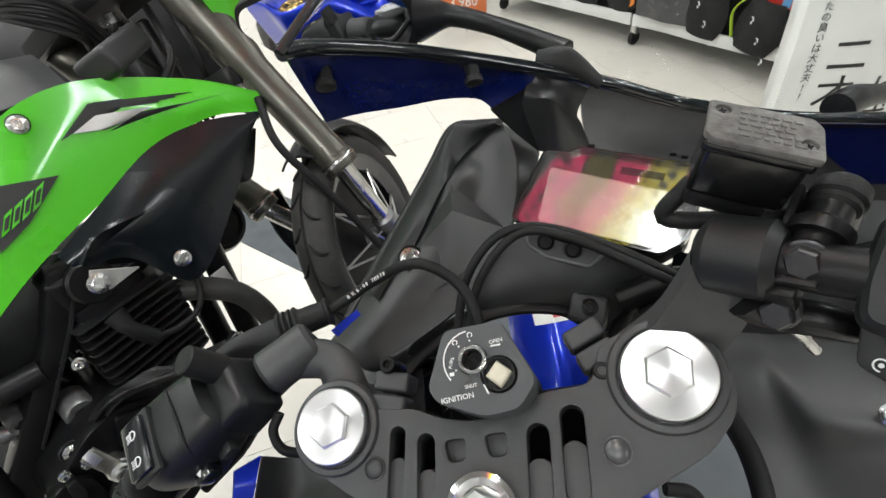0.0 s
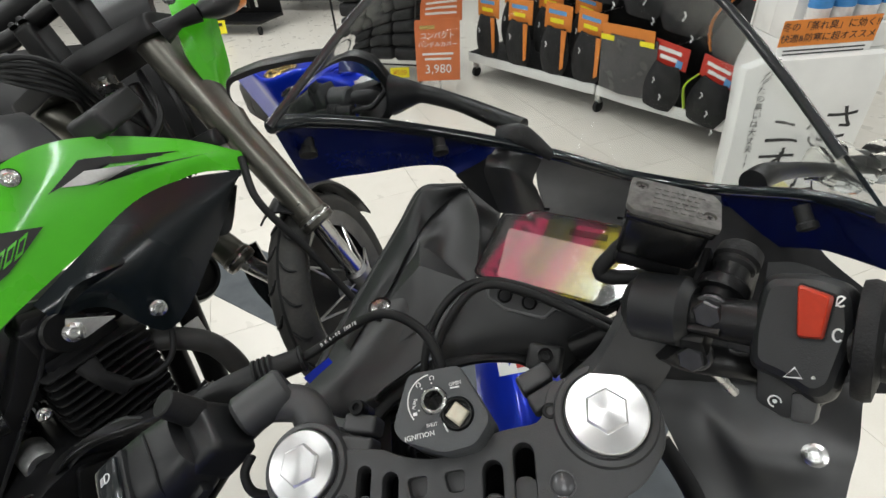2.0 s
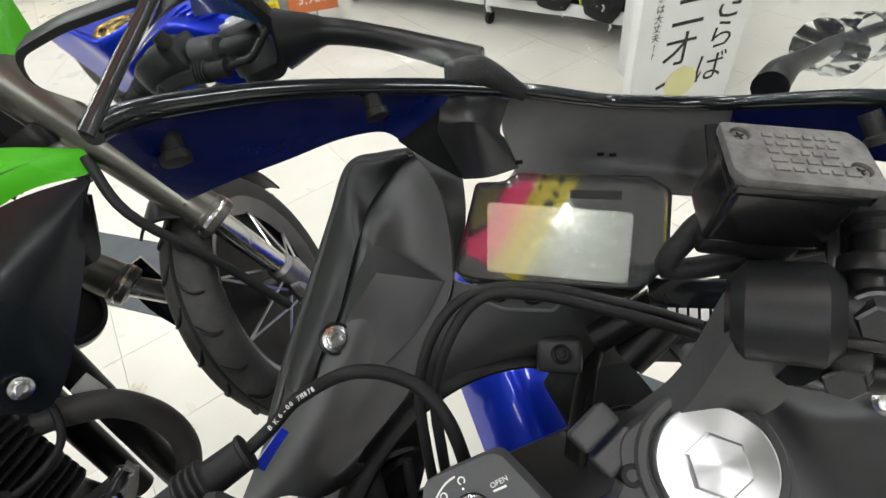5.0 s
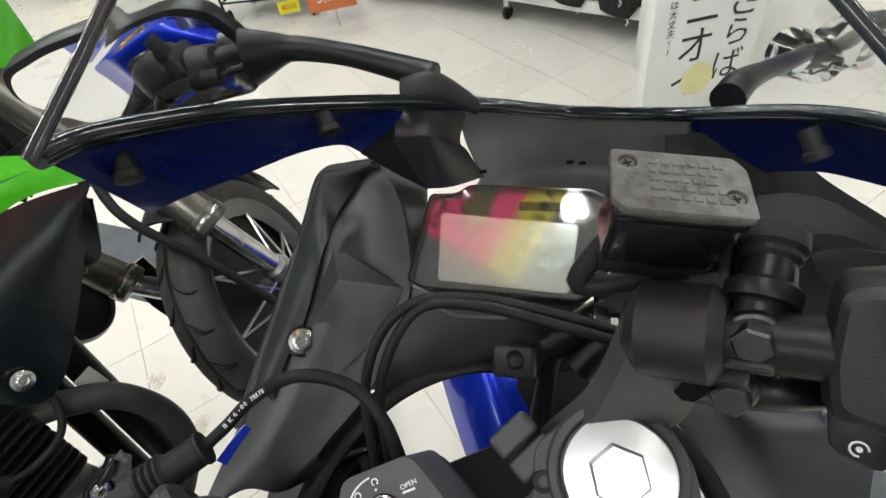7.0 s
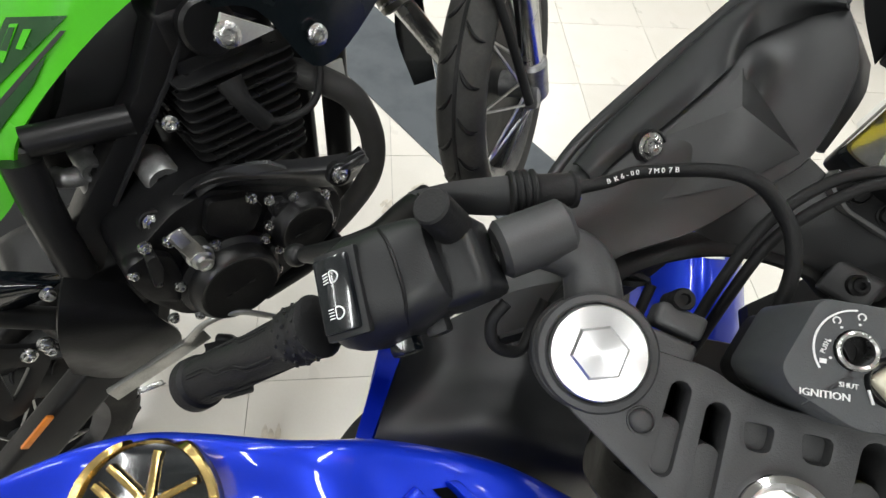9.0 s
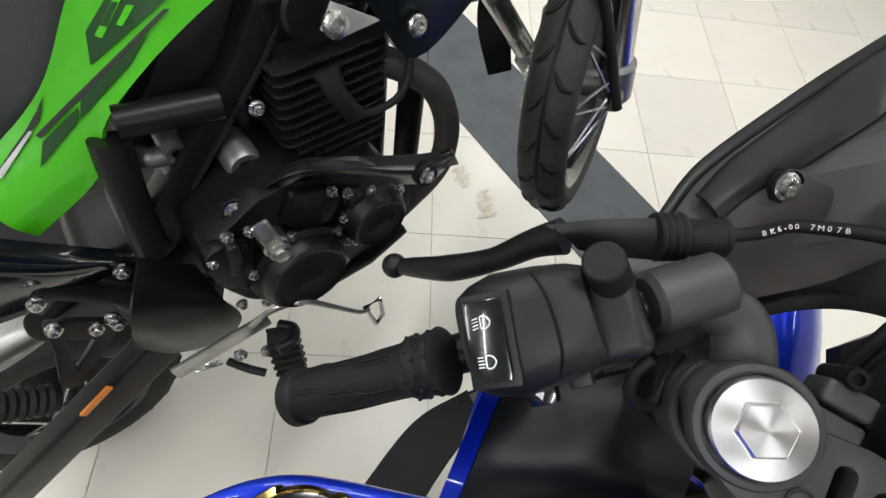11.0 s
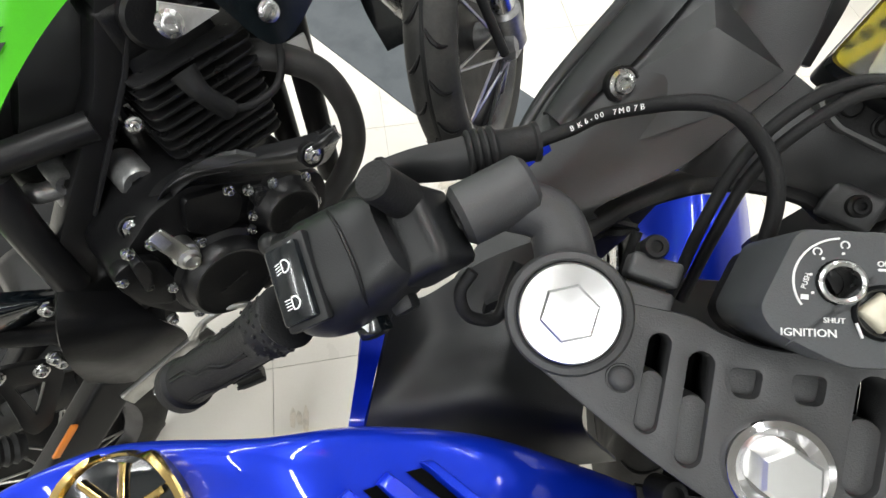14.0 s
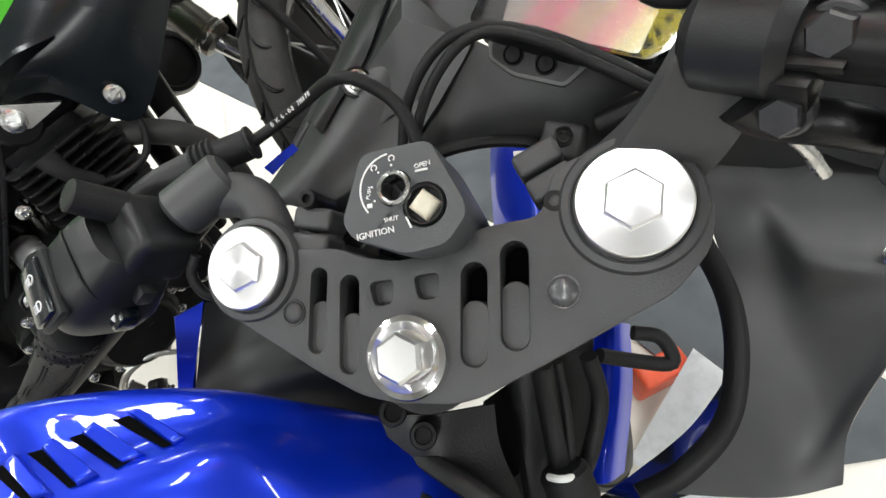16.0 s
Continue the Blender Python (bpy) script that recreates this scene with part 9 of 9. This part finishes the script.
m = CM @ Matrix.Translation((-0.09, -0.012, 0.645)) @ Matrix.Rotation(math.pi / 2, 4, "X")
bm = B()
box(bm, 0.28, 0.075, 0.003, m @ Matrix.Translation((0, 0.02, 0)), 0.0005, 1)
part("board", bm, ORCARD, th)
bm = B()
box(bm, 0.28, 0.055, 0.003, m @ Matrix.Translation((0, -0.046, 0)), 0.0005, 1)
part("small_print_board", bm, PAPER, th)
lettering("card_words", "冬の「蒸れ臭」に効く!!", 0.027, m @ Matrix.Translation((0, 0.037, 0.002)), INK, th)
lettering("card_words", "快適&防寒に超オススメ", 0.026, m @ Matrix.Translation((0, 0.004, 0.002)), INK, th)
for k in range(4):
    bm = B()
    box(bm, 0.24, 0.004, 0.001, m @ Matrix.Translation((0, -0.03 - 0.011 * k, 0.002)))
    part("printed_bar", bm, INK, th)

# ---- far racks beyond the green motorcycle ----
FM = frame3(V((-2.3434, 5.1552, -0.0727)).xy.to_3d(), (0.95, -0.3, 0), (0.3, 0.95, 0))
far = thing("tool_rack", FM.translation, "wheeled black rack hung with coloured tools", "rack")
bm = B()
box(bm, 1.0, 0.40, 0.03, FM @ Matrix.Translation((-0.1, 0.2, 0.12)), 0.005)
box(bm, 1.0, 0.02, 1.3, FM @ Matrix.Translation((-0.1, 0.40, 0.75)), 0.005)
part("rack_frame", bm, SATIN, far)
for i in range(14):
    bm = B()
    x = -0.55 + i * 0.07
    cyl(bm, FM @ V(x, 0.05 + 0.03 * (i % 2), 0.25), FM @ V(x, 0.05 + 0.03 * (i % 2), 0.62), 0.013, seg=8)
    tool = part("tool_shaft", bm, (BLACKHOLE, STEEL)[i % 2], far)
    bm = B()
    cyl(bm, FM @ V(x, 0.05 + 0.03 * (i % 2), 0.58), FM @ V(x, 0.05 + 0.03 * (i % 2), 0.78), 0.022, seg=10, bevel=0.004)
    part("tool_handle", bm, (SKY, ORANGE, YELCARD, BLACKHOLE)[i % 4], tool)
for x in (-0.55, 0.35):
    bm = B()
    c0 = FM @ V(x, 0.04, 0.04)
    cyl(bm, c0 - V(0.012, 0, 0), c0 + V(0.012, 0, 0), 0.04, seg=14)
    part("castor", bm, RUBBER, far)
th, m = board("price_strip", (-2.4199, 4.9232, 0.1316), eye, 0.30, 0.12, YELCARD, "yellow and red price strip on the tool rack", "sign", -0.08)
for k in range(2):
    bm = B()
    box(bm, 0.24 - 0.06 * k, 0.03, 0.001, m @ Matrix.Translation((0, 0.025 - 0.045 * k, 0)))
    part("printed_bar", bm, (INK, DARKRED)[k], th)
LM = frame3(V((-1.7918, 6.0515, -0.0914)).xy.to_3d(), (0.9, -0.4, 0), (0.4, 0.9, 0))
low_shelf = thing("low_table", LM.translation, "low grey display table with boxes and lilac plush", "table")
bm = B()
box(bm, 1.1, 0.6, 0.04, LM @ Matrix.Translation((0, 0.3, 0.42)), 0.006)
box(bm, 1.0, 0.5, 0.03, LM @ Matrix.Translation((0, 0.3, 0.12)), 0.006)
for x in (-0.5, 0.5):
    for y in (0.05, 0.55):
        cyl(bm, LM @ V(x, y, 0.0), LM @ V(x, y, 0.42), 0.02, seg=8)
part("table_frame", bm, FORGED, low_shelf)
for x in (-0.25, 0.12):
    bm = B()
    box(bm, 0.33, 0.3, 0.13, LM @ Matrix.Translation((x, 0.25, 0.505)), 0.004)
    bx = solid("carton", bm, mat("carton_white", (0.62, 0.64, 0.68), 0.5), "pale open carton with a blue band on the table", "box", "cartons")
for i in range(5):
    bm = B()
    bmesh.ops.create_icosphere(bm, subdivisions=2, radius=0.055, matrix=LM @ Matrix.Translation((-0.32 + 0.11 * i, 0.2 + 0.05 * (i % 2), 0.61)) @ Matrix.Diagonal((1.3, 1, 0.8, 1)))
    solid("plush_ball", bm, PURPLE, "small lilac plush toy in the carton", "toy", "plush toys")

# ---- floor tiles, nearest ones singly ----
tile_a = radians(22)
TMr = Matrix.Rotation(tile_a, 4, "Z")
tb = B()
prism(tb, [(-0.1492, -0.1492), (0.1492, -0.1492), (0.1492, 0.1492), (-0.1492, 0.1492)], -0.0045, 0.0)
tile_mesh = bpy.data.meshes.new("tile")
tb.to_mesh(tile_mesh)
tb.free()
tile_mesh.materials.append(FLOORM)
verts, faces = [], []
for i in range(-40, 41):
    for j in range(-40, 41):
        p = TMr @ V(i * 0.3 + 0.07, j * 0.3 + 0.11, 0)
        if not (-6.9 < p.x < 4.9 and -4.9 < p.y < 7.9):
            continue
        if -1.35 < p.x < 1.75 and -0.35 < p.y < 3.4 and (p - V(0.1, 1.2, 0)).length < 2.05:
            o = new("tile", tile_mesh)
            o.parent = floor
            o.matrix_local = Matrix.Translation(p) @ TMr
        else:
            k = len(verts)
            for dx, dy in ((-1, -1), (1, -1), (1, 1), (-1, 1)):
                q = TMr @ V(i * 0.3 + 0.07 + dx * 0.1492, j * 0.3 + 0.11 + dy * 0.1492, 0)
                verts.append((q.x, q.y, -0.0))
            faces.append((k, k + 1, k + 2, k + 3))
            for a, b in ((0, 1), (1, 2), (2, 3), (3, 0)):
                va, vb = verts[k + a], verts[k + b]
                n = len(verts)
                verts += [(va[0], va[1], -0.0045), (vb[0], vb[1], -0.0045)]
                faces.append((k + b, k + a, n, n + 1))
me = bpy.data.meshes.new("far_tiles")
me.from_pydata(verts, [], faces)
me.materials.append(FLOORM)
o = new("far_tiles", me)
o.parent = floor
o["kind"] = "stuff"
